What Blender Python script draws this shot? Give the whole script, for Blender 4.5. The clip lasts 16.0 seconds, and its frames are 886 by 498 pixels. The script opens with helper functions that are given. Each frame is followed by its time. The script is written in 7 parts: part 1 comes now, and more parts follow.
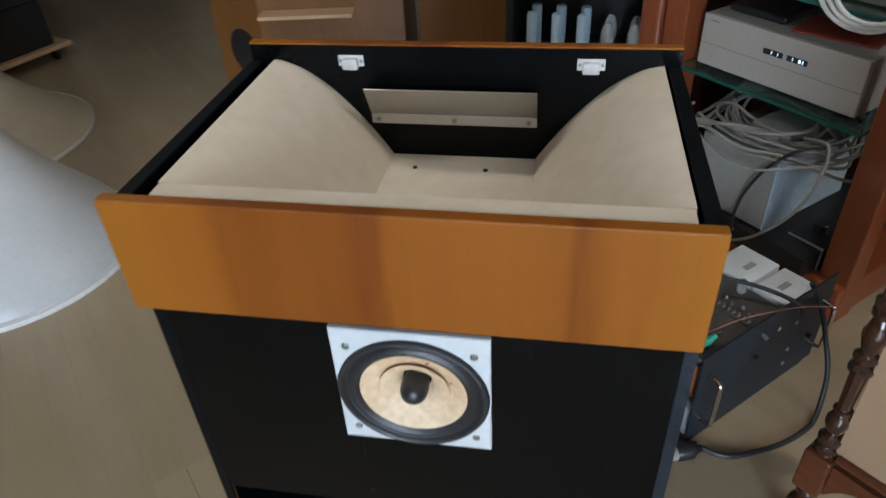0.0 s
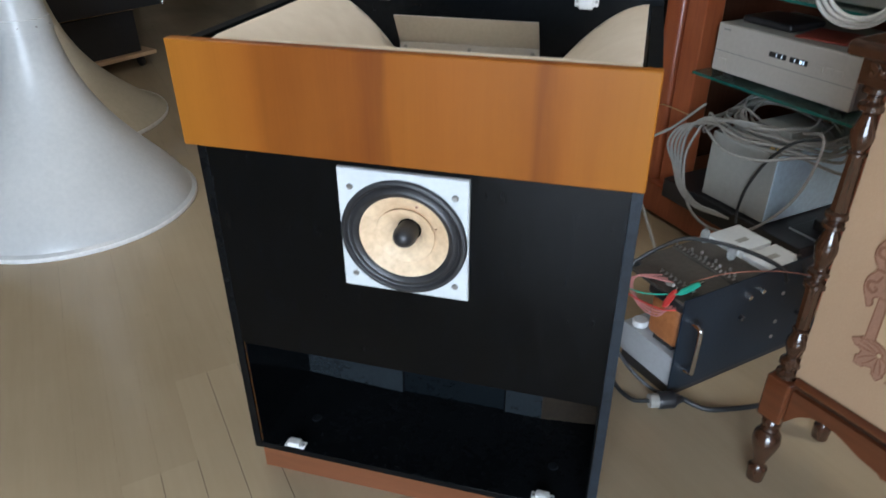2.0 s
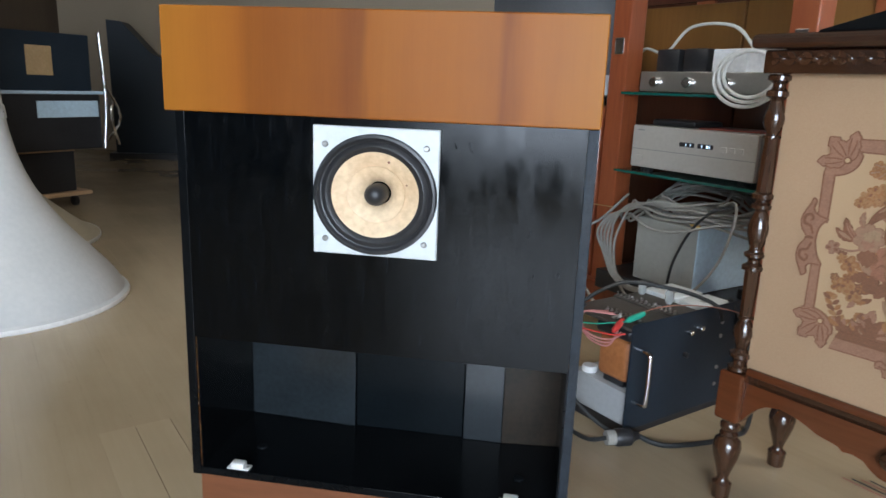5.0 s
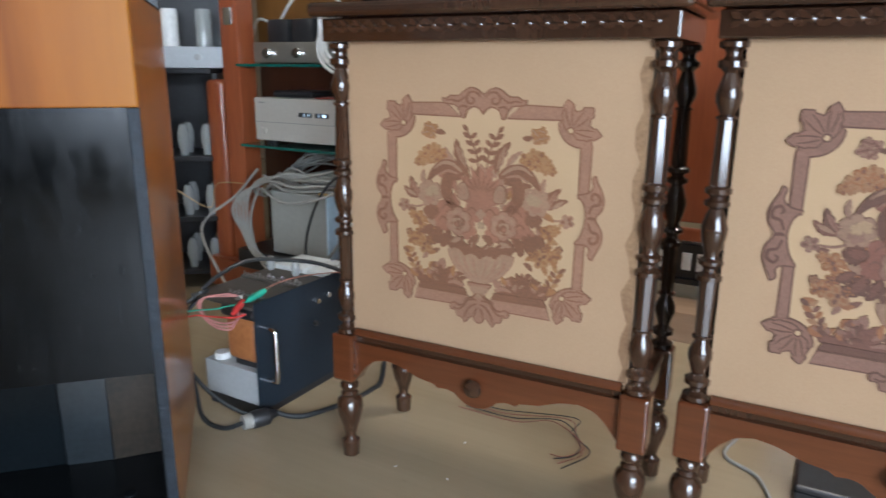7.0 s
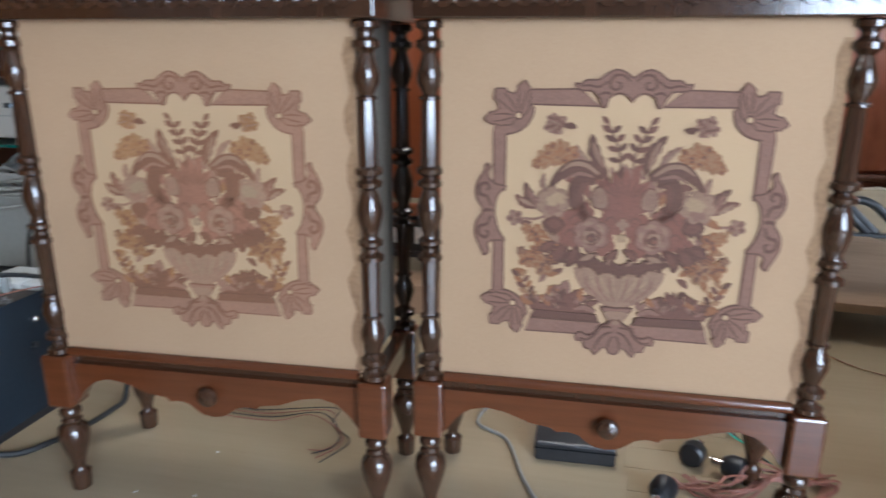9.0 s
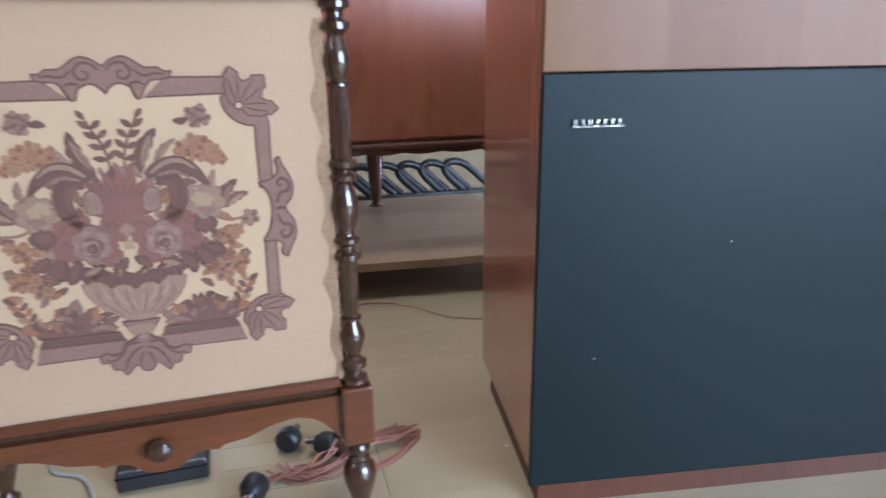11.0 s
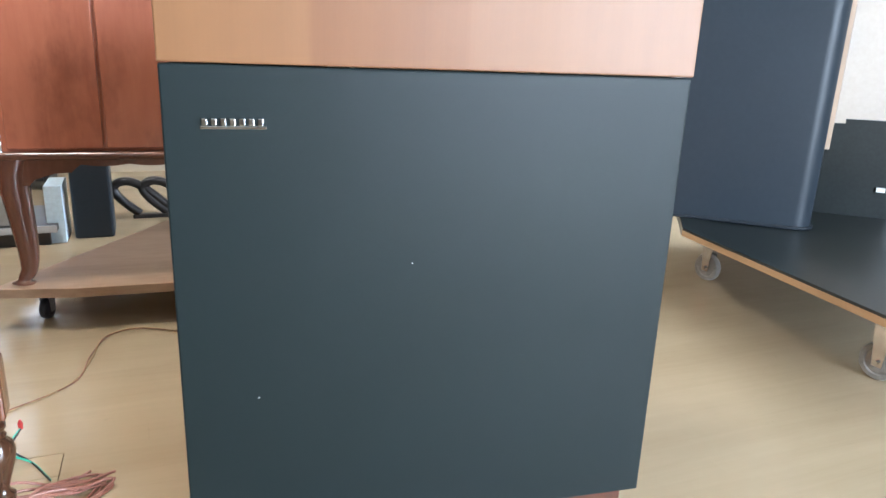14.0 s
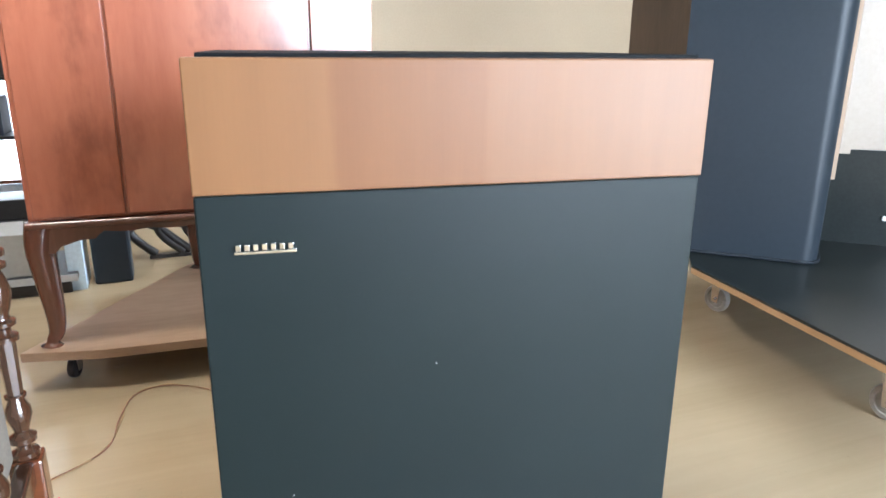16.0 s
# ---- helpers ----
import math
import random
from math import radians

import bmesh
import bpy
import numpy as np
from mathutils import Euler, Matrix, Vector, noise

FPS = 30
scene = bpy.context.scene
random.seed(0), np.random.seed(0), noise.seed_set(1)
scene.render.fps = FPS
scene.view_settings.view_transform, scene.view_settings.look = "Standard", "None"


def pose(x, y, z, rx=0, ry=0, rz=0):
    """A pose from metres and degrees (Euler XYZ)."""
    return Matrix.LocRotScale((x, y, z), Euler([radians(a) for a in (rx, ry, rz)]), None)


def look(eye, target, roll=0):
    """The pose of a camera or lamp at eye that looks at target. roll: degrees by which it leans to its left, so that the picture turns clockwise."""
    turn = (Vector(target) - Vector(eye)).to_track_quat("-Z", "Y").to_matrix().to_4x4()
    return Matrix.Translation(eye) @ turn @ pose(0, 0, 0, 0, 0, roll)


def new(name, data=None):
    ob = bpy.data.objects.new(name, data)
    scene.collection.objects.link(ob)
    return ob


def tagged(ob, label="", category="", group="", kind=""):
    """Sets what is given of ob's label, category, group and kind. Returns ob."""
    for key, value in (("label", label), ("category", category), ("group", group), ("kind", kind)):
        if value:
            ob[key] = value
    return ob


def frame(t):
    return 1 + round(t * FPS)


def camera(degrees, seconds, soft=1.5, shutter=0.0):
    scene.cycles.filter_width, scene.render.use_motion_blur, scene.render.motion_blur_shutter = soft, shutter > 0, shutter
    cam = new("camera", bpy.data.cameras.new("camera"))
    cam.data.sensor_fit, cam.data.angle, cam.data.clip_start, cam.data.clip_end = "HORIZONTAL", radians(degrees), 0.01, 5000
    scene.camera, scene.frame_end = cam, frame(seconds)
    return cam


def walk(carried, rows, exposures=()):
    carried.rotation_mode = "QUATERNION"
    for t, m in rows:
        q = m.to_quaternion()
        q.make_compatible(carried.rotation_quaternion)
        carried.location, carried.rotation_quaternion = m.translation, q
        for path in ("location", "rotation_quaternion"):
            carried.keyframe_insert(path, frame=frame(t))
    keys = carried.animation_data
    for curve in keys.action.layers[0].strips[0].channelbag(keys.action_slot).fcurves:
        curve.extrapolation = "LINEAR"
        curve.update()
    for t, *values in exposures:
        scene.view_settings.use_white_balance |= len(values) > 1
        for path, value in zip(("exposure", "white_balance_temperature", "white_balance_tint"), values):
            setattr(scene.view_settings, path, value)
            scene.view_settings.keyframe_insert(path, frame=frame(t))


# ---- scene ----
cam = camera(65.46, 16.0, shutter=0.5)

# PATH
PATH = [
    (0, (0.1931, -0.6424, 1.4090), (-0.1253, 0.9277, 0.2285), -3.32),
    (0.5, (0.2515, -0.7675, 1.3932), (-0.1693, 0.8019, 0.2443), -3.98),
    (1, (0.2468, -0.8604, 1.3345), (-0.1076, 0.7245, 0.1845), -2.28),
    (1.5, (0.2906, -0.9370, 1.2841), (-0.0447, 0.7196, 0.2338), -0.34),
    (2, (0.3429, -0.9438, 1.2246), (-0.1245, 0.7106, 0.2222), -0.33),
    (2.5, (0.3442, -0.9550, 1.1242), (-0.1286, 0.6888, 0.1071), -2.22),
    (3, (0.3609, -0.9486, 1.0273), (-0.0172, 0.7599, 0.0795), -1.05),
    (3.2, (0.3659, -0.9570, 0.9717), (-0.0176, 0.8239, 0.1710), -2.90),
    (5.3, (0.3090, -1.1562, 0.8494), (0.0691, 0.7652, 0.3900), 4.18),
    (5.5, (0.3129, -1.1352, 0.8635), (0.1981, 0.7933, 0.3862), 3.43),
    (6, (0.3941, -1.1344, 0.8620), (0.4737, 0.7963, 0.3862), 2.25),
    (6.5, (0.4683, -1.1260, 0.8552), (0.8091, 0.7753, 0.3765), 1.46),
    (7, (0.5163, -1.1152, 0.8523), (1.0647, 0.7286, 0.3425), 0.51),
    (7.5, (0.5443, -1.1104, 0.8466), (1.2378, 0.6795, 0.3220), 0.89),
    (8, (0.5751, -1.1057, 0.8480), (1.3146, 0.6621, 0.3112), 0.37),
    (8.5, (0.5964, -1.1125, 0.8440), (1.4626, 0.5973, 0.3091), 0.16),
    (9, (0.6584, -1.1258, 0.8531), (1.7144, 0.4667, 0.2973), 0.20),
    (9.5, (0.7265, -1.1458, 0.8677), (1.9840, 0.2730, 0.2632), -1.44),
    (10, (0.7895, -1.1848, 0.8553), (2.2268, 0.0466, 0.2406), -1.85),
    (10.2, (0.8009, -1.2000, 0.8601), (2.3055, -0.0439, 0.2604), -2.45),
    (12.3, (1.0791, -1.4082, 0.8380), (2.8199, -0.6946, 0.1895), 3.63),
    (12.5, (1.1172, -1.4500, 0.8309), (2.8511, -0.7042, 0.2005), 2.32),
    (13, (1.1513, -1.4927, 0.8193), (2.8947, -0.7511, 0.2104), 1.48),
    (13.5, (1.1615, -1.5212, 0.8217), (2.9272, -0.8122, 0.2388), 3.46),
    (14, (1.1681, -1.5393, 0.8189), (2.9463, -0.8401, 0.2628), 2.23),
    (14.5, (1.1592, -1.5313, 0.8487), (2.9365, -0.8273, 0.2960), 2.12),
    (15, (1.1614, -1.5170, 0.9016), (2.9154, -0.8015, 0.2923), 2.66),
    (15.5, (1.1618, -1.5183, 0.9474), (2.9161, -0.7971, 0.3454), 0.76),
    (16, (1.1569, -1.5159, 0.9829), (2.9268, -0.7993, 0.4226), 0.45),
]
walk(cam, [(r[0], look(*r[1:])) for r in PATH],
     [(0.0, -0.15, 5750, 10), (1.0, 0.0, 5700, 10), (2.0, 0.15, 5750, 10), (3.2, 0.45, 5800, 10), (5.3, 0.25, 5900, 10), (6.2, 0.30, 5850, 10), (7.0, 0.42, 5800, 10), (8.0, 0.40, 5900, 10), (8.6, 0.38, 5700, 10), (10.2, 0.25, 5150, 10), (12.3, 1.32, 5050, 10), (13.5, 1.38, 5700, 10), (16.0, 1.42, 5850, 10)])
# END PATH

# ---- world, lights ----
world = bpy.data.worlds.new("sky")
scene.world = world
world.use_nodes = True
wn = world.node_tree.nodes
sky = wn.new("ShaderNodeTexSky")
sky.sky_type = 'NISHITA'
sky.sun_disc = False
sky.sun_elevation = radians(40)
sky.sun_rotation = radians(60)
world.node_tree.links.new(sky.outputs["Color"], wn["Background"].inputs["Color"])
wn["Background"].inputs["Strength"].default_value = 0.12


def window_lamp(name, m, sx, sy, watts, color):
    la = bpy.data.lights.new(name, 'AREA')
    la.shape = 'RECTANGLE'
    la.size, la.size_y = sx, sy
    la.energy = watts
    la.color = color
    ob = new(name, la)
    ob.matrix_world = m
    return ob


# daylight at the window openings
window_lamp("daylight_south", look((0.6, -4.47, 1.30), (0.6, 0, 0.75)), 2.4, 1.9, 215, (0.84, 0.92, 1.0))
window_lamp("daylight_east", look((6.93, -3.65, 1.55), (1.5, -1.0, 0.6)), 1.4, 1.7, 210, (0.84, 0.92, 1.0))
# fill lights added under the ceiling, out of view
for lx, ly in ((-1.3, 0.7), (2.28, 0.22)):
    window_lamp("unseen_fill_light", pose(lx, ly, 2.49), 1.15, 0.22, 14 if lx < 0 else 24, (1.0, 0.90, 0.76))


# ---- materials ----
def nodes_of(name):
    m = bpy.data.materials.new(name)
    m.use_nodes = True
    nt = m.node_tree
    return m, nt, nt.nodes["Principled BSDF"]


def ramp(nt, fac, stops):
    r = nt.nodes.new("ShaderNodeValToRGB")
    e = r.color_ramp.elements
    while len(e) < len(stops):
        e.new(0.5)
    for k, (p, c) in zip(e, stops):
        k.position = p
        k.color = (*c, 1)
    nt.links.new(fac, r.inputs["Fac"])
    return r.outputs["Color"]


def texco(nt, scale=(1, 1, 1), kind="Object"):
    t = nt.nodes.new("ShaderNodeTexCoord")
    mp = nt.nodes.new("ShaderNodeMapping")
    mp.inputs["Scale"].default_value = scale
    nt.links.new(t.outputs[kind], mp.inputs["Vector"])
    return mp.outputs["Vector"]


def noise_tex(nt, vec, scale, detail=4, rough=0.55):
    n = nt.nodes.new("ShaderNodeTexNoise")
    n.inputs["Scale"].default_value = scale
    n.inputs["Detail"].default_value = detail
    n.inputs["Roughness"].default_value = rough
    nt.links.new(vec, n.inputs["Vector"])
    return n.outputs["Fac"]


def mixc(nt, fac, a, b, mode='MIX'):
    m = nt.nodes.new("ShaderNodeMix")
    m.data_type = 'RGBA'
    m.blend_type = mode
    for sock, v in ((m.inputs[0], fac), (m.inputs[6], a), (m.inputs[7], b)):
        if isinstance(v, bpy.types.NodeSocket):
            nt.links.new(v, sock)
        elif isinstance(v, (int, float)):
            sock.default_value = v
        else:
            sock.default_value = (*v, 1)
    return m.outputs[2]


def bump(nt, bsdf, h, strength, dist=0.002):
    b = nt.nodes.new("ShaderNodeBump")
    b.inputs["Strength"].default_value = strength
    b.inputs["Distance"].default_value = dist
    nt.links.new(h, b.inputs["Height"])
    nt.links.new(b.outputs["Normal"], bsdf.inputs["Normal"])


def surface(name, c1, c2, rough=0.6, metal=0.0, fine=60, coarse=4, bumps=0.15, spec=0.5, rough_var=0.12, coat=0.0, speck=0.5):
    """A plain surface with fine grain, coarse stains and uneven gloss."""
    m, nt, b = nodes_of(name)
    v = texco(nt)
    f, c = noise_tex(nt, v, fine), noise_tex(nt, v, coarse, 6)
    col = ramp(nt, c, [(0.3, c1), (0.7, c2)])
    dark = mixc(nt, 0.35, col, ramp(nt, f, [(0.3, tuple(x * (1 - 0.5 * speck) for x in c1)), (0.7, tuple(min(1, x * (1 + 0.3 * speck)) for x in c2))]))
    nt.links.new(dark, b.inputs["Base Color"])
    mr = nt.nodes.new("ShaderNodeMapRange")
    lo, hi = max(0.03, rough - rough_var), min(1, rough + rough_var)
    if lo < 0.28 < hi:
        lo, hi = (0.29, hi) if rough >= 0.28 else (lo, 0.26)
    mr.inputs["To Min"].default_value, mr.inputs["To Max"].default_value = lo, hi
    nt.links.new(c, mr.inputs["Value"])
    nt.links.new(mr.outputs["Result"], b.inputs["Roughness"])
    b.inputs["Metallic"].default_value = metal
    b.inputs["Specular IOR Level"].default_value = spec
    b.inputs["Coat Weight"].default_value = coat
    b.inputs["Coat Roughness"].default_value = 0.15
    if bumps:
        bump(nt, b, f, bumps)
    return m


def wood(name, c1, c2, c3, grain=(14, 14, 0.9), rough=0.35, coat=0.2, broad=1.2, bumps=0.08, island=False, fine=0.65):
    """Wood: stretched grain with broad colour changes across it."""
    m, nt, b = nodes_of(name)
    v = texco(nt, grain)
    g = noise_tex(nt, v, 6, 8, fine)
    br = noise_tex(nt, texco(nt, tuple(x / 6 for x in grain)), broad, 2)
    col = mixc(nt, ramp(nt, br, [(0.40, (0, 0, 0)), (0.60, (1, 1, 1))]), ramp(nt, g, [(0.25, c1), (0.75, c2)]), ramp(nt, g, [(0.2, c2), (0.8, c3)]))
    info = nt.nodes.new("ShaderNodeObjectInfo")
    mr = nt.nodes.new("ShaderNodeMapRange")
    mr.inputs["To Min"].default_value = 0.86
    mr.inputs["To Max"].default_value = 1.08
    if island:
        geo = nt.nodes.new("ShaderNodeNewGeometry")
        nt.links.new(geo.outputs["Random Per Island"], mr.inputs["Value"])
    else:
        nt.links.new(info.outputs["Random"], mr.inputs["Value"])
    hsv = nt.nodes.new("ShaderNodeHueSaturation")
    nt.links.new(col, hsv.inputs["Color"])
    nt.links.new(mr.outputs["Result"], hsv.inputs["Value"])
    nt.links.new(hsv.outputs["Color"], b.inputs["Base Color"])
    b.inputs["Roughness"].default_value = rough
    b.inputs["Coat Weight"].default_value = coat
    b.inputs["Coat Roughness"].default_value = 0.12
    bump(nt, b, g, bumps, 0.001)
    return m


def glow(name, color, strength):
    m, nt, b = nodes_of(name)
    b.inputs["Base Color"].default_value = (0.01, 0.01, 0.01, 1)
    b.inputs["Emission Color"].default_value = (*color, 1)
    b.inputs["Emission Strength"].default_value = strength
    return m


def veneer(name, leaves, spec=0.12):
    """Flat-cut veneer: upright leaves of colour at given places along x, soft clouds and faint grain."""
    m, nt, b = nodes_of(name)
    cloud = noise_tex(nt, texco(nt, (1, 1, 0.5)), 5, 4, 0.5)
    fig = noise_tex(nt, texco(nt, (1, 1, 0.10)), 26, 3, 0.5)
    grain = noise_tex(nt, texco(nt, (1, 1, 0.03)), 240, 4, 0.6)
    xyz = nt.nodes.new("ShaderNodeSeparateXYZ")
    nt.links.new(texco(nt), xyz.inputs["Vector"])
    bow = nt.nodes.new("ShaderNodeMath")
    bow.operation = 'MULTIPLY_ADD'
    nt.links.new(fig, bow.inputs[0])
    bow.inputs[1].default_value = 0.035
    nt.links.new(xyz.outputs["X"], bow.inputs[2])
    along = nt.nodes.new("ShaderNodeMapRange")
    along.inputs["From Min"].default_value, along.inputs["From Max"].default_value = -0.3825, 0.4175
    nt.links.new(bow.outputs["Value"], along.inputs["Value"])
    col = ramp(nt, along.outputs["Result"], [((x + 0.40) / 0.80, c) for x, c in leaves])
    low, high = tuple(0.74 * x for x in leaves[len(leaves) // 2][1]), leaves[0][1]
    col = mixc(nt, 0.22, col, ramp(nt, cloud, [(0.32, low), (0.70, high)]))
    col = mixc(nt, 0.10, col, ramp(nt, fig, [(0.35, tuple(x * 0.7 for x in low)), (0.65, high)]))
    col = mixc(nt, 0.06, col, ramp(nt, grain, [(0.3, tuple(x * 0.6 for x in low)), (0.7, high)]))
    nt.links.new(col, b.inputs["Base Color"])
    rr = nt.nodes.new("ShaderNodeMapRange")
    rr.inputs["To Min"].default_value, rr.inputs["To Max"].default_value = 0.34, 0.52
    nt.links.new(cloud, rr.inputs["Value"])
    nt.links.new(rr.outputs["Result"], b.inputs["Roughness"])
    b.inputs["Specular IOR Level"].default_value = spec
    bump(nt, b, grain, 0.03, 0.0004)
    return m


GOLDEN, RUSSET, DEEP, MIDDLE = (0.34, 0.126, 0.012), (0.190, 0.048, 0.005), (0.145, 0.031, 0.004), (0.255, 0.076, 0.007)
VENEER = veneer("cherry_veneer", [(-0.38, GOLDEN), (-0.245, (0.30, 0.092, 0.010)), (-0.215, RUSSET), (-0.065, (0.18, 0.042, 0.004)), (-0.045, DEEP), (-0.018, DEEP), (-0.005, MIDDLE), (0.10, (0.28, 0.084, 0.009)), (0.205, MIDDLE), (0.22, (0.15, 0.032, 0.004)), (0.245, MIDDLE), (0.262, (0.29, 0.090, 0.010)), (0.38, GOLDEN)], 0.16)
VENEER_SIDE = veneer("glossy_cherry_side", [(-0.38, (0.42, 0.17, 0.035)), (0.0, (0.30, 0.105, 0.020)), (0.38, (0.38, 0.145, 0.030))])
_b = VENEER_SIDE.node_tree.nodes["Principled BSDF"]
_b.inputs["Coat Weight"].default_value = 0.6
_b.inputs["Coat Roughness"].default_value = 0.12
# Paler towards the right: window glare and haze are painted into this veneer.
VENEER_PALE = veneer("glare_tinted_cherry", [(-0.38, (0.180, 0.086, 0.036)), (-0.20, (0.185, 0.090, 0.040)), (-0.19, (0.150, 0.066, 0.030)), (0.02, (0.160, 0.073, 0.035)), (0.035, (0.178, 0.087, 0.044)), (0.38, (0.200, 0.112, 0.067))], 0.22)
PLINTHA = wood("cherry_plinth", (0.125, 0.042, 0.015), (0.18, 0.062, 0.024), (0.22, 0.082, 0.034), (1.0, 9, 9), 0.45, 0.05)
# Grille speaker's plinth: the recess shade is put into this darker cherry.
PLINTHM = wood("shaded_cherry_plinth", (0.06, 0.017, 0.006), (0.10, 0.028, 0.010), (0.13, 0.04, 0.015), (9, 9, 0.5), 0.5, 0.05)
TERMPLATE = surface("dark_terminal_board", (0.040, 0.036, 0.030), (0.085, 0.076, 0.064), 0.5, 0, 90, 6, 0.2)
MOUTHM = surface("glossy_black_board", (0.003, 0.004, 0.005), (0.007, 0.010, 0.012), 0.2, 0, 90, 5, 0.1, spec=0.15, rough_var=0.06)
MOUTHR = surface("brown_mottled_board", (0.008, 0.008, 0.007), (0.040, 0.028, 0.018), 0.35, 0, 90, 9, 0.2, spec=0.2)
# Paler grey paints in the sheen that the outer mouth boards catch.
MOUTHG = surface("sheen_grey_board", (0.010, 0.013, 0.015), (0.022, 0.028, 0.032), 0.22, 0, 90, 7, 0.08, spec=0.5, rough_var=0.03, speck=0.2)
SHEET = surface("pale_horn_sheet", (0.30, 0.235, 0.175), (0.36, 0.29, 0.22), 0.4, 0, 60, 2, 0.05, speck=0.08)
# Second speaker's side: shade and cool reflections are mixed into the wood colour.
SIDE = wood("shade_tinted_side", (0.29, 0.108, 0.066), (0.37, 0.150, 0.095), (0.42, 0.185, 0.118), (0.8, 8, 0.6), 0.16, 0.6)
def brushed_black(name, c1, c2, rough, spec):
    """Black paint over coarse upright grain, worn a little on its ridges."""
    m, nt, b = nodes_of(name)
    grain = noise_tex(nt, texco(nt, (1, 1, 0.045)), 260, 5, 0.7)
    patch = noise_tex(nt, texco(nt, (1, 1, 0.28)), 34, 6, 0.7)
    col = mixc(nt, ramp(nt, grain, [(0.52, (0, 0, 0)), (0.74, (1, 1, 1))]), c1, c2)
    nt.links.new(col, b.inputs["Base Color"])
    mr = nt.nodes.new("ShaderNodeMapRange")
    mr.inputs["From Min"].default_value, mr.inputs["From Max"].default_value = 0.3, 0.7
    mr.inputs["To Min"].default_value, mr.inputs["To Max"].default_value = rough - 0.09, rough + 0.14
    nt.links.new(patch, mr.inputs["Value"])
    nt.links.new(mr.outputs["Result"], b.inputs["Roughness"])
    b.inputs["Specular IOR Level"].default_value = spec
    bump(nt, b, grain, 0.16, 0.0010)
    return m


BAFFLE = brushed_black("black_baffle", (0.0012, 0.0016, 0.0020), (0.004, 0.0058, 0.0082), 0.16, 0.17)
INNER = surface("black_inner", (0.002, 0.0025, 0.003), (0.006, 0.007, 0.008), 0.22, 0, 90, 4, 0.12, spec=0.12)
EDGE = surface("worn_black_edge", (0.002, 0.0025, 0.003), (0.009, 0.011, 0.013), 0.6, 0, 90, 14, 0.3, spec=0.08)
EDGEB = surface("worn_blue_black_edge", (0.004, 0.0055, 0.008), (0.019, 0.027, 0.037), 0.5, 0, 160, 30, 0.8, spec=0.3)
CLOTH = surface("charcoal_grille_cloth", (0.0078, 0.0120, 0.0122), (0.0106, 0.0158, 0.0160), 0.36, 0, 900, 2, 0.25, spec=0.13, speck=0.3, rough_var=0.03)
PLASTER = surface("cream_plaster", (0.74, 0.63, 0.48), (0.86, 0.77, 0.63), 0.55, 0, 30, 3, 0.03, speck=0.1)
PLATE = surface("grey_white_plate", (0.55, 0.58, 0.58), (0.66, 0.69, 0.69), 0.45, 0, 90, 8, 0.08, speck=0.06)
RUBBER = surface("black_rubber", (0.012, 0.012, 0.013), (0.03, 0.03, 0.032), 0.4, 0, 80, 6, 0.1)
CONE = surface("paper_cone", (0.66, 0.44, 0.24), (0.84, 0.66, 0.44), 0.5, 0, 80, 9, 0.12)
SCREW = surface("zinc_screw", (0.30, 0.30, 0.29), (0.45, 0.44, 0.42), 0.35, 0.9, 60, 8, 0.1)
BRUSHED = surface("brushed_aluminium", (0.50, 0.49, 0.46), (0.62, 0.61, 0.58), 0.38, 1.0, 120, 3, 0.02, speck=0.08)
GOLD = surface("gold_plate", (0.75, 0.50, 0.16), (0.86, 0.62, 0.25), 0.36, 0.8, 60, 6, 0.03, rough_var=0.03, speck=0.1)
WHITEP = surface("white_plastic", (0.72, 0.72, 0.70), (0.82, 0.82, 0.80), 0.4, 0, 60, 5, 0.05)
OAK = wood("dark_turned_oak", (0.020, 0.009, 0.005), (0.042, 0.019, 0.010), (0.068, 0.032, 0.017), (12, 12, 1.2), 0.16, 0.55)
OAK2 = wood("red_brown_oak", (0.058, 0.016, 0.006), (0.105, 0.032, 0.012), (0.15, 0.050, 0.020), (1.0, 12, 12), 0.18, 0.6)
LINEN = surface("tan_linen", (0.322, 0.203, 0.113), (0.383, 0.250, 0.147), 0.85, 0, 420, 3, 0.15, speck=0.07)
LINEN2 = surface("cream_linen_field", (0.372, 0.246, 0.134), (0.433, 0.293, 0.168), 0.85, 0, 420, 3, 0.15, speck=0.07)


def threads(shades):
    """Faded embroidery threads of one cloth, each a pair of a name and its colour."""
    mean = [sum(c[k] for _, c in shades) / len(shades) for k in range(3)]
    return [surface(n + "_embroidery", tuple(0.86 * (0.74 * x + 0.26 * y) for x, y in zip(c, mean)), tuple(1.12 * (0.74 * x + 0.26 * y) for x, y in zip(c, mean)), 0.85, 0, 260, 14, 0.6) for n, c in shades]


BROWNSET = threads((("brown", (0.262, 0.138, 0.086)), ("dark_brown", (0.13, 0.058, 0.030)), ("russet", (0.265, 0.122, 0.042)), ("straw", (0.275, 0.165, 0.100)), ("umber", (0.158, 0.068, 0.034)), ("ochre", (0.30, 0.160, 0.066)), ("brick", (0.255, 0.112, 0.066))))
PLUMSET = threads((("mauve", (0.190, 0.104, 0.074)), ("dark_plum", (0.078, 0.036, 0.026)), ("rust", (0.235, 0.100, 0.040)), ("fawn", (0.235, 0.145, 0.092)), ("plum", (0.115, 0.050, 0.036)), ("honey", (0.255, 0.138, 0.068)), ("rose", (0.165, 0.066, 0.046))))
HORN = surface("grey_white_horn", (0.46, 0.48, 0.48), (0.57, 0.58, 0.57), 0.30, 0, 60, 2.2, 0.0, speck=0.04, rough_var=0.05)
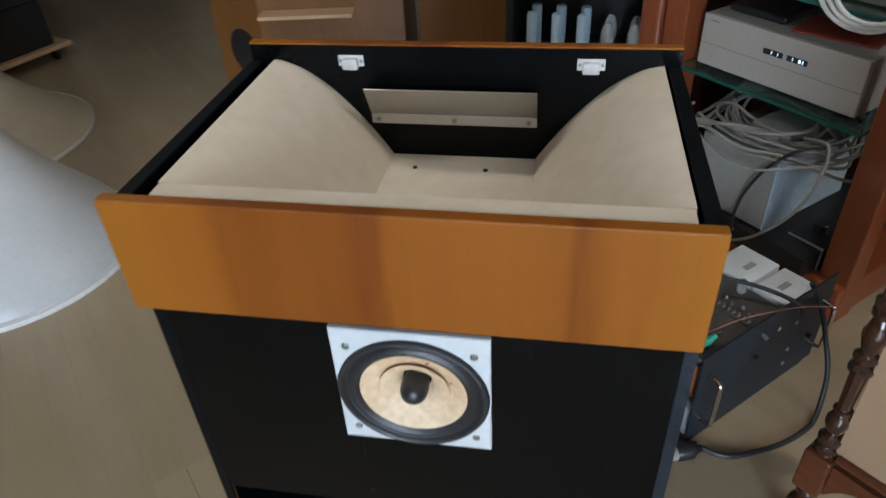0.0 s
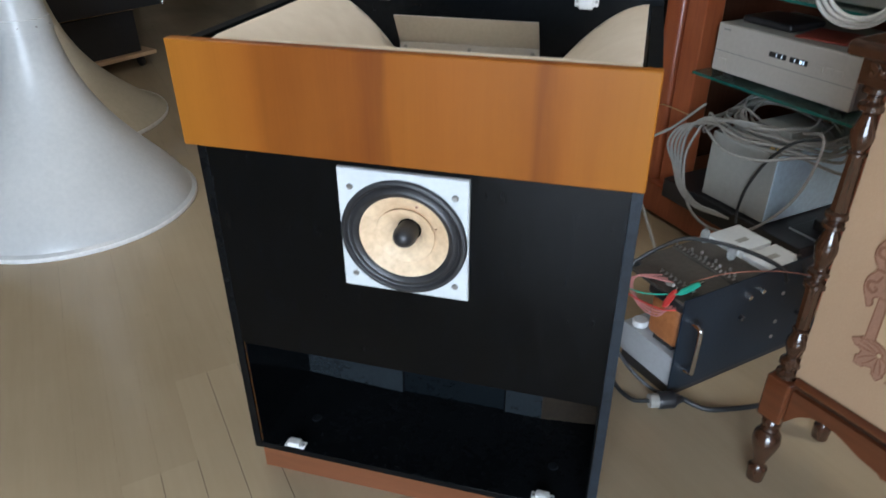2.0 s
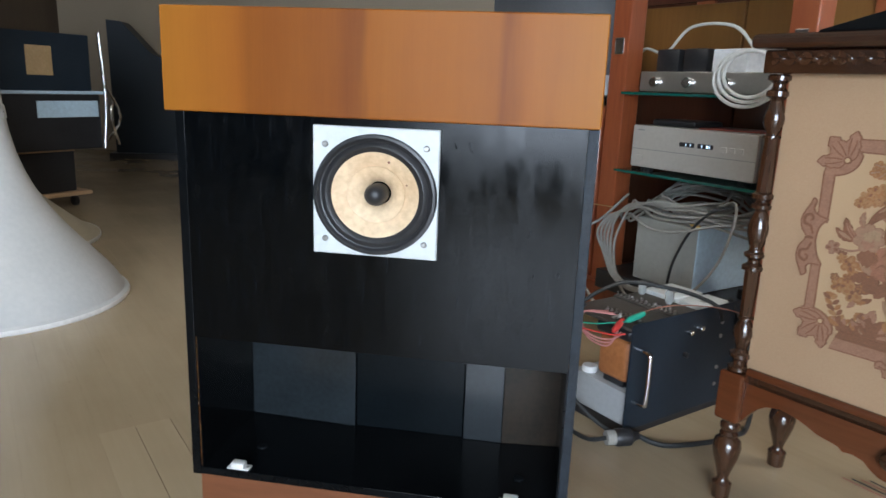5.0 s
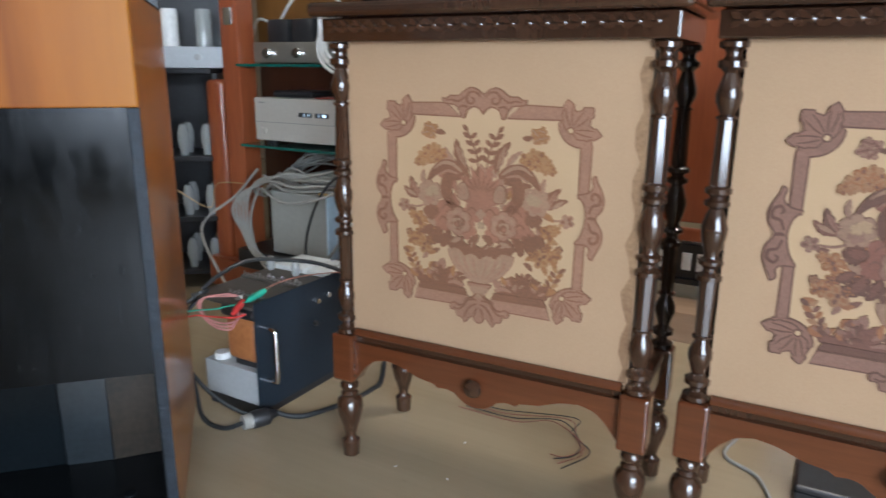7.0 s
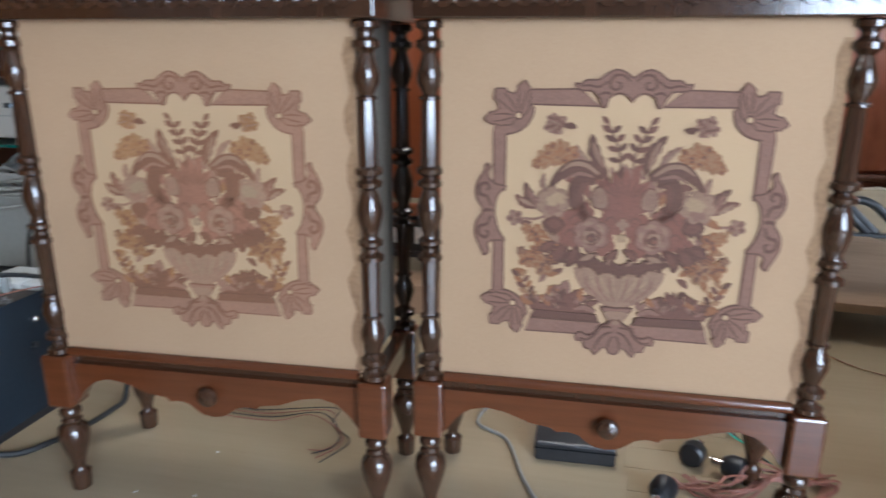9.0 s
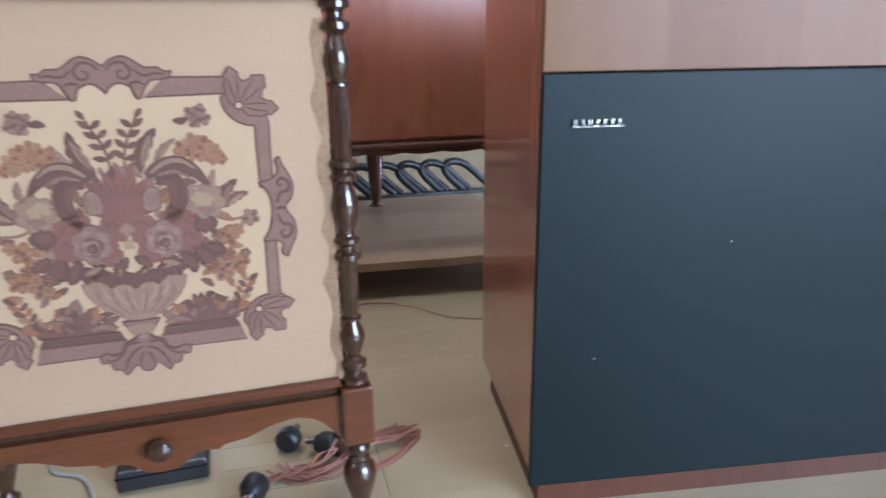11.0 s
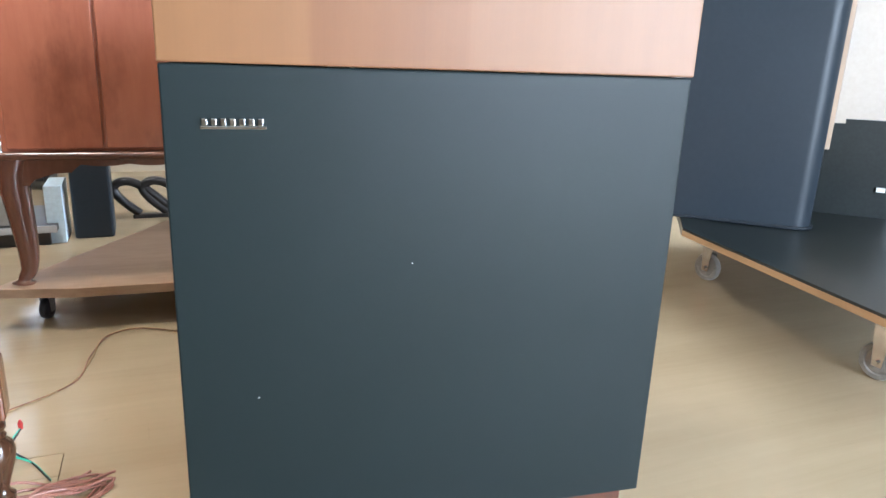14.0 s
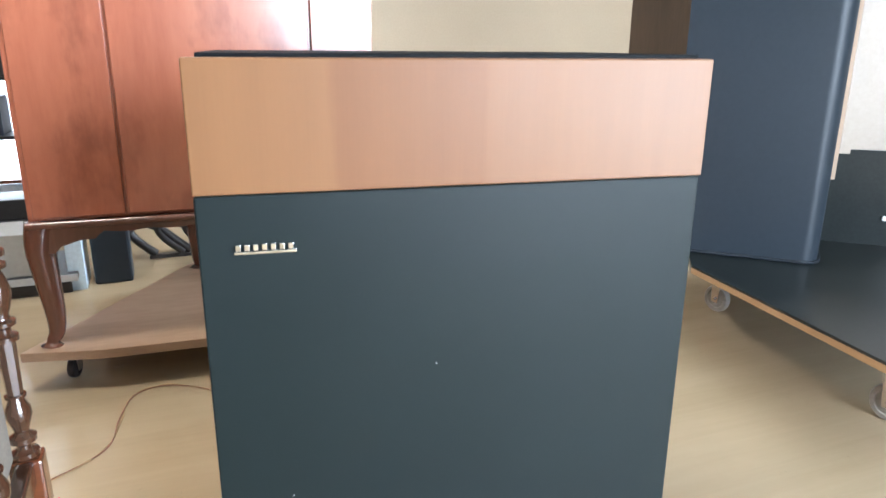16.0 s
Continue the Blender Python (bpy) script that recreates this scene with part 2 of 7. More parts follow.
HORN2 = surface("cream_horn", (0.40, 0.35, 0.25), (0.52, 0.46, 0.34), 0.40, 0, 60, 2.5, 0.0, speck=0.04)
REDWOOD = wood("red_stained_wood", (0.20, 0.045, 0.016), (0.30, 0.078, 0.026), (0.37, 0.11, 0.04), (12, 12, 1.0), 0.33, 0.3)
BROWNBOX = wood("brown_veneer", (0.16, 0.065, 0.013), (0.23, 0.098, 0.022), (0.28, 0.125, 0.032), (10, 10, 0.8), 0.4, 0.15)
SILVER = surface("champagne_metal", (0.50, 0.47, 0.42), (0.58, 0.55, 0.50), 0.42, 0.25, 90, 3, 0.05, speck=0.08)
GREYBOX = surface("grey_painted_steel", (0.27, 0.27, 0.245), (0.34, 0.34, 0.31), 0.5, 0.0, 60, 4, 0.03, speck=0.06)
BLUEBOX = surface("pale_blue_steel", (0.46, 0.60, 0.70), (0.55, 0.69, 0.78), 0.32, 0.0, 60, 4, 0.08)
AMPBLUE = surface("blue_black_panel", (0.010, 0.016, 0.024), (0.018, 0.027, 0.037), 0.36, 0.0, 90, 5, 0.12, spec=0.25, speck=0.15)
ALU = surface("dull_chassis_aluminium", (0.36, 0.38, 0.39), (0.44, 0.46, 0.47), 0.45, 0.2, 80, 5, 0.03, speck=0.08)
COPPER = surface("orange_coil", (0.30, 0.11, 0.035), (0.42, 0.17, 0.06), 0.5, 0.1, 90, 8, 0.2)
CHROME = surface("chrome", (0.68, 0.68, 0.68), (0.78, 0.78, 0.78), 0.12, 1.0, 40, 3, 0.0, rough_var=0.04)
GREYCABLE = surface("grey_cable", (0.26, 0.25, 0.22), (0.34, 0.33, 0.30), 0.5, 0, 80, 6, 0.1)
WHITECABLE = surface("white_cable", (0.66, 0.65, 0.60), (0.76, 0.75, 0.70), 0.4, 0, 80, 6, 0.05)
BLACKCABLE = surface("black_cable", (0.012, 0.013, 0.014), (0.028, 0.03, 0.03), 0.45, 0, 80, 6, 0.1)
REDCABLE = surface("red_wire", (0.50, 0.035, 0.03), (0.62, 0.06, 0.05), 0.4, 0, 80, 6, 0.05)
PINKCABLE = surface("pink_wire", (0.42, 0.16, 0.15), (0.52, 0.24, 0.22), 0.45, 0, 80, 6, 0.05)
GREENCABLE = surface("green_wire", (0.02, 0.28, 0.18), (0.04, 0.36, 0.25), 0.4, 0, 80, 6, 0.05)
BROWNCABLE = surface("copper_brown_cable", (0.20, 0.078, 0.052), (0.30, 0.125, 0.085), 0.45, 0, 80, 6, 0.1)
TANWIRE = surface("tan_wire", (0.34, 0.22, 0.10), (0.44, 0.30, 0.15), 0.5, 0, 80, 6, 0.1)
BLACKPL = surface("black_plastic", (0.010, 0.010, 0.011), (0.022, 0.022, 0.024), 0.35, 0, 90, 5, 0.08)
DOLLYBLACK = surface("scuffed_black_board", (0.006, 0.009, 0.009), (0.018, 0.023, 0.023), 0.30, 0, 80, 5, 0.06, spec=0.5, rough_var=0.04)
BLACKCAB = surface("matt_black_cabinet", (0.0172, 0.0240, 0.0315), (0.0222, 0.0302, 0.0392), 0.42, 0, 60, 1.2, 0.02, spec=0.25, speck=0.05, rough_var=0.05)
MAHOG = wood("figured_mahogany", (0.31, 0.088, 0.046), (0.43, 0.140, 0.075), (0.48, 0.178, 0.100), (6, 6, 0.9), 0.28, 0.45, 1.8)
_nt = MAHOG.node_tree
_b = _nt.nodes["Principled BSDF"]
_src = _b.inputs["Base Color"].links[0].from_socket
_st = ramp(_nt, noise_tex(_nt, texco(_nt, (1, 1, 0.5)), 4.2, 5, 0.62), [(0.50, (1, 1, 1)), (0.66, (0.42, 0.36, 0.37))])
_nt.links.new(mixc(_nt, 0.85, _src, _st, 'MULTIPLY'), _b.inputs["Base Color"])
MAHOGD = wood("dark_mahogany", (0.070, 0.024, 0.014), (0.105, 0.038, 0.022), (0.14, 0.054, 0.032), (10, 10, 1.0), 0.25, 0.45)
PLY = wood("plywood_board", (0.20, 0.122, 0.072), (0.32, 0.205, 0.125), (0.42, 0.285, 0.185), (1.4, 7, 7), 0.5, 0.0, 3.0)
PLYEDGE = wood("plywood_edge", (0.42, 0.27, 0.14), (0.54, 0.36, 0.2), (0.60, 0.42, 0.26), (1.0, 9, 30), 0.6, 0.0)
TANPANEL = wood("pale_tan_panel", (0.40, 0.29, 0.20), (0.45, 0.33, 0.235), (0.49, 0.37, 0.27), (5, 5, 0.5), 0.5, 0.05)
# For walls out of view, dark only to lower the room's bounced light.
DARKWALL = wood("dark_unseen_wall", (0.055, 0.036, 0.022), (0.085, 0.056, 0.034), (0.11, 0.075, 0.046), (8, 8, 0.7), 0.5, 0.1)
WALLM = surface("beige_wall_paint", (0.36, 0.29, 0.20), (0.42, 0.34, 0.24), 0.8, 0, 80, 1.2, 0.1, speck=0.1)
# The ceiling is out of view; its low tone weakens the fill from above.
CEILM = surface("dimmed_ceiling_paint", (0.34, 0.32, 0.28), (0.40, 0.38, 0.34), 0.85, 0, 80, 1.2, 0.1, speck=0.1)
GAPM = surface("dark_joint", (0.06, 0.042, 0.028), (0.09, 0.065, 0.042), 0.7, 0, 60, 3, 0.1)
CARD = surface("red_sleeve", (0.30, 0.05, 0.035), (0.40, 0.08, 0.055), 0.45, 0, 60, 9, 0.05)
FRAMEM = surface("white_window_frame", (0.70, 0.71, 0.71), (0.78, 0.79, 0.79), 0.4, 0.1, 60, 4, 0.05)
LAMPM = glow("added_fill_tube", (1.0, 0.92, 0.80), 8.0)
OUTSIDE = glow("outdoor_haze", (0.90, 0.95, 1.0), 3.0)
SIDECLOTH = surface("aged_grey_cloth", (0.13, 0.112, 0.086), (0.25, 0.222, 0.180), 0.85, 0, 200, 7, 0.3)
PALE = surface("pale_straw_embroidery", (0.25, 0.160, 0.088), (0.31, 0.205, 0.118), 0.85, 0, 260, 12, 0.6)
BROWNEDGE = surface("wavy_brown_edge", (0.17, 0.092, 0.045), (0.29, 0.18, 0.095), 0.9, 0, 160, 9, 0.5)
PANEM, _nt, _b = nodes_of("window_glass")
_b.inputs["Base Color"].default_value = (0.95, 0.98, 1.0, 1)
_b.inputs["Roughness"].default_value = 0.0
_b.inputs["Transmission Weight"].default_value = 1.0
_b.inputs["IOR"].default_value = 1.45
TUBEGLASS, _nt, _b = nodes_of("valve_glass")
_b.inputs["Base Color"].default_value = (0.75, 0.78, 0.76, 1)
_b.inputs["Roughness"].default_value = 0.05
_b.inputs["Transmission Weight"].default_value = 0.7
_b.inputs["IOR"].default_value = 1.45
DISPLAY = glow("display_digits", (0.65, 0.85, 1.0), 2.0)

GLASSM, _nt, _b = nodes_of("green_edged_glass")
_b.inputs["Base Color"].default_value = (0.42, 0.62, 0.56, 1)
_b.inputs["Roughness"].default_value = 0.04
_b.inputs["Transmission Weight"].default_value = 0.92
_b.inputs["IOR"].default_value = 1.5
GLASSEDGE = surface("green_glass_edge", (0.004, 0.07, 0.055), (0.008, 0.11, 0.085), 0.15, 0, 30, 12, 0.0)

def floor_co(nt, scale):
    geo = nt.nodes.new("ShaderNodeNewGeometry")
    mp = nt.nodes.new("ShaderNodeMapping")
    mp.inputs["Rotation"].default_value = (0, 0, radians(46.3))
    nt.links.new(geo.outputs["Position"], mp.inputs["Vector"])
    m2 = nt.nodes.new("ShaderNodeMapping")
    m2.inputs["Scale"].default_value = scale
    nt.links.new(mp.outputs["Vector"], m2.inputs["Vector"])
    return m2.outputs["Vector"]


def floor_varnish(name, tint, r0, r1):
    """Worn varnish over narrow planks: faint grain, broad bands along the boards, dull and glossy areas."""
    m, nt, b = nodes_of(name)
    g = noise_tex(nt, floor_co(nt, (1.0, 16, 1)), 4, 8, 0.6)
    band = noise_tex(nt, floor_co(nt, (0.35, 2.6, 1)), 1.6, 3, 0.5)
    br = noise_tex(nt, floor_co(nt, (1, 1, 1)), 1.7, 5, 0.6)
    spots = noise_tex(nt, floor_co(nt, (1, 1, 1)), 14, 5, 0.7)
    sc = lambda c: tuple(x * y for x, y in zip(c, tint))
    col = ramp(nt, g, [(0.2, sc((0.330, 0.258, 0.160))), (0.8, sc((0.405, 0.322, 0.208)))])
    col = mixc(nt, 0.45, col, ramp(nt, br, [(0.3, sc((0.275, 0.212, 0.130))), (0.7, sc((0.425, 0.340, 0.224)))]))
    col = mixc(nt, 0.30, col, ramp(nt, band, [(0.38, sc((0.27, 0.205, 0.122))), (0.62, sc((0.43, 0.345, 0.225)))]))
    col = mixc(nt, ramp(nt, spots, [(0.66, (0, 0, 0)), (0.76, (0.35, 0.35, 0.35))]), col, sc((0.20, 0.15, 0.09)))
    info = nt.nodes.new("ShaderNodeObjectInfo")
    mr = nt.nodes.new("ShaderNodeMapRange")
    mr.inputs["To Min"].default_value, mr.inputs["To Max"].default_value = 0.988, 1.01
    nt.links.new(info.outputs["Random"], mr.inputs["Value"])
    hsv = nt.nodes.new("ShaderNodeHueSaturation")
    nt.links.new(col, hsv.inputs["Color"])
    nt.links.new(mr.outputs["Result"], hsv.inputs["Value"])
    nt.links.new(hsv.outputs["Color"], b.inputs["Base Color"])
    rr = nt.nodes.new("ShaderNodeMapRange")
    rr.inputs["From Min"].default_value, rr.inputs["From Max"].default_value = 0.3, 0.7
    rr.inputs["To Min"].default_value, rr.inputs["To Max"].default_value = r0, r1
    b.inputs["Specular IOR Level"].default_value = 0.5
    nt.links.new(br, rr.inputs["Value"])
    nt.links.new(rr.outputs["Result"], b.inputs["Roughness"])
    bump(nt, b, br, 0.06, 0.004)
    return m


FLOORM = floor_varnish("varnished_floor", (1.0, 1.0, 1.0), 0.12, 0.27)
# Paler, glossier copy; under the second cabinet it stands for reflected window light.
FLOORP = floor_varnish("pale_patch_varnish", (1.08, 1.09, 1.10), 0.05, 0.12)


# ---- mesh helpers ----
def bm_box(x0, x1, y0, y1, z0, z1, bev=0.0, bm=None, m=None, segs=2):
    own = bmesh.new()
    bmesh.ops.create_cube(own, size=1, matrix=Matrix.Translation(((x0 + x1) / 2, (y0 + y1) / 2, (z0 + z1) / 2)) @ Matrix.Diagonal((x1 - x0, y1 - y0, z1 - z0, 1)))
    if bev:
        bmesh.ops.bevel(own, geom=own.edges[:], offset=bev, segments=segs, profile=0.5, affect='EDGES')
    return merge(bm, own, m)


def merge(bm, own, m=None):
    if m is not None:
        own.transform(m)
    if bm is None:
        return own
    me = bpy.data.meshes.new("tmp")
    own.to_mesh(me)
    own.free()
    bm.from_mesh(me)
    bpy.data.meshes.remove(me)
    return bm


def bm_lathe(profile, segs=24, bm=None, m=None, square=()):
    """Turned shape about z from (radius, height) pairs."""
    own = bmesh.new()
    rings = []
    for r, z in profile:
        rings.append([own.verts.new((max(r, 1e-4) * math.cos(2 * math.pi * k / segs), max(r, 1e-4) * math.sin(2 * math.pi * k / segs), z)) for k in range(segs)])
    for a, c in zip(rings, rings[1:]):
        for k in range(segs):
            own.faces.new((a[k], a[(k + 1) % segs], c[(k + 1) % segs], c[k]))
    own.faces.new(list(reversed(rings[0])))
    own.faces.new(rings[-1])
    bmesh.ops.recalc_face_normals(own, faces=own.faces[:])
    return merge(bm, own, m)


def lathe_open(profile, segs=48):
    """Turned skin about z with no end caps."""
    own = bmesh.new()
    rings = [[own.verts.new((r * math.cos(2 * math.pi * k / segs), r * math.sin(2 * math.pi * k / segs), z)) for k in range(segs)] for r, z in profile]
    for a, c in zip(rings, rings[1:]):
        for k in range(segs):
            own.faces.new((a[k], a[(k + 1) % segs], c[(k + 1) % segs], c[k]))
    bmesh.ops.recalc_face_normals(own, faces=own.faces[:])
    if sum(f.normal.z for f in own.faces) < 0:
        bmesh.ops.reverse_faces(own, faces=own.faces[:])
    return own


def bm_prism(poly, h0, h1, bm=None, m=None, bev=0.0):
    """A flat outline (x, y) raised from h0 to h1 along z."""
    own = bmesh.new()
    lo = [own.verts.new((x, y, h0)) for x, y in poly]
    hi = [own.verts.new((x, y, h1)) for x, y in poly]
    n = len(poly)
    own.faces.new(hi)
    own.faces.new(list(reversed(lo)))
    for k in range(n):
        own.faces.new((lo[k], lo[(k + 1) % n], hi[(k + 1) % n], hi[k]))
    bmesh.ops.recalc_face_normals(own, faces=own.faces[:])
    if bev:
        bmesh.ops.bevel(own, geom=own.edges[:], offset=bev, segments=2, profile=0.5, affect='EDGES')
    return merge(bm, own, m)


def smooth_path(pts, n=6):
    p = [Vector(q) for q in pts]
    p = [2 * p[0] - p[1]] + p + [2 * p[-1] - p[-2]]
    out = []
    for k in range(1, len(p) - 2):
        a, b_, c, d = p[k - 1:k + 3]
        for i in range(n):
            t = i / n
            out.append(0.5 * ((2 * b_) + (c - a) * t + (2 * a - 5 * b_ + 4 * c - d) * t * t + (3 * b_ - a - 3 * c + d) * t ** 3))
    out.append(p[-2])
    return out


def bm_tube(pts, r, segs=8, n=6, bm=None, m=None, radii=None):
    """A round cable or limb along a smooth line."""
    own = bmesh.new()
    line = smooth_path(pts, n) if n else [Vector(q) for q in pts]
    up = Vector((0.13, 0.21, 0.97))
    rings = []
    for k, p in enumerate(line):
        d = (line[min(k + 1, len(line) - 1)] - line[max(k - 1, 0)]).normalized()
        a = d.cross(up)
        if a.length < 0.05:
            a = d.cross(Vector((1, 0, 0)))
        a.normalize()
        c = d.cross(a).normalized()
        up = c if abs(c.dot(up)) > 0.2 else up
        rad = r if radii is None else radii(k / (len(line) - 1))
        rings.append([own.verts.new(p + rad * (math.cos(2 * math.pi * i / segs) * a + math.sin(2 * math.pi * i / segs) * c)) for i in range(segs)])
    for a, c in zip(rings, rings[1:]):
        off = min(range(segs), key=lambda o: (c[o].co - a[0].co).length)
        for i in range(segs):
            own.faces.new((a[i], a[(i + 1) % segs], c[(i + 1 + off) % segs], c[(i + off) % segs]))
    own.faces.new(list(reversed(rings[0])))
    own.faces.new(rings[-1])
    bmesh.ops.recalc_face_normals(own, faces=own.faces[:])
    return merge(bm, own, m)


def part(name, bm, material, parent=None, label="", smooth=False, m=None):
    me = bpy.data.meshes.new(name)
    bm.to_mesh(me)
    bm.free()
    me.materials.append(material)
    if smooth:
        me.shade_smooth()
        me.set_sharp_from_angle(angle=radians(38))
    ob = new(name, me)
    if parent is not None:
        ob.parent = parent
    if m is not None:
        ob.matrix_basis = m
    if label:
        ob["label"] = label
    return ob


def thing(name, label, category, m, group="", kind=""):
    ob = new(name)
    ob.empty_display_size = 0.05
    ob.matrix_basis = m
    return tagged(ob, label, category, group, kind)


def single(name, bm, material, label, category, m=None, group="", kind="", smooth=False):
    ob = part(name, bm, material, None, "", smooth, m)
    return tagged(ob, label, category, group, kind)


# a local frame whose z points out of a front that faces local -y: (u, v, out) -> (u, -out, v)
FACE = Matrix(((1, 0, 0, 0), (0, 0, -1, 0), (0, 1, 0, 0), (0, 0, 0, 1)))


# the far side of the room, turned a little about the second loudspeaker
SB = pose(2.0886, -1.1831, 0, 0, 0, -53.47)
FAR = SB @ pose(2.0925, -1.283, 0, 0, 0, -58.0).inverted()


# ---- room shell ----
X0, X1, Y0, Y1, ZC = -5.2, 7.0, -4.5, 6.0, 2.6


def wall_with_opening(name, length, o0, o1, oz0, oz1, m, mat, label):
    """A wall along local x, 0.15 thick towards +y, with one opening, and a framed window in it."""
    bm = None
    for (p, q, z0, z1) in ((0, o0, 0, ZC), (o1, length, 0, ZC), (o0, o1, 0, oz0), (o0, o1, oz1, ZC)):
        if q > p and z1 > z0:
            bm = bm_box(p, q, 0, 0.15, z0, z1, 0, bm)
    w = single(name, bm, mat, label, "wall", m, kind="structure")
    return w


def window(name, o0, o1, oz0, oz1, m, panes):
    w = thing(name, "white-framed window letting in daylight", "window", m, kind="structure")
    for z0, z1 in ((oz0, oz0 + 0.05), (oz1 - 0.05, oz1)):
        part("window_frame", bm_box(o0, o1, 0.06, 0.12, z0, z1, 0.002), FRAMEM, w)
    step = (o1 - o0) / panes
    for k in range(panes + 1):
        x = o0 + 0.025 + (o1 - o0 - 0.05) * k / panes
        part("window_frame", bm_box(x - 0.025, x + 0.025, 0.06, 0.12, oz0 + 0.0505, oz1 - 0.0505, 0.002), FRAMEM, w)
    for k in range(panes):
        p = part("pane", bm_box(o0 + step * k + 0.05, o0 + step * (k + 1) - 0.05, 0.088, 0.092, oz0 + 0.051, oz1 - 0.051), PANEM, w)
        p.visible_shadow = False
    return w


MS = pose(X1, Y0, 0, 0, 0, 180)
wall_with_opening("wall_south", X1 - X0, 5.1, 7.7, 0.25, 2.35, MS, DARKWALL, "unseen room wall darkened to cut bounced light, with a window opening")
window("window_1", 5.1, 7.7, 0.25, 2.35, MS, 3)
ME = pose(X1, 0.5, 0, 0, 0, -90)
wall_with_opening("wall_east", 5.0, 3.4, 4.9, 0.6, 2.4, ME, DARKWALL, "unseen room wall darkened to cut bounced light, with a window opening")
window("window_2", 3.4, 4.9, 0.6, 2.4, ME, 2)
# the oblique wall with the glazed door
NE = FAR @ pose(1.1, 5.84, 0, 0, 0, -50)
wall_with_opening("wall_northeast", 9.4, 4.3, 5.05, 0.12, 2.45, NE, WALLM, "beige painted room wall with a window opening")
window("window_3", 4.3, 5.05, 0.12, 2.45, NE, 1)
single("wall_north", bm_box(X0, 1.25, Y1, Y1 + 0.15, 0, ZC), WALLM, "beige painted room wall", "wall", kind="structure")
single("wall_west", bm_box(X0 - 0.15, X0, Y0 - 0.15, Y1 + 0.15, 0, ZC), DARKWALL, "unseen room wall darkened to cut bounced light", "wall", kind="structure")
single("ceiling", bm_box(X0 - 0.15, X1 + 0.15, Y0 - 0.15, Y1 + 0.15, ZC, ZC + 0.1), CEILM, "unseen ceiling dimmed to cut bounced light", "ceiling", kind="structure")
for nm, mm, wd in (("backdrop_northeast", NE @ pose(4.7, 1.6, 0), 2.6), ("backdrop_south", MS @ pose(6.4, 2.0, 0), 4.0), ("backdrop_east", ME @ pose(3.6, 2.0, 0), 3.5)):
    single(nm, bm_box(-wd, wd, 0, 0.02, -0.1, 3.2), OUTSIDE, "bright hazy daylight outdoors", "backdrop", mm, kind="structure")


# Made-up fixtures that hold the two fill lights.
for lx, ly in ((-1.3, 0.7), (2.28, 0.22)):
    cl = thing("added_ceiling_light", "added unseen ceiling fixture for fill light", "ceiling light", pose(lx, ly, 2.5), "ceiling lights")
    part("tray", bm_box(-0.64, 0.64, -0.15, 0.15, 0.03, 0.0995, 0.004), FRAMEM, cl)
    part("tube", bm_tube([(-0.6, -0.06, 0.012), (0, -0.06, 0.012), (0.6, -0.06, 0.012)], 0.014, 12, 2), LAMPM, cl, "glowing tube", True)
    part("tube", bm_tube([(-0.6, 0.06, 0.012), (0, 0.06, 0.012), (0.6, 0.06, 0.012)], 0.014, 12, 2), LAMPM, cl, "glowing tube", True)


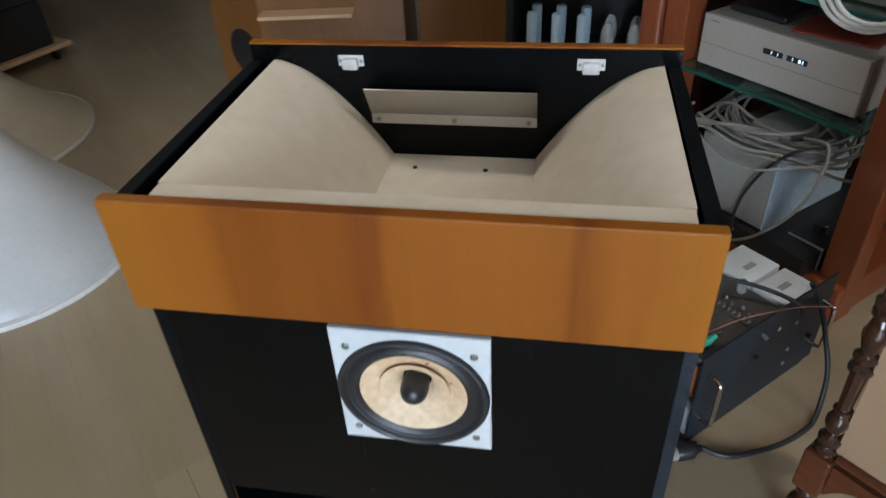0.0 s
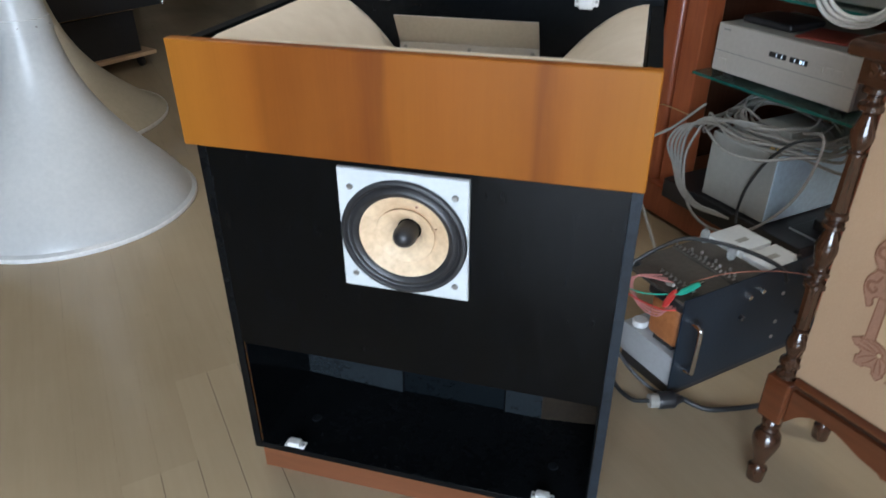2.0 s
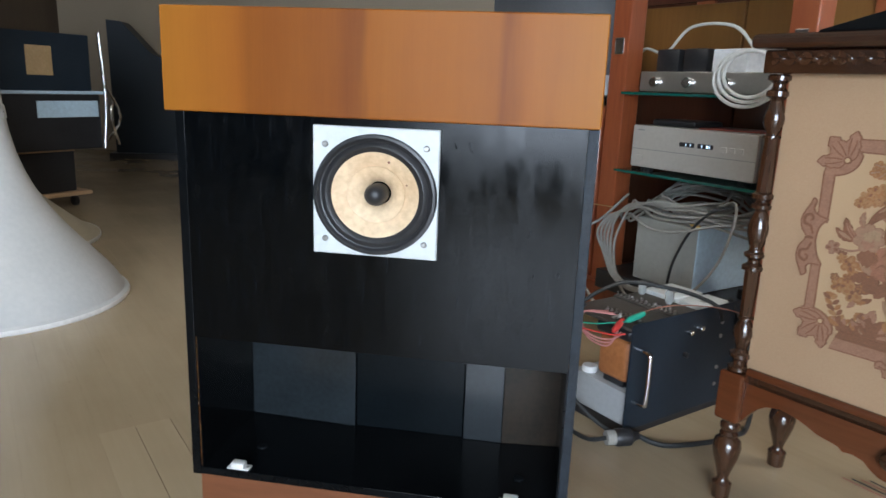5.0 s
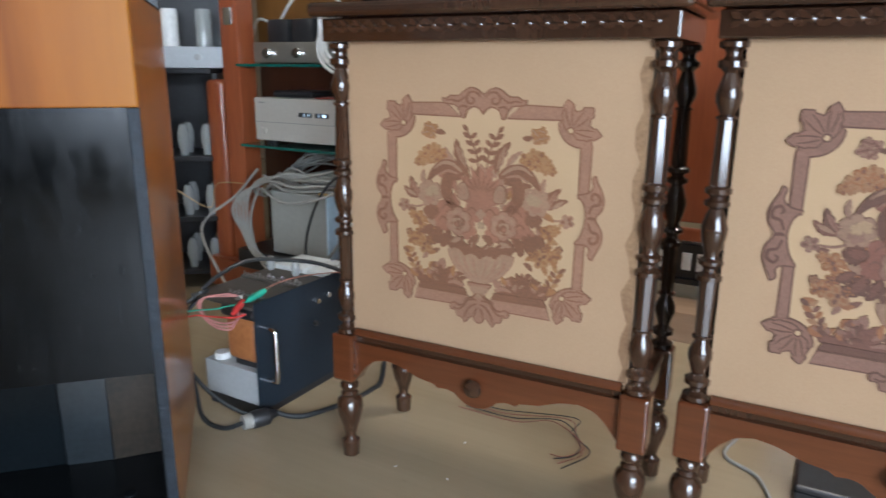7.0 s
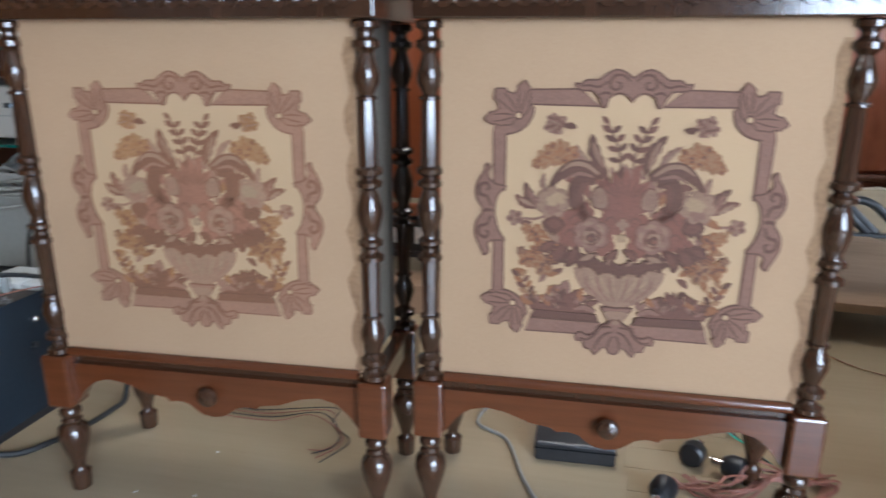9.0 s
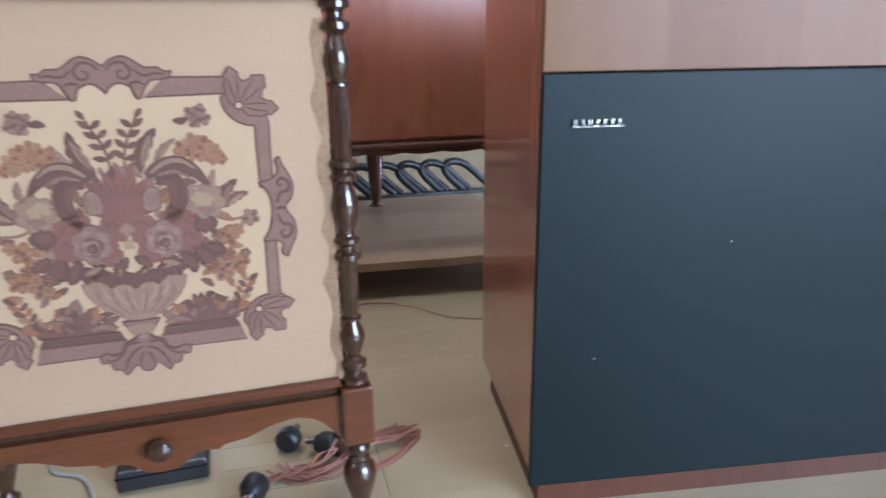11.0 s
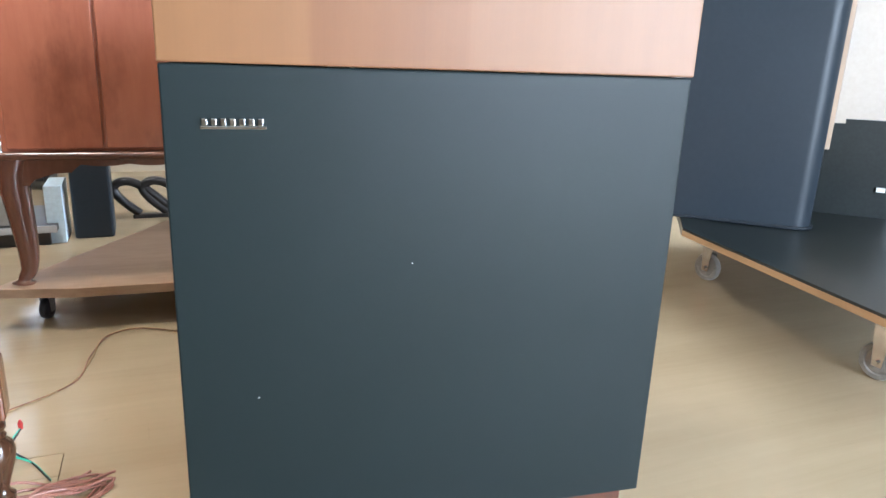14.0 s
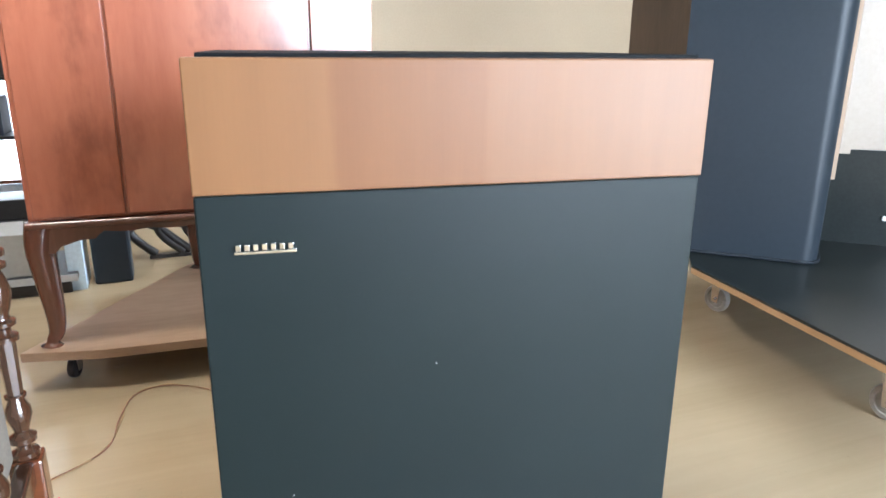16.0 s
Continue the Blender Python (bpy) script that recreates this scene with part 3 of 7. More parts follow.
# ---- floorstanding horn loudspeaker ----
def horn_speaker(label, m, grille):
    sp = thing("horn_loudspeaker", label, "loudspeaker", m, "pair of horn loudspeakers")
    cx = 0.006 if not grille else 0.0
    hw = 0.373
    xl, xr = cx - hw, cx + hw
    # band across the front
    part("front_band", bm_box(-0.386 if grille else -0.38, 0.38, 0.0, 0.020, 0.790, 0.968, 0.0025), VENEER_PALE if grille else VENEER, sp, "cherry veneered front band")
    for s, x0, x1 in ((0, xl, xl + 0.017), (1, xr - 0.017, xr)):
        side = part("side_panel", bm_box(x0, x1, 0.021, 0.505, 0.066, 0.956, 0.001), SIDE if grille else VENEER_SIDE, sp, "glossy red-brown side panel")
        part("worn_edge", bm_box(x0 - (0.0003 if s == 0 else 0.0036), x1 + (0.0036 if s == 0 else 0.0003), 0.0215, 0.487, 0.9562, 0.9605, 0.0008), EDGE, side, "worn black top edge")
        part("front_edge", bm_box(x0, x1, 0.0145, 0.0205, 0.066, 0.789, 0.0008), EDGEB if s else INNER, side, "worn black front edge")
        part("lining", bm_box(x1 + 0.0003 if s == 0 else x0 - 0.0033, x1 + 0.0033 if s == 0 else x0 - 0.0003, 0.0212, 0.4865, 0.0835, 0.9555), INNER, side, "black inner lining")
    zt = 0.966 if grille else 0.988
    back = part("back_panel", bm_box(xl + 0.0005, xr - 0.0005, 0.4875, 0.504, 0.0665, zt, 0.001), INNER, sp, "black inside of the back panel")
    part("top_strip", bm_box(xl, xr, 0.487, 0.505, zt + 0.001, zt + 0.005, 0.001), VENEER, back, "veneered top edge")
    if grille:
        part("lid", bm_box(xl + 0.004, xr - 0.004, 0.024, 0.470, 0.961, 0.974, 0.002), EDGE, sp, "grey-black lid panel")
    part("bottom_board", bm_box(xl + 0.0175, xr - 0.0175, 0.0145, 0.487, 0.067, 0.083, 0.001), INNER, sp, "glossy black bottom board")
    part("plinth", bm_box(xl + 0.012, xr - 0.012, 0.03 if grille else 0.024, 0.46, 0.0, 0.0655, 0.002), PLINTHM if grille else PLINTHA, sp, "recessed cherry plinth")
    # horn flare open at the top
    hx = cx + 0.008

    def wing(s):
        own = bmesh.new()
        prof = []
        n = 18
        for k in range(n + 1):
            a = k / n
            prof.append((0.338 - 0.206 * a, 0.9625 - 0.184 * a ** 1.75))
        rows = []
        for y in (0.060, 0.2, 0.335, 0.4865):
            rows.append([own.verts.new((hx + s * x, y, z)) for x, z in prof])
        for a, c in zip(rows, rows[1:]):
            for k in range(n):
                own.faces.new((a[k], a[k + 1], c[k + 1], c[k]))
        ext = bmesh.ops.extrude_face_region(own, geom=own.faces[:])
        bmesh.ops.translate(own, verts=[q for q in ext["geom"] if isinstance(q, bmesh.types.BMVert)], vec=(0, 0, -0.010))
        bmesh.ops.recalc_face_normals(own, faces=own.faces[:])
        return own
    for s in (-1, 1):
        part("horn_wing", wing(s), PLASTER, sp, "curved cream-painted horn wing", True)
        part("gap_filler", bm_box(*sorted((cx + s * 0.347, cx + s * 0.3515)), 0.022, 0.4865, 0.90, 0.945), INNER, sp, "black gap beside the horn")
    lip = bm_box(hx - 0.337, hx + 0.337, 0.028, 0.0595, 0.935, 0.9625, 0.004)
    part("horn_lip", lip, PLASTER, sp, "cream front lip of the horn")
    part("front_rail", bm_box(cx - 0.3515, cx + 0.3515, 0.0205, 0.0275, 0.79, 0.9575, 0.001), EDGE, sp)
    floor_bm = bm_box(hx - 0.135, hx + 0.135, 0.03, 0.4865, 0.765, 0.781, 0.001)
    throat = part("throat_floor", floor_bm, PLASTER, sp, "cream throat panel with two holes")
    for x in (-0.075, 0.055):
        part("hole", bm_lathe([(0.0045, 0), (0.0045, 0.0015)], 14), BLACKPL, throat, "dark round hole", False, pose(cx + x, 0.436, 0.7810))
    bw = bm_box(cx - 0.160, cx + 0.142, 0.4835, 0.4870, 0.845, 0.864, 0.0008)
    dfl = part("deflector", bw, BRUSHED, sp, "bent brushed metal deflector")
    own = bm_box(cx - 0.160, cx + 0.142, 0, 0.0025, 0, 0.070, 0.0006)
    part("deflector_blade", own, BRUSHED, dfl, "", False, pose(0, 0.4832, 0.8645, 30, 0, 0))
    for x in (-0.147, -0.006, 0.128):
        part("bolt", bm_lathe([(0.0045, 0), (0.0045, 0.002), (0.003, 0.0035), (0.0, 0.0035)], 12), SCREW, dfl, "", True, Matrix.Translation((cx + x, 0.4835, 0.854)) @ FACE)
    def catch(x, flat):
        bm = bm_box(-0.023, 0.023, -0.010, 0.010, 0, 0.003, 0.001)
        bm_box(-0.014, 0.014, -0.013, 0.006, 0.003, 0.016, 0.003, bm)
        mm = Matrix.Translation((x, 0.4870, 0.963)) @ FACE if not flat else pose(x, 0.0272, 0.0835, 0, 0, 0)
        c = part("catch", bm, WHITEP, sp, "white plastic roller catch", True, mm)
        for u in (-0.0185, 0.0185):
            part("catch_screw", bm_lathe([(0.0028, 0.003), (0.0028, 0.0042), (0, 0.0045)], 10), SCREW, c, "", False, pose(u, 0, 0))
    if not grille:
        for x in (-0.181, 0.234):
            catch(x, False)
        for x in (-0.272, 0.275):
            catch(x, True)
            part("pad", bm_lathe([(0.011, 0), (0.010, 0.003), (0, 0.0035)], 16), EDGE, sp, "small round pad", True, pose(x + 0.01, 0.115, 0.0831))
    # front baffle with driver, or the cloth grille
    if grille:
        gr = part("grille", bm_box(-0.385, 0.378, 0.002, 0.0135, 0.062, 0.7885, 0.003), CLOTH, sp, "charcoal cloth grille frame")
        for lx, lz, an in ((-0.2785, 0.3115, 30), (-0.051, 0.511, 100)):
            part("lint_fleck", bm_prism([(-0.0022, 0), (0.001, -0.0004), (0.0022, 0.0003), (0, 0.0006)], 0.0, 0.0006), WHITEP, gr, "tiny white fleck of lint", False, Matrix.Translation((lx, 0.0019, lz)) @ FACE @ Matrix.Rotation(radians(an), 4, 'Z'))
        badge = part("badge", bm_box(0, 0.084, -0.003, 0.0015, 0.0, 0.0035, 0.0005), CHROME, sp, "silver lettered maker's badge", False, pose(-0.338, 0.0, 0.707))
        for k in range(7):
            part("badge_bar", bm_box(0.002 + 0.0118 * k, 0.009 + 0.0118 * k, -0.0025, 0.0015, 0.0045, 0.0135, 0.0008), CHROME, badge)
    else:
        own = bmesh.new()
        ou = [(xl + 0.0175, 0.362), (xr - 0.0175, 0.362), (xr - 0.0175, 0.789), (xl + 0.0175, 0.789)]
        ho = [(-0.088, 0.572), (0.090, 0.572), (0.090, 0.752), (-0.088, 0.752)]
        lp = [[own.verts.new((x, y, z)) for x, z in q] for y, q in ((0.0145, ou), (0.0145, ho), (0.0300, ho), (0.0300, ou))]
        for p, q in zip(lp, lp[1:] + lp[:1]):
            for k in range(4):
                own.faces.new((p[k], p[(k + 1) % 4], q[(k + 1) % 4], q[k]))
        bmesh.ops.recalc_face_normals(own, faces=own.faces[:])
        part("baffle", own, BAFFLE, sp, "black painted front baffle")
        part("slot_top", bm_box(xl + 0.0175, xr - 0.0175, 0.0305, 0.26, 0.360, 0.375), INNER, sp)
        part("driver_chamber", bm_box(-0.15, 0.15, 0.12, 0.13, 0.40, 0.76), INNER, sp)
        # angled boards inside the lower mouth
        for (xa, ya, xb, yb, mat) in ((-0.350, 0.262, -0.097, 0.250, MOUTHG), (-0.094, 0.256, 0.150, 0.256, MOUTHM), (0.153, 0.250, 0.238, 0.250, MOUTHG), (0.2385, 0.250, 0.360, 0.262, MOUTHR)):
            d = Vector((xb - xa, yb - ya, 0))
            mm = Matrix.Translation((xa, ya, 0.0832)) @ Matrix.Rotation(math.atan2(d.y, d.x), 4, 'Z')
            part("mouth_board", bm_box(0, d.length, 0, 0.012, 0, 0.276, 0.001), mat, sp, {MOUTHG: "horn board with its sheen set in grey", MOUTHR: "brown-mottled horn board", MOUTHM: "glossy black horn board"}[mat], False, mm)
        driver(sp)
    return sp


def driver(sp):
    """Full-range driver on a square plate."""
    base = Matrix.Translation((0.006, 0.0142, 0.664)) @ FACE @ Matrix.Diagonal((1.018, 0.974, 1.0, 1.0))
    own = bmesh.new()
    n = 64
    loops = []
    for h, kind in ((0.0, "o"), (0.0072, "o"), (0.009, "i"), (0.009, "c"), (0.0, "c")):
        ring = []
        for k in range(n):
            a = 2 * math.pi * k / n
            c, d = math.cos(a), math.sin(a)
            if kind == "c":
                x, y = 0.0790 * c, 0.0790 * d - 0.004
            else:
                q = max(abs(c), abs(d))
                e = 0.0 if kind == "o" else 0.0018
                x, y = c / q * (0.110 - e), d / q * (0.116 - e)
            ring.append(own.verts.new((x, y, h)))
        loops.append(ring)
    for a, c in zip(loops, loops[1:]):
        for k in range(n):
            own.faces.new((a[k], a[(k + 1) % n], c[(k + 1) % n], c[k]))
    bmesh.ops.recalc_face_normals(own, faces=own.faces[:])
    dv = part("driver", own, PLATE, sp, "square grey-white driver plate", False, base)
    ring = [(0.1085, 0.0092), (0.1085, 0.0125), (0.1065, 0.0155), (0.102, 0.0165), (0.0985, 0.0145), (0.097, 0.0115), (0.0945, 0.0105), (0.091, 0.0135), (0.086, 0.0150), (0.081, 0.0130), (0.0772, 0.0095), (0.0770, 0.004)]
    part("surround", lathe_open(ring, 64), RUBBER, dv, "ribbed black surround", True, pose(0, -0.004, 0.0))
    cone = [(0.0775, 0.0095), (0.066, 0.0035), (0.052, -0.0045), (0.040, -0.012), (0.028, -0.020), (0.021, -0.024)]
    part("cone", lathe_open(cone, 64), CONE, dv, "cream paper cone", True, pose(0, -0.004, 0.0))
    whz = [(0.0215, -0.0225), (0.0265, -0.014), (0.034, -0.006), (0.044, 0.0005), (0.0505, 0.0025), (0.0512, 0.0018), (0.044, -0.0015), (0.034, -0.0085), (0.027, -0.017), (0.0225, -0.0225)]
    part("whizzer", lathe_open(whz, 64), CONE, dv, "small inner whizzer cone", True, pose(0, -0.004, 0.0))
    plug = [(0.0185, -0.0245), (0.0200, -0.008), (0.0202, 0.001), (0.0185, 0.010), (0.0145, 0.0170), (0.008, 0.0210), (0.003, 0.0222), (0, 0.0223)]
    part("phase_plug", bm_lathe(plug, 32), RUBBER, dv, "dark bullet phase plug", True, pose(0, -0.004, 0.0))
    for u in (-0.088, 0.088):
        for w in (-0.088, 0.083):
            part("screw", bm_lathe([(0.0055, 0.009), (0.0055, 0.0108), (0.004, 0.0122), (0, 0.0122)], 14), SCREW, dv, "", True, pose(u, w, 0))
    rnd = random.Random(4)
    for k in range(5):
        a = radians(rnd.uniform(5, 75))
        r = rnd.uniform(0.045, 0.068)
        part("stain", bm_lathe([(rnd.uniform(0.0012, 0.0028), 0.0), (0.001, 0.0006)], 9), BROWNCABLE, dv, "small brown stain", False, pose(r * math.cos(a), r * math.sin(a) - 0.004, 0.0006 + 0.0005 * (r - 0.057) / 0.001))


horn_speaker("cherry-banded black horn loudspeaker with its front grille taken off", pose(0, 0, 0), False)
horn_speaker("cherry-banded horn loudspeaker with a charcoal cloth grille", SB, True)


# ---- turned cabinets with embroidered fronts ----
def ellipse(cx, cy, rx, ry, rot=0, n=14):
    c, s = math.cos(radians(rot)), math.sin(radians(rot))
    return [(cx + rx * math.cos(2 * math.pi * k / n) * c - ry * math.sin(2 * math.pi * k / n) * s, cy + rx * math.cos(2 * math.pi * k / n) * s + ry * math.sin(2 * math.pi * k / n) * c) for k in range(n)]


def leaf(cx, cy, length, width, rot, n=8):
    """A pointed leaf from its base at (cx, cy)."""
    c, s = math.cos(radians(rot)), math.sin(radians(rot))
    up = [(length * k / n, width * math.sin(math.pi * k / n) ** 0.8 / 2) for k in range(n + 1)]
    pts = up + [(x, -y) for x, y in reversed(up[1:-1])]
    return [(cx + x * c - y * s, cy + x * s + y * c) for x, y in pts]


def lobed(cx, cy, r, lobes, rot, depth=0.24):
    """A round flower outline with scalloped petals."""
    n = lobes * 6
    out = []
    for k in range(n):
        a = 2 * math.pi * k / n
        q = r * (1 - depth + depth * abs(math.sin(lobes * a / 2)) ** 0.7)
        out.append((cx + q * math.cos(a + radians(rot)), cy + q * math.sin(a + radians(rot))))
    return out


def frond(cx, cy, length, width, rot, half=0):
    """A curled leaf with a toothed edge; half gives one side of it alone."""
    c, s = math.cos(radians(rot)), math.sin(radians(rot))
    n = 12
    up = [(length * k / n, width * (math.sin(math.pi * k / n) ** 0.7) * (0.5 if k % 3 else 0.36)) for k in range(n + 1)]
    dn = [(x, -y) for x, y in reversed(up[1:-1])]
    if half > 0:
        dn = [(x, 0.08 * width) for x, y in dn]
    if half < 0:
        up = [(x, -0.08 * width * (0 < x < length)) for x, y in up]
    return [(cx + x * c - (y + bend(x, length)) * s, cy + x * s + (y + bend(x, length)) * c) for x, y in up + dn]


def bend(x, length):
    return 0.10 * length * math.sin(math.pi * x / length)


def mirrored(half):
    """A closed outline from its right half, given from the top of the axis to its foot."""
    return half + [(-x, z) for x, z in reversed(half) if abs(x) > 1e-6]


def rounded(poly, n=3):
    """A closed outline with its corners smoothed."""
    p = [Vector((x, y, 0)) for x, y in poly]
    m = len(p)
    out = []
    for k in range(m):
        a, b_, c, d = p[k - 1], p[k], p[(k + 1) % m], p[(k + 2) % m]
        for i in range(n):
            t = i / n
            q = 0.5 * ((2 * b_) + (c - a) * t + (2 * a - 5 * b_ + 4 * c - d) * t * t + (3 * b_ - a - 3 * c + d) * t ** 3)
            out.append((q.x, q.y))
    return out


def inset(poly, d):
    """The outline drawn in by d."""
    m = len(poly)
    area = sum(poly[k - 1][0] * poly[k][1] - poly[k][0] * poly[k - 1][1] for k in range(m))
    s = 1 if area > 0 else -1
    out = []
    for k in range(m):
        (x0, y0), (x, y), (x1, y1) = poly[k - 1], poly[k], poly[(k + 1) % m]
        n = Vector((-(y1 - y0), x1 - x0, 0))
        if n.length > 1e-9:
            n.normalize()
        out.append((x + s * d * n.x, y + s * d * n.y))
    return out


def mm(pts, s=1):
    """Millimetres on the cloth to metres, mirrored where s is -1."""
    return [(s * x / 1000, z / 1000) for x, z in pts]


def embroidery(parent, faded, grow=1.0):
    """Scrolled frame, bowl and flowers in raised stitching on the linen."""
    PA, PB, PC, PD, PE, PF, PR = BROWNSET if faded else PLUMSET
    DK = PE if faded else PB
    GB = PE if faded else PB
    rnd = random.Random(11)

    def put(name, bm, mat, label=""):
        return part(name, bm, mat, parent, label, False, Matrix.Translation((0, -0.001, 0.602 * (1 - grow) + 0.1 * (grow - 1))) @ FACE @ Matrix.Diagonal((grow, grow, 1, 1)))

    def outlined(name, poly, fill, edge, h=0.0012, w=0.0026, label=""):
        """A filled shape with a stitched dark edge."""
        ob = put(name, bm_prism(poly, 0.0002, h), edge, label)
        part("fill", bm_prism(inset(poly, w), 0.0003, h + 0.0007), fill, ob)
        return ob

    def ribbon(pts, r0, taper=0.35):
        line = smooth_path([(x, z, 0) for x, z in pts], 6)
        lo, hi = [], []
        for i, p in enumerate(line):
            d = (line[min(i + 1, len(line) - 1)] - line[max(i - 1, 0)]).normalized()
            nrm = Vector((-d.y, d.x, 0))
            t = i / (len(line) - 1)
            rad = r0 * (taper + (1 - taper) * math.sin(math.pi * min(1, 0.12 + t * 0.88)))
            lo.append(p - nrm * rad)
            hi.append(p + nrm * rad)
        return [(q.x, q.y) for q in lo] + [(q.x, q.y) for q in reversed(hi)]

    def stroke(name, pts, r0, mat, h=0.0024, taper=0.35):
        return put(name, bm_prism(ribbon(pts, r0, taper), 0.0002, h), mat)

    def flower(name, x, z, r, n, rot0, tones, depth=0.36, h=0.0022):
        fl = put(name, bm_prism(lobed(x, z, r, n, rot0, depth), 0.0002, h), tones[0])
        for k in range(n):
            an = radians(rot0 + 360 * (k + 0.5) / n)
            part("petal", bm_prism(leaf(x + 0.22 * r * math.cos(an), z + 0.22 * r * math.sin(an), 0.58 * r, 0.34 * r, math.degrees(an)), 0.0003, h + 0.0005), tones[1 + k % (len(tones) - 1)], fl)
        part("eye", bm_prism(ellipse(x, z, 0.2 * r, 0.2 * r, 0, 8), 0.0003, h + 0.0009), tones[-1], fl)

    def plume(name, x, z, ln, wd, rot0, outer, inner, h=0.0024, vein=None):
        lf = put(name, bm_prism(frond(x, z, ln, wd, rot0), 0.0002, h), outer)
        c, s_ = math.cos(radians(rot0)), math.sin(radians(rot0))
        part("leaf_shade", bm_prism(leaf(x + 0.12 * ln * c, z + 0.12 * ln * s_, ln * 0.72, wd * 0.46, rot0 + 5), 0.0003, h + 0.0006), inner, lf)
        if vein:
            part("vein", bm_prism(leaf(x + 0.1 * ln * c, z + 0.1 * ln * s_, ln * 0.7, wd * 0.10, rot0 + 4), 0.0003, h + 0.0010), vein, lf)

    # the paler field inside the frame
    half = mm([(0, 771), (17, 781), (31, 776), (40, 762), (140, 763), (150, 740), (180, 722), (180, 635), (193, 621), (196, 600), (190, 574), (180, 556), (178, 475), (148, 460), (131, 428), (0, 426)])
    put("inner_field", bm_prism(mirrored(half), -0.0005, 0.0001), LINEN2, "paler linen inside the stitched frame")
    for s in (-1, 1):
        def q(pts):
            return mm(pts, s)

        def rot(a):
            return a if s > 0 else 180 - a
        # straight bars
        outlined("frame_bar", q([(44, 763), (146, 764), (152, 788), (74, 790)]), PA, DK, label="embroidered frame bar")
        outlined("frame_bar", q([(18, 403), (142, 402), (134, 428), (24, 427)]), PA, DK, label="embroidered frame bar")
        outlined("frame_bar", q([(180, 632), (200, 636), (202, 724), (180, 724)]), PA, DK, label="embroidered frame bar")
        outlined("frame_bar", q([(178, 470), (198, 468), (198, 556), (180, 558)]), PA, DK, label="embroidered frame bar")
        # side scroll, bowed outwards, with two curls
        side = rounded(q([(178, 553), (196, 552), (205, 546), (203, 533), (212, 526), (216, 534), (222, 546), (228, 562), (226, 582), (217, 596), (216, 604), (225, 616), (228, 634), (222, 652), (215, 664), (211, 676), (203, 670), (206, 656), (196, 645), (178, 640), (190, 626), (195, 601), (189, 572)]))
        sd = outlined("side_scroll", side, PA, DK, 0.0022, label="scalloped side scroll")
        for flip in (-1, 1):
            pts = [(202, 601 + flip * 8), (208, 601 + flip * 22), (219, 601 + flip * 26), (220, 601 + flip * 38), (210, 601 + flip * 44), (205, 601 + flip * 36), (210, 601 + flip * 32)]
            part("curl", bm_prism(ribbon(q(pts), 0.0026, 0.5), 0.0004, 0.0036), DK, sd)
        part("curl", bm_prism(ribbon(q([(200, 601), (208, 602), (216, 600)]), 0.0028, 0.6), 0.0004, 0.0037), DK, sd)
        # corners: bowed band, boss and a fan of three leaves
        for cz, sz, zb in ((760, 1, 749), (431, -1, 450)):
            ang = np.linspace(0, math.pi / 2, 9)
            arc_o = [(182 - 43 * math.cos(t), cz - sz * 41 * math.sin(t)) for t in ang]
            arc_i = [(x, cz + sz * dz) for x, dz in ((202, -38), (197, -14), (180, 4), (160, 19), (151, 28), (143, 4))]
            outlined("corner_curve", q(arc_o + arc_i), PA, DK, 0.0016)
            for k, (da, ln, wd) in enumerate(((54, 52, 29), (-52, 53, 29), (2, 53, 34))):
                base = 45 + da if sz > 0 else -45 - da
                fan = [(1.02, 0.0), (0.90, 0.22), (0.80, 0.38), (0.71, 0.34), (0.54, 0.50), (0.44, 0.45), (0.22, 0.47), (-0.04, 0.16)]
                pts = [(ln * a, wd * b_) for a, b_ in fan] + [(ln * a, -wd * b_) for a, b_ in reversed(fan[1:-1])]
                c, s_ = math.cos(radians(base)), math.sin(radians(base))
                lf = outlined("corner_leaf", rounded(q([(163 + x * c - y * s_, zb + x * s_ + y * c) for x, y in pts]), 2), PA, DK, 0.0026 + 0.0002 * k, 0.0022, "broad corner leaf")
                for off in (-0.16, 0.16):
                    vein = [(0.16 * ln, off * wd * 0.4), (0.45 * ln, off * wd), (0.74 * ln, off * wd * 1.1)]
                    part("vein", bm_prism(ribbon(q([(163 + x * c - y * s_, zb + x * s_ + y * c) for x, y in vein]), 0.0012, 0.5), 0.0005, 0.0042), DK, lf)
            put("corner_boss", bm_prism(ellipse(s * 0.163, zb / 1000, 0.0068, 0.0068), 0.0002, 0.0044), DK)
            put("corner_boss", bm_prism(ellipse(s * 0.163, zb / 1000, 0.0040, 0.0040), 0.0002, 0.0050), LINEN2)
    # crest and foot across the axis
    crest = mirrored(mm([(0, 806), (9, 813), (24, 818), (38, 812), (50, 803), (66, 803), (74, 797), (83, 798), (80, 788), (68, 785), (56, 784), (48, 774), (42, 762), (35, 763), (31, 776), (17, 782), (6, 777), (0, 769)]))
    cr = outlined("crest", rounded(crest, 2), PA, DK, 0.0030, label="scrolled crest of the frame")
    foot = mirrored(mm([(0, 454), (25, 454), (20, 444), (12, 437), (14, 426), (28, 420), (31, 410), (42, 404), (52, 409), (62, 404), (60, 392), (50, 392), (46, 380), (36, 379), (30, 369), (22, 376), (14, 384), (8, 375), (0, 372)]))
    ft = outlined("foot_cartouche", rounded(foot, 2), PA, DK, 0.0030, label="scrolled foot of the frame")
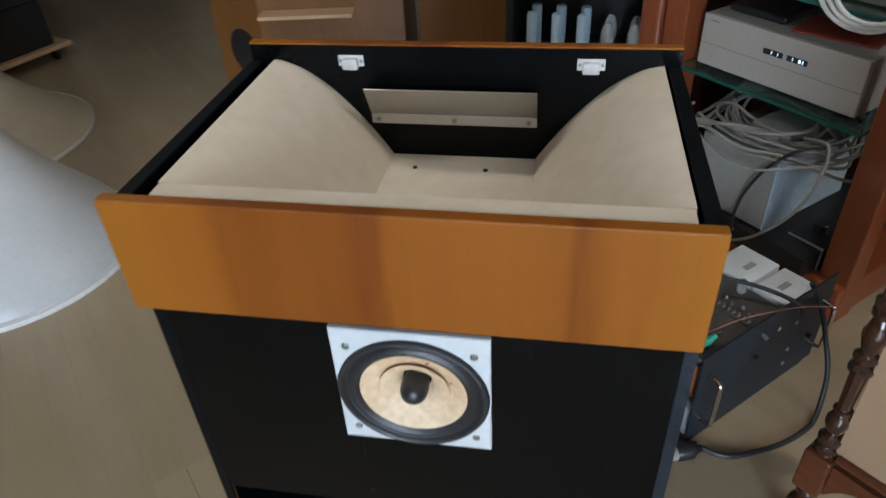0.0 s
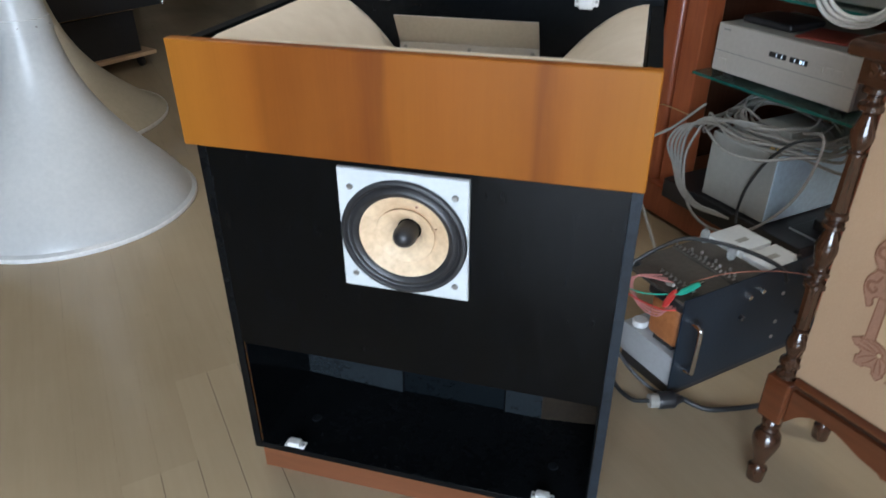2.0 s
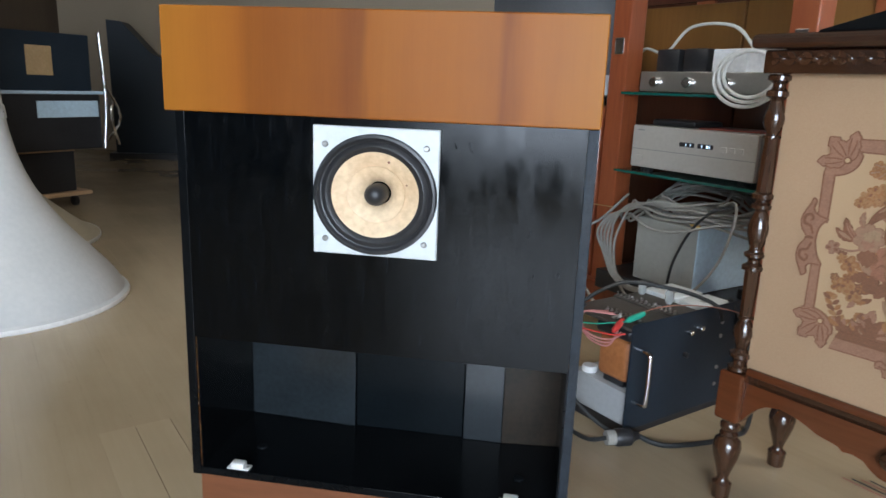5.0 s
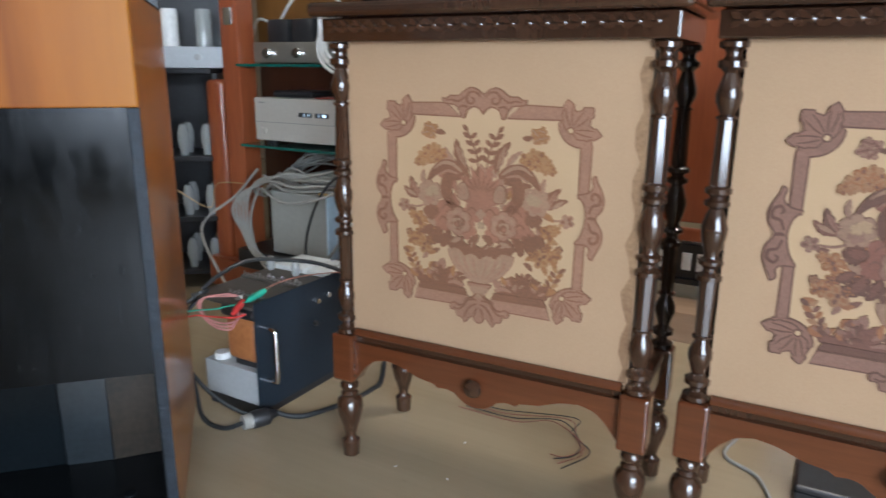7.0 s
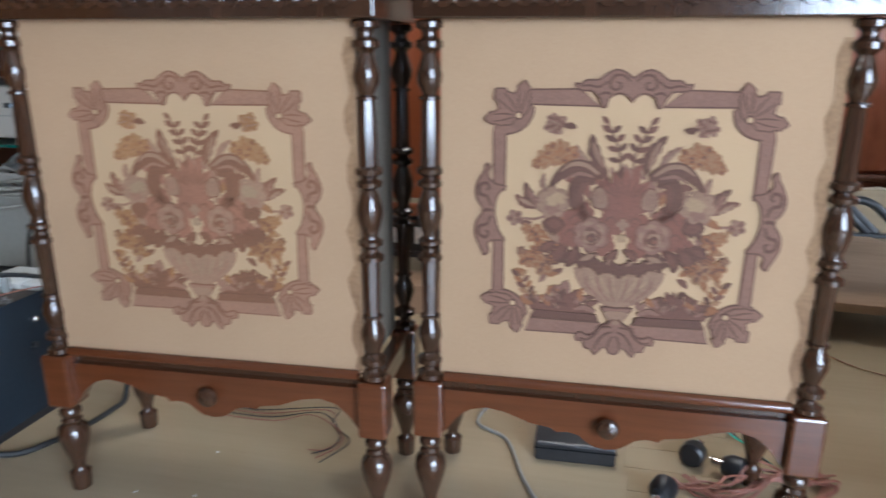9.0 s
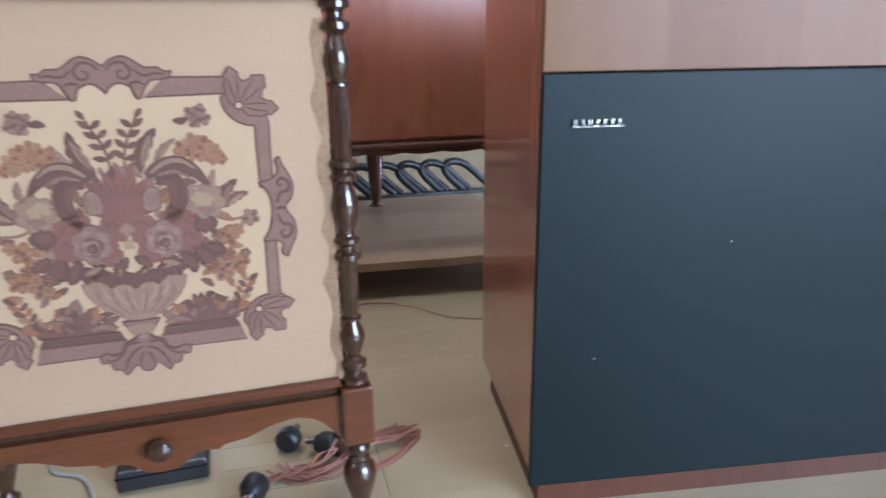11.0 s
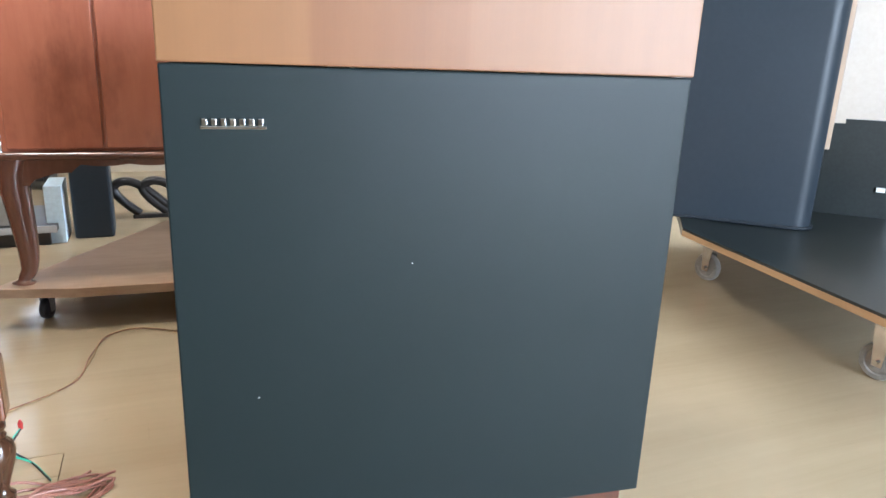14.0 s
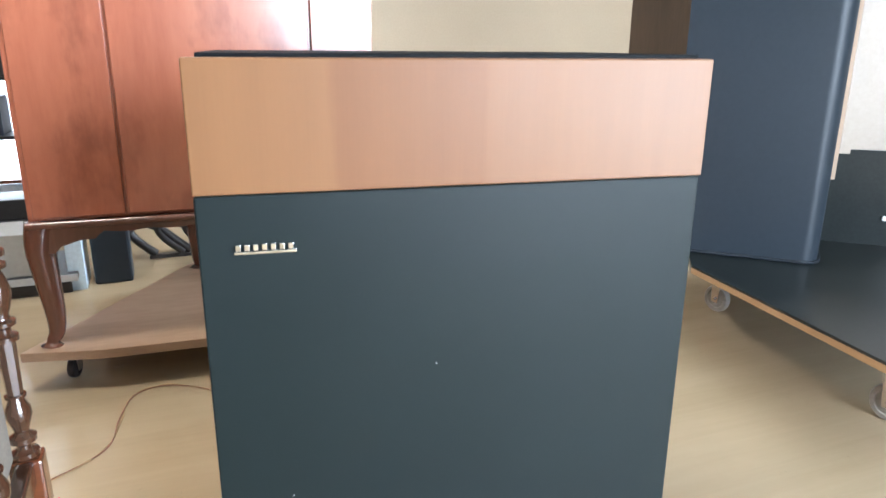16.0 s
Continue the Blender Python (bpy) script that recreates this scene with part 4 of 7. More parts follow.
    for s in (-1, 1):
        for pts, r0 in (([(4, 800), (14, 808), (26, 808), (33, 798), (28, 789), (19, 790), (18, 797), (24, 799)], 0.0020), ([(36, 800), (48, 792), (62, 794), (74, 793)], 0.0018), ([(30, 782), (40, 784), (48, 780)], 0.0020)):
            part("curl", bm_prism(ribbon(mm(pts, s), r0, 0.5), 0.0005, 0.0046), DK, cr)
        for pts, r0 in (([(6, 420), (22, 418), (30, 406), (42, 396), (54, 398)], 0.0018), ([(4, 412), (16, 406), (26, 392), (30, 380)], 0.0018), ([(2, 434), (10, 428), (16, 420)], 0.0018), ([(3, 404), (8, 394), (9, 384)], 0.0015)):
            part("curl", bm_prism(ribbon(mm(pts, s), r0, 0.5), 0.0005, 0.0046), DK, ft)
    put("foot_boss", bm_prism(rounded(mm([(-18, 446), (18, 446), (12, 432), (0, 424), (-12, 432)])), 0.0004, 0.0046), PD)
    # fluted bowl
    bowl = mirrored(mm([(0, 524), (40, 520), (69, 514), (66, 500), (57, 485), (43, 470), (25, 459), (14, 453), (10, 446), (0, 446)]))
    bw = outlined("bowl", bowl, PD, PA, 0.0016, 0.0018, "embroidered fluted bowl")
    for x0, x1 in ((-50, -20), (-32, -12), (-12, -5), (12, 5), (32, 12), (50, 20)):
        part("flute", bm_prism(ribbon(mm([(x0, 502), (x0 * 0.92, 486), (x1, 462)]), 0.0022, 0.4), 0.0004, 0.0027), PA, bw)
        part("flute", bm_prism(ribbon(mm([(x0 * 0.84, 508), (x0 * 0.74, 492), (x1 * 0.6, 470)]), 0.0013, 0.4), 0.0004, 0.0026), PALE, bw)
    # palmette in the middle
    for k, (da, ln) in enumerate(((-74, 50), (74, 50), (-54, 56), (54, 56), (-35, 60), (35, 60), (-17, 64), (17, 64), (0, 66))):
        put("palmette_leaf", bm_prism(leaf(0, 0.608, ln / 1000, 0.019, 90 + da), 0.0002, 0.0022 + 0.0001 * k), PR)
    for da in (-62, -44, -26, -9, 9, 26, 44, 62):
        put("palmette_line", bm_prism(leaf(0.012 * math.sin(radians(-da)), 0.630, 0.032, 0.0026, 90 + da), 0.0004, 0.0034), PE)
    put("palmette_foot", bm_prism(lobed(0, 0.604, 0.022, 5, 90), 0.0002, 0.0032), PR)
    put("middle_bud", bm_prism(lobed(0, 0.588, 0.010, 4, 45, 0.4), 0.0002, 0.0038), PD)
    put("middle_bud", bm_prism(lobed(0, 0.566, 0.008, 4, 0, 0.4), 0.0002, 0.0038), PALE)
    for k in range(9):
        x = -58 + 14.5 * k
        put("rim_petal", bm_prism(lobed(x / 1000, (514 + 0.004 * x * x + 5 * (k % 2)) / 1000, 0.0125, 5, 40 * k, 0.30), 0.0002, 0.0036 + 0.0002 * (k % 2)), GB)
        if k % 2:
            put("rim_light", bm_prism(leaf((x - 4) / 1000, (521 + 0.004 * x * x) / 1000, 0.013, 0.004, 60 - x), 0.0004, 0.0044), PD)
    for s in (-1, 1):
        def q(pts):
            return mm(pts, s)

        def rot(a):
            return a if s > 0 else 180 - a

        def at(x):
            return s * x / 1000
        # sprigs at the top
        stroke("stem", q([(8, 668), (13, 700), (26, 728), (33, 744)]), 0.0016, GB, 0.0014, 0.6)
        for k, (x, z) in enumerate(((10, 684), (13, 699), (18, 713), (25, 726))):
            put("sprig_leaf", bm_prism(leaf(at(x), z / 1000, 0.019, 0.0085, rot(12 + 8 * k)), 0.0002, 0.0017), PE if k % 2 else GB)
            put("sprig_leaf", bm_prism(leaf(at(x), z / 1000, 0.017, 0.0085, rot(128 + 4 * k)), 0.0002, 0.0017), GB if k % 2 else PE)
        put("sprig_leaf", bm_prism(leaf(at(30), 0.738, 0.016, 0.008, rot(52)), 0.0002, 0.0017), PE)
        # tall pointed leaves
        plume("tall_leaf", at(27), 0.664, 0.066, 0.021, rot(66), GB, PD, 0.0022, PE)
        plume("tall_leaf", at(46), 0.672, 0.048, 0.012, rot(50), PA, PD, 0.0016)
        put("spike_leaf", bm_prism(leaf(at(56), 0.672, 0.040, 0.006, rot(36)), 0.0002, 0.0015), PD)
        # arching leaf and the cluster above it
        stroke("arching_leaf", q([(34, 660), (54, 672), (78, 674), (98, 660), (112, 641)]), 0.0105, GB, 0.0026, 0.25)
        stroke("arching_leaf", q([(40, 664), (60, 677), (80, 678), (98, 666)]), 0.0034, PD, 0.0034, 0.3)
        stroke("arching_leaf", q([(48, 660), (70, 664), (90, 654)]), 0.0026, PA, 0.0034, 0.3)
        for k, (x, z, r) in enumerate(((84, 694, 13), (98, 702, 14), (112, 698, 13), (124, 688, 12), (97, 687, 12), (111, 684, 12), (133, 677, 9), (122, 676, 8))):
            flower("cluster_flower", at(x), z / 1000, r / 1000, 5, 17 + 50 * k, (PF, PC, PF, PC) if k % 2 else (PC, PF, PE, PF), 0.34, 0.0020 + 0.0001 * k)
        # curled dark leaf and small pale tulip beside the palmette
        stroke("curled_leaf", q([(44, 654), (62, 656), (72, 640), (70, 618), (58, 600), (50, 602)]), 0.0120, GB, 0.0028, 0.35)
        stroke("curled_leaf", q([(52, 650), (62, 646), (66, 632), (63, 614)]), 0.0038, PE, 0.0036)
        outlined("tulip", rounded(q([(26, 612), (24, 628), (30, 642), (38, 646), (47, 640), (50, 624), (44, 612)])), PD, PE, 0.0032, 0.0018)
        for x in (33, 39, 44):
            put("tulip_line", bm_prism(leaf(at(x), 0.616, 0.024, 0.003, 90), 0.0004, 0.0046), PA)
        # peony with dark leaves
        fl = outlined("peony", lobed(at(107), 0.618, 0.027, 7, 20, 0.22), PD, PA, 0.0026, 0.0018, "full-blown pale peony")
        for k, (dx, dz, r) in enumerate(((-9, 6, 11), (9, 7, 11), (0, -8, 12), (0, 3, 10))):
            part("petal", bm_prism(lobed(at(107 + dx), (618 + dz) / 1000, r / 1000, 5, 40 * k, 0.3), 0.0004, 0.0034 + 0.0003 * k), (PALE, PD, PA, PALE)[k], fl)
        plume("peony_leaf", at(124), 0.606, 0.050, 0.018, rot(58), GB, PA, 0.0022, PE)
        plume("peony_leaf", at(130), 0.608, 0.040, 0.015, rot(30), PE, PD, 0.0024)
        plume("peony_leaf", at(118), 0.632, 0.032, 0.011, rot(84), PA, PD, 0.0022)
        stroke("stem", q([(116, 596), (134, 590), (152, 591)]), 0.0020, PA, 0.0016, 0.7)
        flower("bud", at(164), 0.591, 0.0135, 5, 10, (PA, PE, PD))
        # roses over the bowl with red petals round them
        for k, (x, z, r) in enumerate(((18, 588, 22), (70, 588, 24), (60, 600, 18), (28, 556, 20), (78, 566, 20))):
            put("red_petal", bm_prism(lobed(at(x), z / 1000, r / 1000, 5, 30 * k, 0.24), 0.0002, 0.0026 + 0.0001 * k), PR)
            put("petal_fold", bm_prism(ribbon(q([(x - 0.5 * r, z + 3), (x, z + 0.5 * r), (x + 0.5 * r, z + 2)]), 0.0016, 0.4), 0.0004, 0.0036), PE)
        ro = outlined("rose", lobed(at(46), 0.570, 0.029, 6, 0, 0.18), PA, PE, 0.0034, 0.0018, "full-blown rose")
        for k, (rx, lb, col) in enumerate(((22, 5, PD), (19, 5, PA), (15, 4, PE), (12, 4, PD), (8, 3, GB), (4, 3, PR))):
            part("rose_petal", bm_prism(lobed(at(46 + 2 * (k % 2)), (570 - 1.2 * k) / 1000, rx / 1000, lb, 31 * k, 0.26), 0.0004, 0.0043 + 0.0003 * k), col, ro)
        # dark heart-shaped leaves
        for x, z, ln, wd, an in ((86, 582, 34, 34, 12), (84, 556, 44, 30, -58), (66, 552, 40, 22, -66), (100, 556, 30, 20, -30)):
            plume("pointed_leaf", at(x), z / 1000, ln / 1000, wd / 1000, rot(an), GB, PE, 0.0030)
        plume("rim_leaf", at(34), 0.540, 0.036, 0.018, rot(-20), GB, PD, 0.0038)
        plume("rim_leaf", at(4), 0.548, 0.028, 0.016, rot(-40), GB, PE, 0.0038)
        # orange flowers at the side
        for k, (x, z, r, tones) in enumerate(((131, 566, 17, (PC, PF, PE)), (145, 574, 10, (PF, PC)), (143, 525, 15, (PC, PF, PE)), (118, 517, 19, (PF, PC, PE)), (130, 540, 10, (PC, PE)), (104, 526, 11, (PE, PC)), (152, 538, 8, (PE, PF)))):
            flower("orange_flower", at(x), z / 1000, r / 1000, 5, 40 + 35 * k, tones, 0.38, 0.0022 + 0.0001 * k)
        # leafy sprig in the lower corner
        stroke("stem", q([(126, 446), (140, 466), (156, 496)]), 0.0012, PE, 0.0013, 0.7)
        for k in range(6):
            x, z = 128 + 5 * k, 450 + 9 * k
            put("sprig_leaf", bm_prism(leaf(at(x), z / 1000, 0.017, 0.0085, rot(6 + 6 * k)), 0.0002, 0.0018), (GB, PC, PF, PE, PC, GB)[k])
            put("sprig_leaf", bm_prism(leaf(at(x), z / 1000, 0.015, 0.008, rot(112 + 5 * k)), 0.0002, 0.0018), (PC, PF, GB, PC, PE, PF)[k])
        # dark shrub and the ground below it
        outlined("shrub", rounded(q([(34, 440), (42, 450), (50, 446), (56, 462), (64, 455), (70, 474), (76, 468), (84, 486), (90, 474), (98, 481), (102, 464), (112, 468), (116, 453), (126, 456), (134, 440)]), 2), PE, GB, 0.0020, 0.0022)
        for k in range(14):
            x, z = rnd.uniform(54, 122), rnd.uniform(444, 470)
            if z < 480 - 0.9 * abs(x - 88):
                put("shrub_leaf", bm_prism(leaf(at(x), z / 1000, rnd.uniform(0.010, 0.018), 0.006, rot(rnd.uniform(20, 150))), 0.0004, 0.0032), (GB, PA, PD, GB)[k % 4])
        put("ground_band", bm_prism(q([(26, 428), (134, 429), (128, 441), (30, 439)]), 0.0002, 0.0034), GB)
        stroke("ground_leaf", q([(32, 444), (50, 450), (66, 446)]), 0.0042, PA, 0.0040)
        # small leaves and blossoms that fill the bouquet
        for k in range(46):
            an, rr_ = rnd.uniform(-35, 92), rnd.uniform(0.35, 1.0)
            x, z = 8 + 118 * rr_ * math.cos(radians(an)), 578 + 92 * rr_ * math.sin(radians(an))
            ln = rnd.uniform(0.018, 0.032)
            put("filling_leaf", bm_prism(frond(at(x), z / 1000, ln, 0.42 * ln, rot(an + rnd.uniform(-45, 45))), 0.0002, 0.0013 + 0.00001 * k), (PA, PE, PD, PR, GB, PA, PC)[k % 7])
        for k in range(12):
            x, z = rnd.uniform(84, 150), rnd.uniform(500, 588)
            put("filling_leaf", bm_prism(frond(at(x), z / 1000, 0.022, 0.011, rot(rnd.uniform(-70, 40))), 0.0002, 0.0014 + 0.00001 * k), (PC, PF, PE, PA)[k % 4])
        for k in range(26):
            x = rnd.uniform(34, 136)
            z = 446 + rnd.uniform(0, 1) * max(6, 40 - 0.75 * abs(x - 88))
            put("shrub_leaf", bm_prism(frond(at(x), z / 1000, rnd.uniform(0.014, 0.024), 0.010, rot(rnd.uniform(15, 165))), 0.0002, 0.0024 + 0.00002 * k), (GB, PE, PA, PC)[k % 4])
        # small flower in the upper corner
        for k, (x, z, r) in enumerate(((100, 741, 10), (112, 745, 9), (116, 733, 10), (104, 729, 9))):
            flower("corner_flower", at(x), z / 1000, r / 1000, 4, 30 * k, (PC, PF, PD) if faded else (PA, PD, PE))
        put("corner_flower_leaf", bm_prism(frond(at(96), 0.734, 0.020, 0.011, rot(185)), 0.0002, 0.0028), GB)


POST = [(0.0183, 0.0), (0.0222, 0.003), (0.0222, 0.011), (0.0150, 0.014), (0.0118, 0.018), (0.0118, 0.024), (0.0150, 0.028), (0.0212, 0.031), (0.0215, 0.040), (0.0150, 0.044), (0.0112, 0.049), (0.0150, 0.062), (0.0205, 0.080), (0.0196, 0.092), (0.0125, 0.108), (0.0112, 0.112), (0.0165, 0.1145), (0.0165, 0.1185), (0.0128, 0.12)]
MID = [(0.0150, 0.0), (0.0212, 0.003), (0.0212, 0.012), (0.0150, 0.016), (0.0118, 0.020), (0.0118, 0.026), (0.0150, 0.030), (0.0205, 0.034), (0.0205, 0.041), (0.0135, 0.046), (0.0120, 0.054), (0.0160, 0.066), (0.0208, 0.090), (0.0212, 0.104), (0.0150, 0.128), (0.0115, 0.138), (0.0150, 0.142), (0.0205, 0.145), (0.0205, 0.153), (0.0150, 0.156), (0.0118, 0.160), (0.0150, 0.164), (0.0212, 0.168), (0.0212, 0.177), (0.0150, 0.182)]
FOOT = [(0.0123, 0.0), (0.0181, 0.004), (0.0199, 0.03), (0.0199, 0.038), (0.0133, 0.044), (0.0114, 0.052), (0.0152, 0.066), (0.0266, 0.104), (0.0294, 0.122), (0.0266, 0.138), (0.0171, 0.148), (0.019, 0.154), (0.0147, 0.16), (0.0199, 0.168), (0.0199, 0.176), (0.0157, 0.182), (0.019, 0.19)]


def turned_cabinet(label, m, lace):
    cab = thing("turned_cabinet", label, "cabinet", m, "pair of turned cabinets")
    hw, dep = 0.308, 0.235
    # legs: foot, square block, turned post with faceted shafts, top block
    for x in (-hw, hw):
        for y in (0.0, dep):
            lg = part("leg", bm_lathe(FOOT, 24), OAK, cab, "turned dark oak leg", True, pose(x, y, 0))
            part("block", bm_box(-0.026, 0.026, -0.026, 0.026, 0.190, 0.297, 0.005), OAK2, lg)
            bm = bm_lathe(POST, 22, None, pose(0, 0, 0.297))
            bm_lathe([(0.0128, 0.417), (0.0150, 0.512)], 8, bm)
            bm_lathe([(r, 0.88 * z) for r, z in MID], 22, bm, pose(0, 0, 0.512))
            bm_lathe([(0.0150, 0.672), (0.0128, 0.775)], 8, bm)
            bm_lathe([(r, 0.120 - z) for r, z in reversed(POST)], 22, bm, pose(0, 0, 0.775))
            part("post", bm, OAK, lg, "turned post with tapered shafts", True)
    # carcass
    for x in (-hw + 0.0175, hw - 0.0215):
        part("side_cloth", bm_box(x, x + 0.004, 0.014, dep - 0.014, 0.302, 0.895), SIDECLOTH, cab, "stained grey side cloth")
    part("carcass", bm_box(-hw + 0.022, hw - 0.022, 0.012, dep - 0.012, 0.302, 0.90, 0.002), LINEN, cab, "tan cloth-covered carcass")
    for x in (-hw, hw):
        part("side_rail", bm_box(x - 0.014, x + 0.014, 0.027, dep - 0.027, 0.255, 0.300, 0.004), OAK, cab)
        part("top_rail", bm_box(x - 0.014, x + 0.014, 0.027, dep - 0.027, 0.895, 0.94, 0.003), OAK, cab)
    top = part("frieze", bm_box(-hw - 0.022, hw + 0.022, -0.028, dep + 0.028, 0.896, 0.938, 0.003), OAK, cab, "dark moulded frieze")
    def boss():
        b2 = bm_lathe([(0.0062, 0), (0.0055, 0.003), (0.003, 0.0045), (0, 0.005)], 12)
        for an, ln, wd in ((150, 0.019, 0.010), (205, 0.017, 0.009), (-28, 0.015, 0.009), (32, 0.014, 0.008)):
            bm_prism(leaf(0.004 * math.cos(radians(an)), 0.004 * math.sin(radians(an)), ln, wd, an), 0.0, 0.0035 + 0.0002 * (an % 7), b2)
        return b2
    n = 21
    for k in range(n):
        x = -hw + 0.012 + (2 * hw - 0.024) * k / (n - 1)
        part("carved_boss", boss(), OAK, top, "", True, Matrix.Translation((x, -0.0275, 0.9215)) @ FACE)
    part("cornice", bm_box(-hw - 0.042, hw + 0.042, -0.050, dep + 0.045, 0.9395, 0.966, 0.009, None, None, 3), OAK, cab, "rounded cornice")
    # linen panel, moulding and scalloped apron
    pn = part("linen_panel", bm_box(-hw + 0.018, hw - 0.018, -0.001, 0.011, 0.306, 0.8955), LINEN, cab, "tan linen front panel with a stitched vase of flowers")
    embroidery(pn, lace == 3, 1.0 if lace == 3 else 1.025)
    rnd = random.Random(lace)
    poly = [(hw - 0.019, 0.31)] + [(hw - 0.034 + 0.006 * math.sin(1.9 * k) + rnd.uniform(-0.003, 0.003), 0.31 + 0.028 * k) for k in range(21)] + [(hw - 0.019, 0.87)]
    part("brown_border", bm_prism(poly, 0.0002, 0.0012), BROWNEDGE, pn, "wavy brown edge strip of the linen", False, Matrix.Translation((0, -0.001, 0)) @ FACE)
    part("moulding", bm_tube([(-hw + 0.026, -0.006, 0.3035), (0, -0.006, 0.3035), (hw - 0.026, -0.006, 0.3035)], 0.0095, 12, 1), OAK2, cab, "rounded moulding", True)
    # Dark oak strip paints in the black gap below the moulding.
    part("bead", bm_box(-hw + 0.026, hw - 0.026, -0.002, 0.008, 0.281, 0.2935, 0.001), OAK, cab, "dark strip standing in for the gap's shade")
    low = []
    prof_a = (0, 0.07, 0.12, 0.17, 0.24, 0.30, 0.33, 0.40, 0.47, 0.52, 0.62, 0.74, 0.84, 0.92, 1.0)
    prof_z = (0.195, 0.198, 0.206, 0.218, 0.222, 0.219, 0.226, 0.229, 0.232, 0.238, 0.248, 0.253, 0.246, 0.228, 0.196)
    for k in range(61):
        t = k / 60
        low.append((-hw + 0.027 + (2 * hw - 0.054) * t, float(np.interp(abs(t - 0.5) * 2, prof_a, prof_z))))
    part("apron", bm_prism(low + [(hw - 0.027, 0.2805), (-hw + 0.027, 0.2805)], -0.012, 0.010, None, FACE), OAK2, cab, "scalloped apron")
    part("knob", bm_lathe([(0.008, 0.0), (0.008, 0.006), (0.017, 0.010), (0.019, 0.016), (0.016, 0.022), (0.007, 0.026), (0, 0.0265)], 24), OAK, cab, "round turned knob", True, Matrix.Translation((0, -0.010, 0.243)) @ FACE)
    return cab


turned_cabinet("dark oak turned cabinet with a floral embroidered linen front", pose(0.9421, 0.0669, 0, 0, 0, -43.5), 3)
turned_cabinet("dark oak turned cabinet with plum floral embroidery", pose(1.4705, -0.4089, 0, 0, 0, -44.5), 5)


# ---- left corner: loose horns, trolley, brown boxes ----
def loose_horn(label, m, mat, r0, length, power, collar):
    def rad(z):
        return r0 + (0.437 - r0) * math.exp(-(z / length) ** power)
    pro = [(0.440, 0.0), (0.446, 0.006), (0.446, 0.014), (0.438, 0.020)]
    for k in range(1, 37):
        z = 0.020 + 1.13 * (k / 36) ** 1.6
        pro.append((min(rad(z), 0.436), z))
    hn = thing("loose_horn", label, "horn", m, "loose horn flares")
    part("flare", bm_lathe(pro, 72), mat, hn, "", True)
    part("rim", bm_lathe([(0.4475, 0.0), (0.4495, 0.004), (0.4495, 0.012), (0.4470, 0.017), (0.4467, 0.004)], 72), WHITEP, hn, "thin rolled rim", True)
    if collar:
        z0 = collar
        band = part("collar", lathe_open([(rad(z0) + 0.0005, z0), (rad(z0) + 0.0045, z0 + 0.001), (rad(z0 + 0.045) + 0.0045, z0 + 0.045), (rad(z0 + 0.045) + 0.0005, z0 + 0.046)], 72), HORN, hn, "metal collar with rivets", True)
        for k in range(10):
            a = 2 * math.pi * k / 10
            part("rivet", bm_lathe([(0.004, 0), (0.003, 0.0025), (0, 0.003)], 8), SCREW, band, "", True, Matrix.Rotation(a, 4, 'Z') @ Matrix.Translation((0, -rad(z0 + 0.022) - 0.004, z0 + 0.022)) @ FACE)
    return hn


loose_horn("grey-white flared horn standing mouth down on the floor", pose(-1.74, 1.04, 0) @ Matrix.Scale(1.035, 4), HORN, 0.075, 0.323, 1.6, 0.655)
loose_horn("cream flared horn standing mouth down on the floor", pose(-2.53, 1.82, 0) @ Matrix.Scale(1.24, 4), HORN2, 0.060, 0.225, 1.25, 0)

TM = pose(-2.70, 2.90, 0, 0, 0, -109)
tr = thing("floor_trolley", "low plywood trolley on small casters", "trolley", TM)
part("board", bm_box(-0.02, 0.95, -0.55, 0.02, 0.075, 0.100, 0.003), PLYEDGE, tr, "bare plywood board")
for x in (0.06, 0.88):
    for y in (-0.48, -0.05):
        part("caster", bm_lathe([(0.03, -0.012), (0.033, -0.008), (0.033, 0.008), (0.03, 0.012)], 20, None, pose(0, 0, 0, 0, 90, 0)), BLACKPL, tr, "", True, pose(x, y, 0.033))
        part("bracket", bm_box(x - 0.018, x + 0.018, y - 0.015, y + 0.015, 0.066, 0.0745, 0.001), CHROME, tr)
ec = thing("equipment_case", "black equipment case with pale edge trim", "case", TM @ pose(0.06, -0.02, 0.1005))
part("body", bm_box(0, 0.85, -0.48, 0, 0, 0.255, 0.006), BLACKPL, ec)
part("trim", bm_box(-0.004, 0.854, -0.484, 0.004, 0.2555, 0.272, 0.003), PLYEDGE, ec, "pale wooden top trim")

# stand of small gear on the case
st = thing("gear_stand", "black gear stand with silver uprights", "stand", TM @ pose(-0.10, 0.05, 0.3727))
part("lower_unit", bm_box(0, 0.75, -0.38, 0, 0, 0.34, 0.006), BLACKPL, st, "black box unit")
part("panel", bm_box(0.02, 0.42, 0.0005, 0.008, 0.20, 0.30, 0.002), BLUEBOX, st, "blue-grey panel")
part("upper_unit", bm_box(0.05, 0.70, -0.35, 0, 0.36, 0.70, 0.006), AMPBLUE, st, "dark blue box unit")
part("label_plate", bm_box(0.30, 0.46, 0.0005, 0.003, 0.45, 0.62, 0.002), TANWIRE, st, "faded yellow label")
for y in (-0.36, 0.02):
    part("upright", bm_tube([(0.0, y, 0.0), (-0.03, y, 0.30), (-0.01, y, 0.72)], 0.012, 10, 4), CHROME, st, "silver upright", True)
part("brace", bm_tube([(-0.02, 0.03, 0.05), (-0.10, 0.06, 0.20), (-0.02, 0.03, 0.40)], 0.009, 8, 3), CHROME, st, "", True)
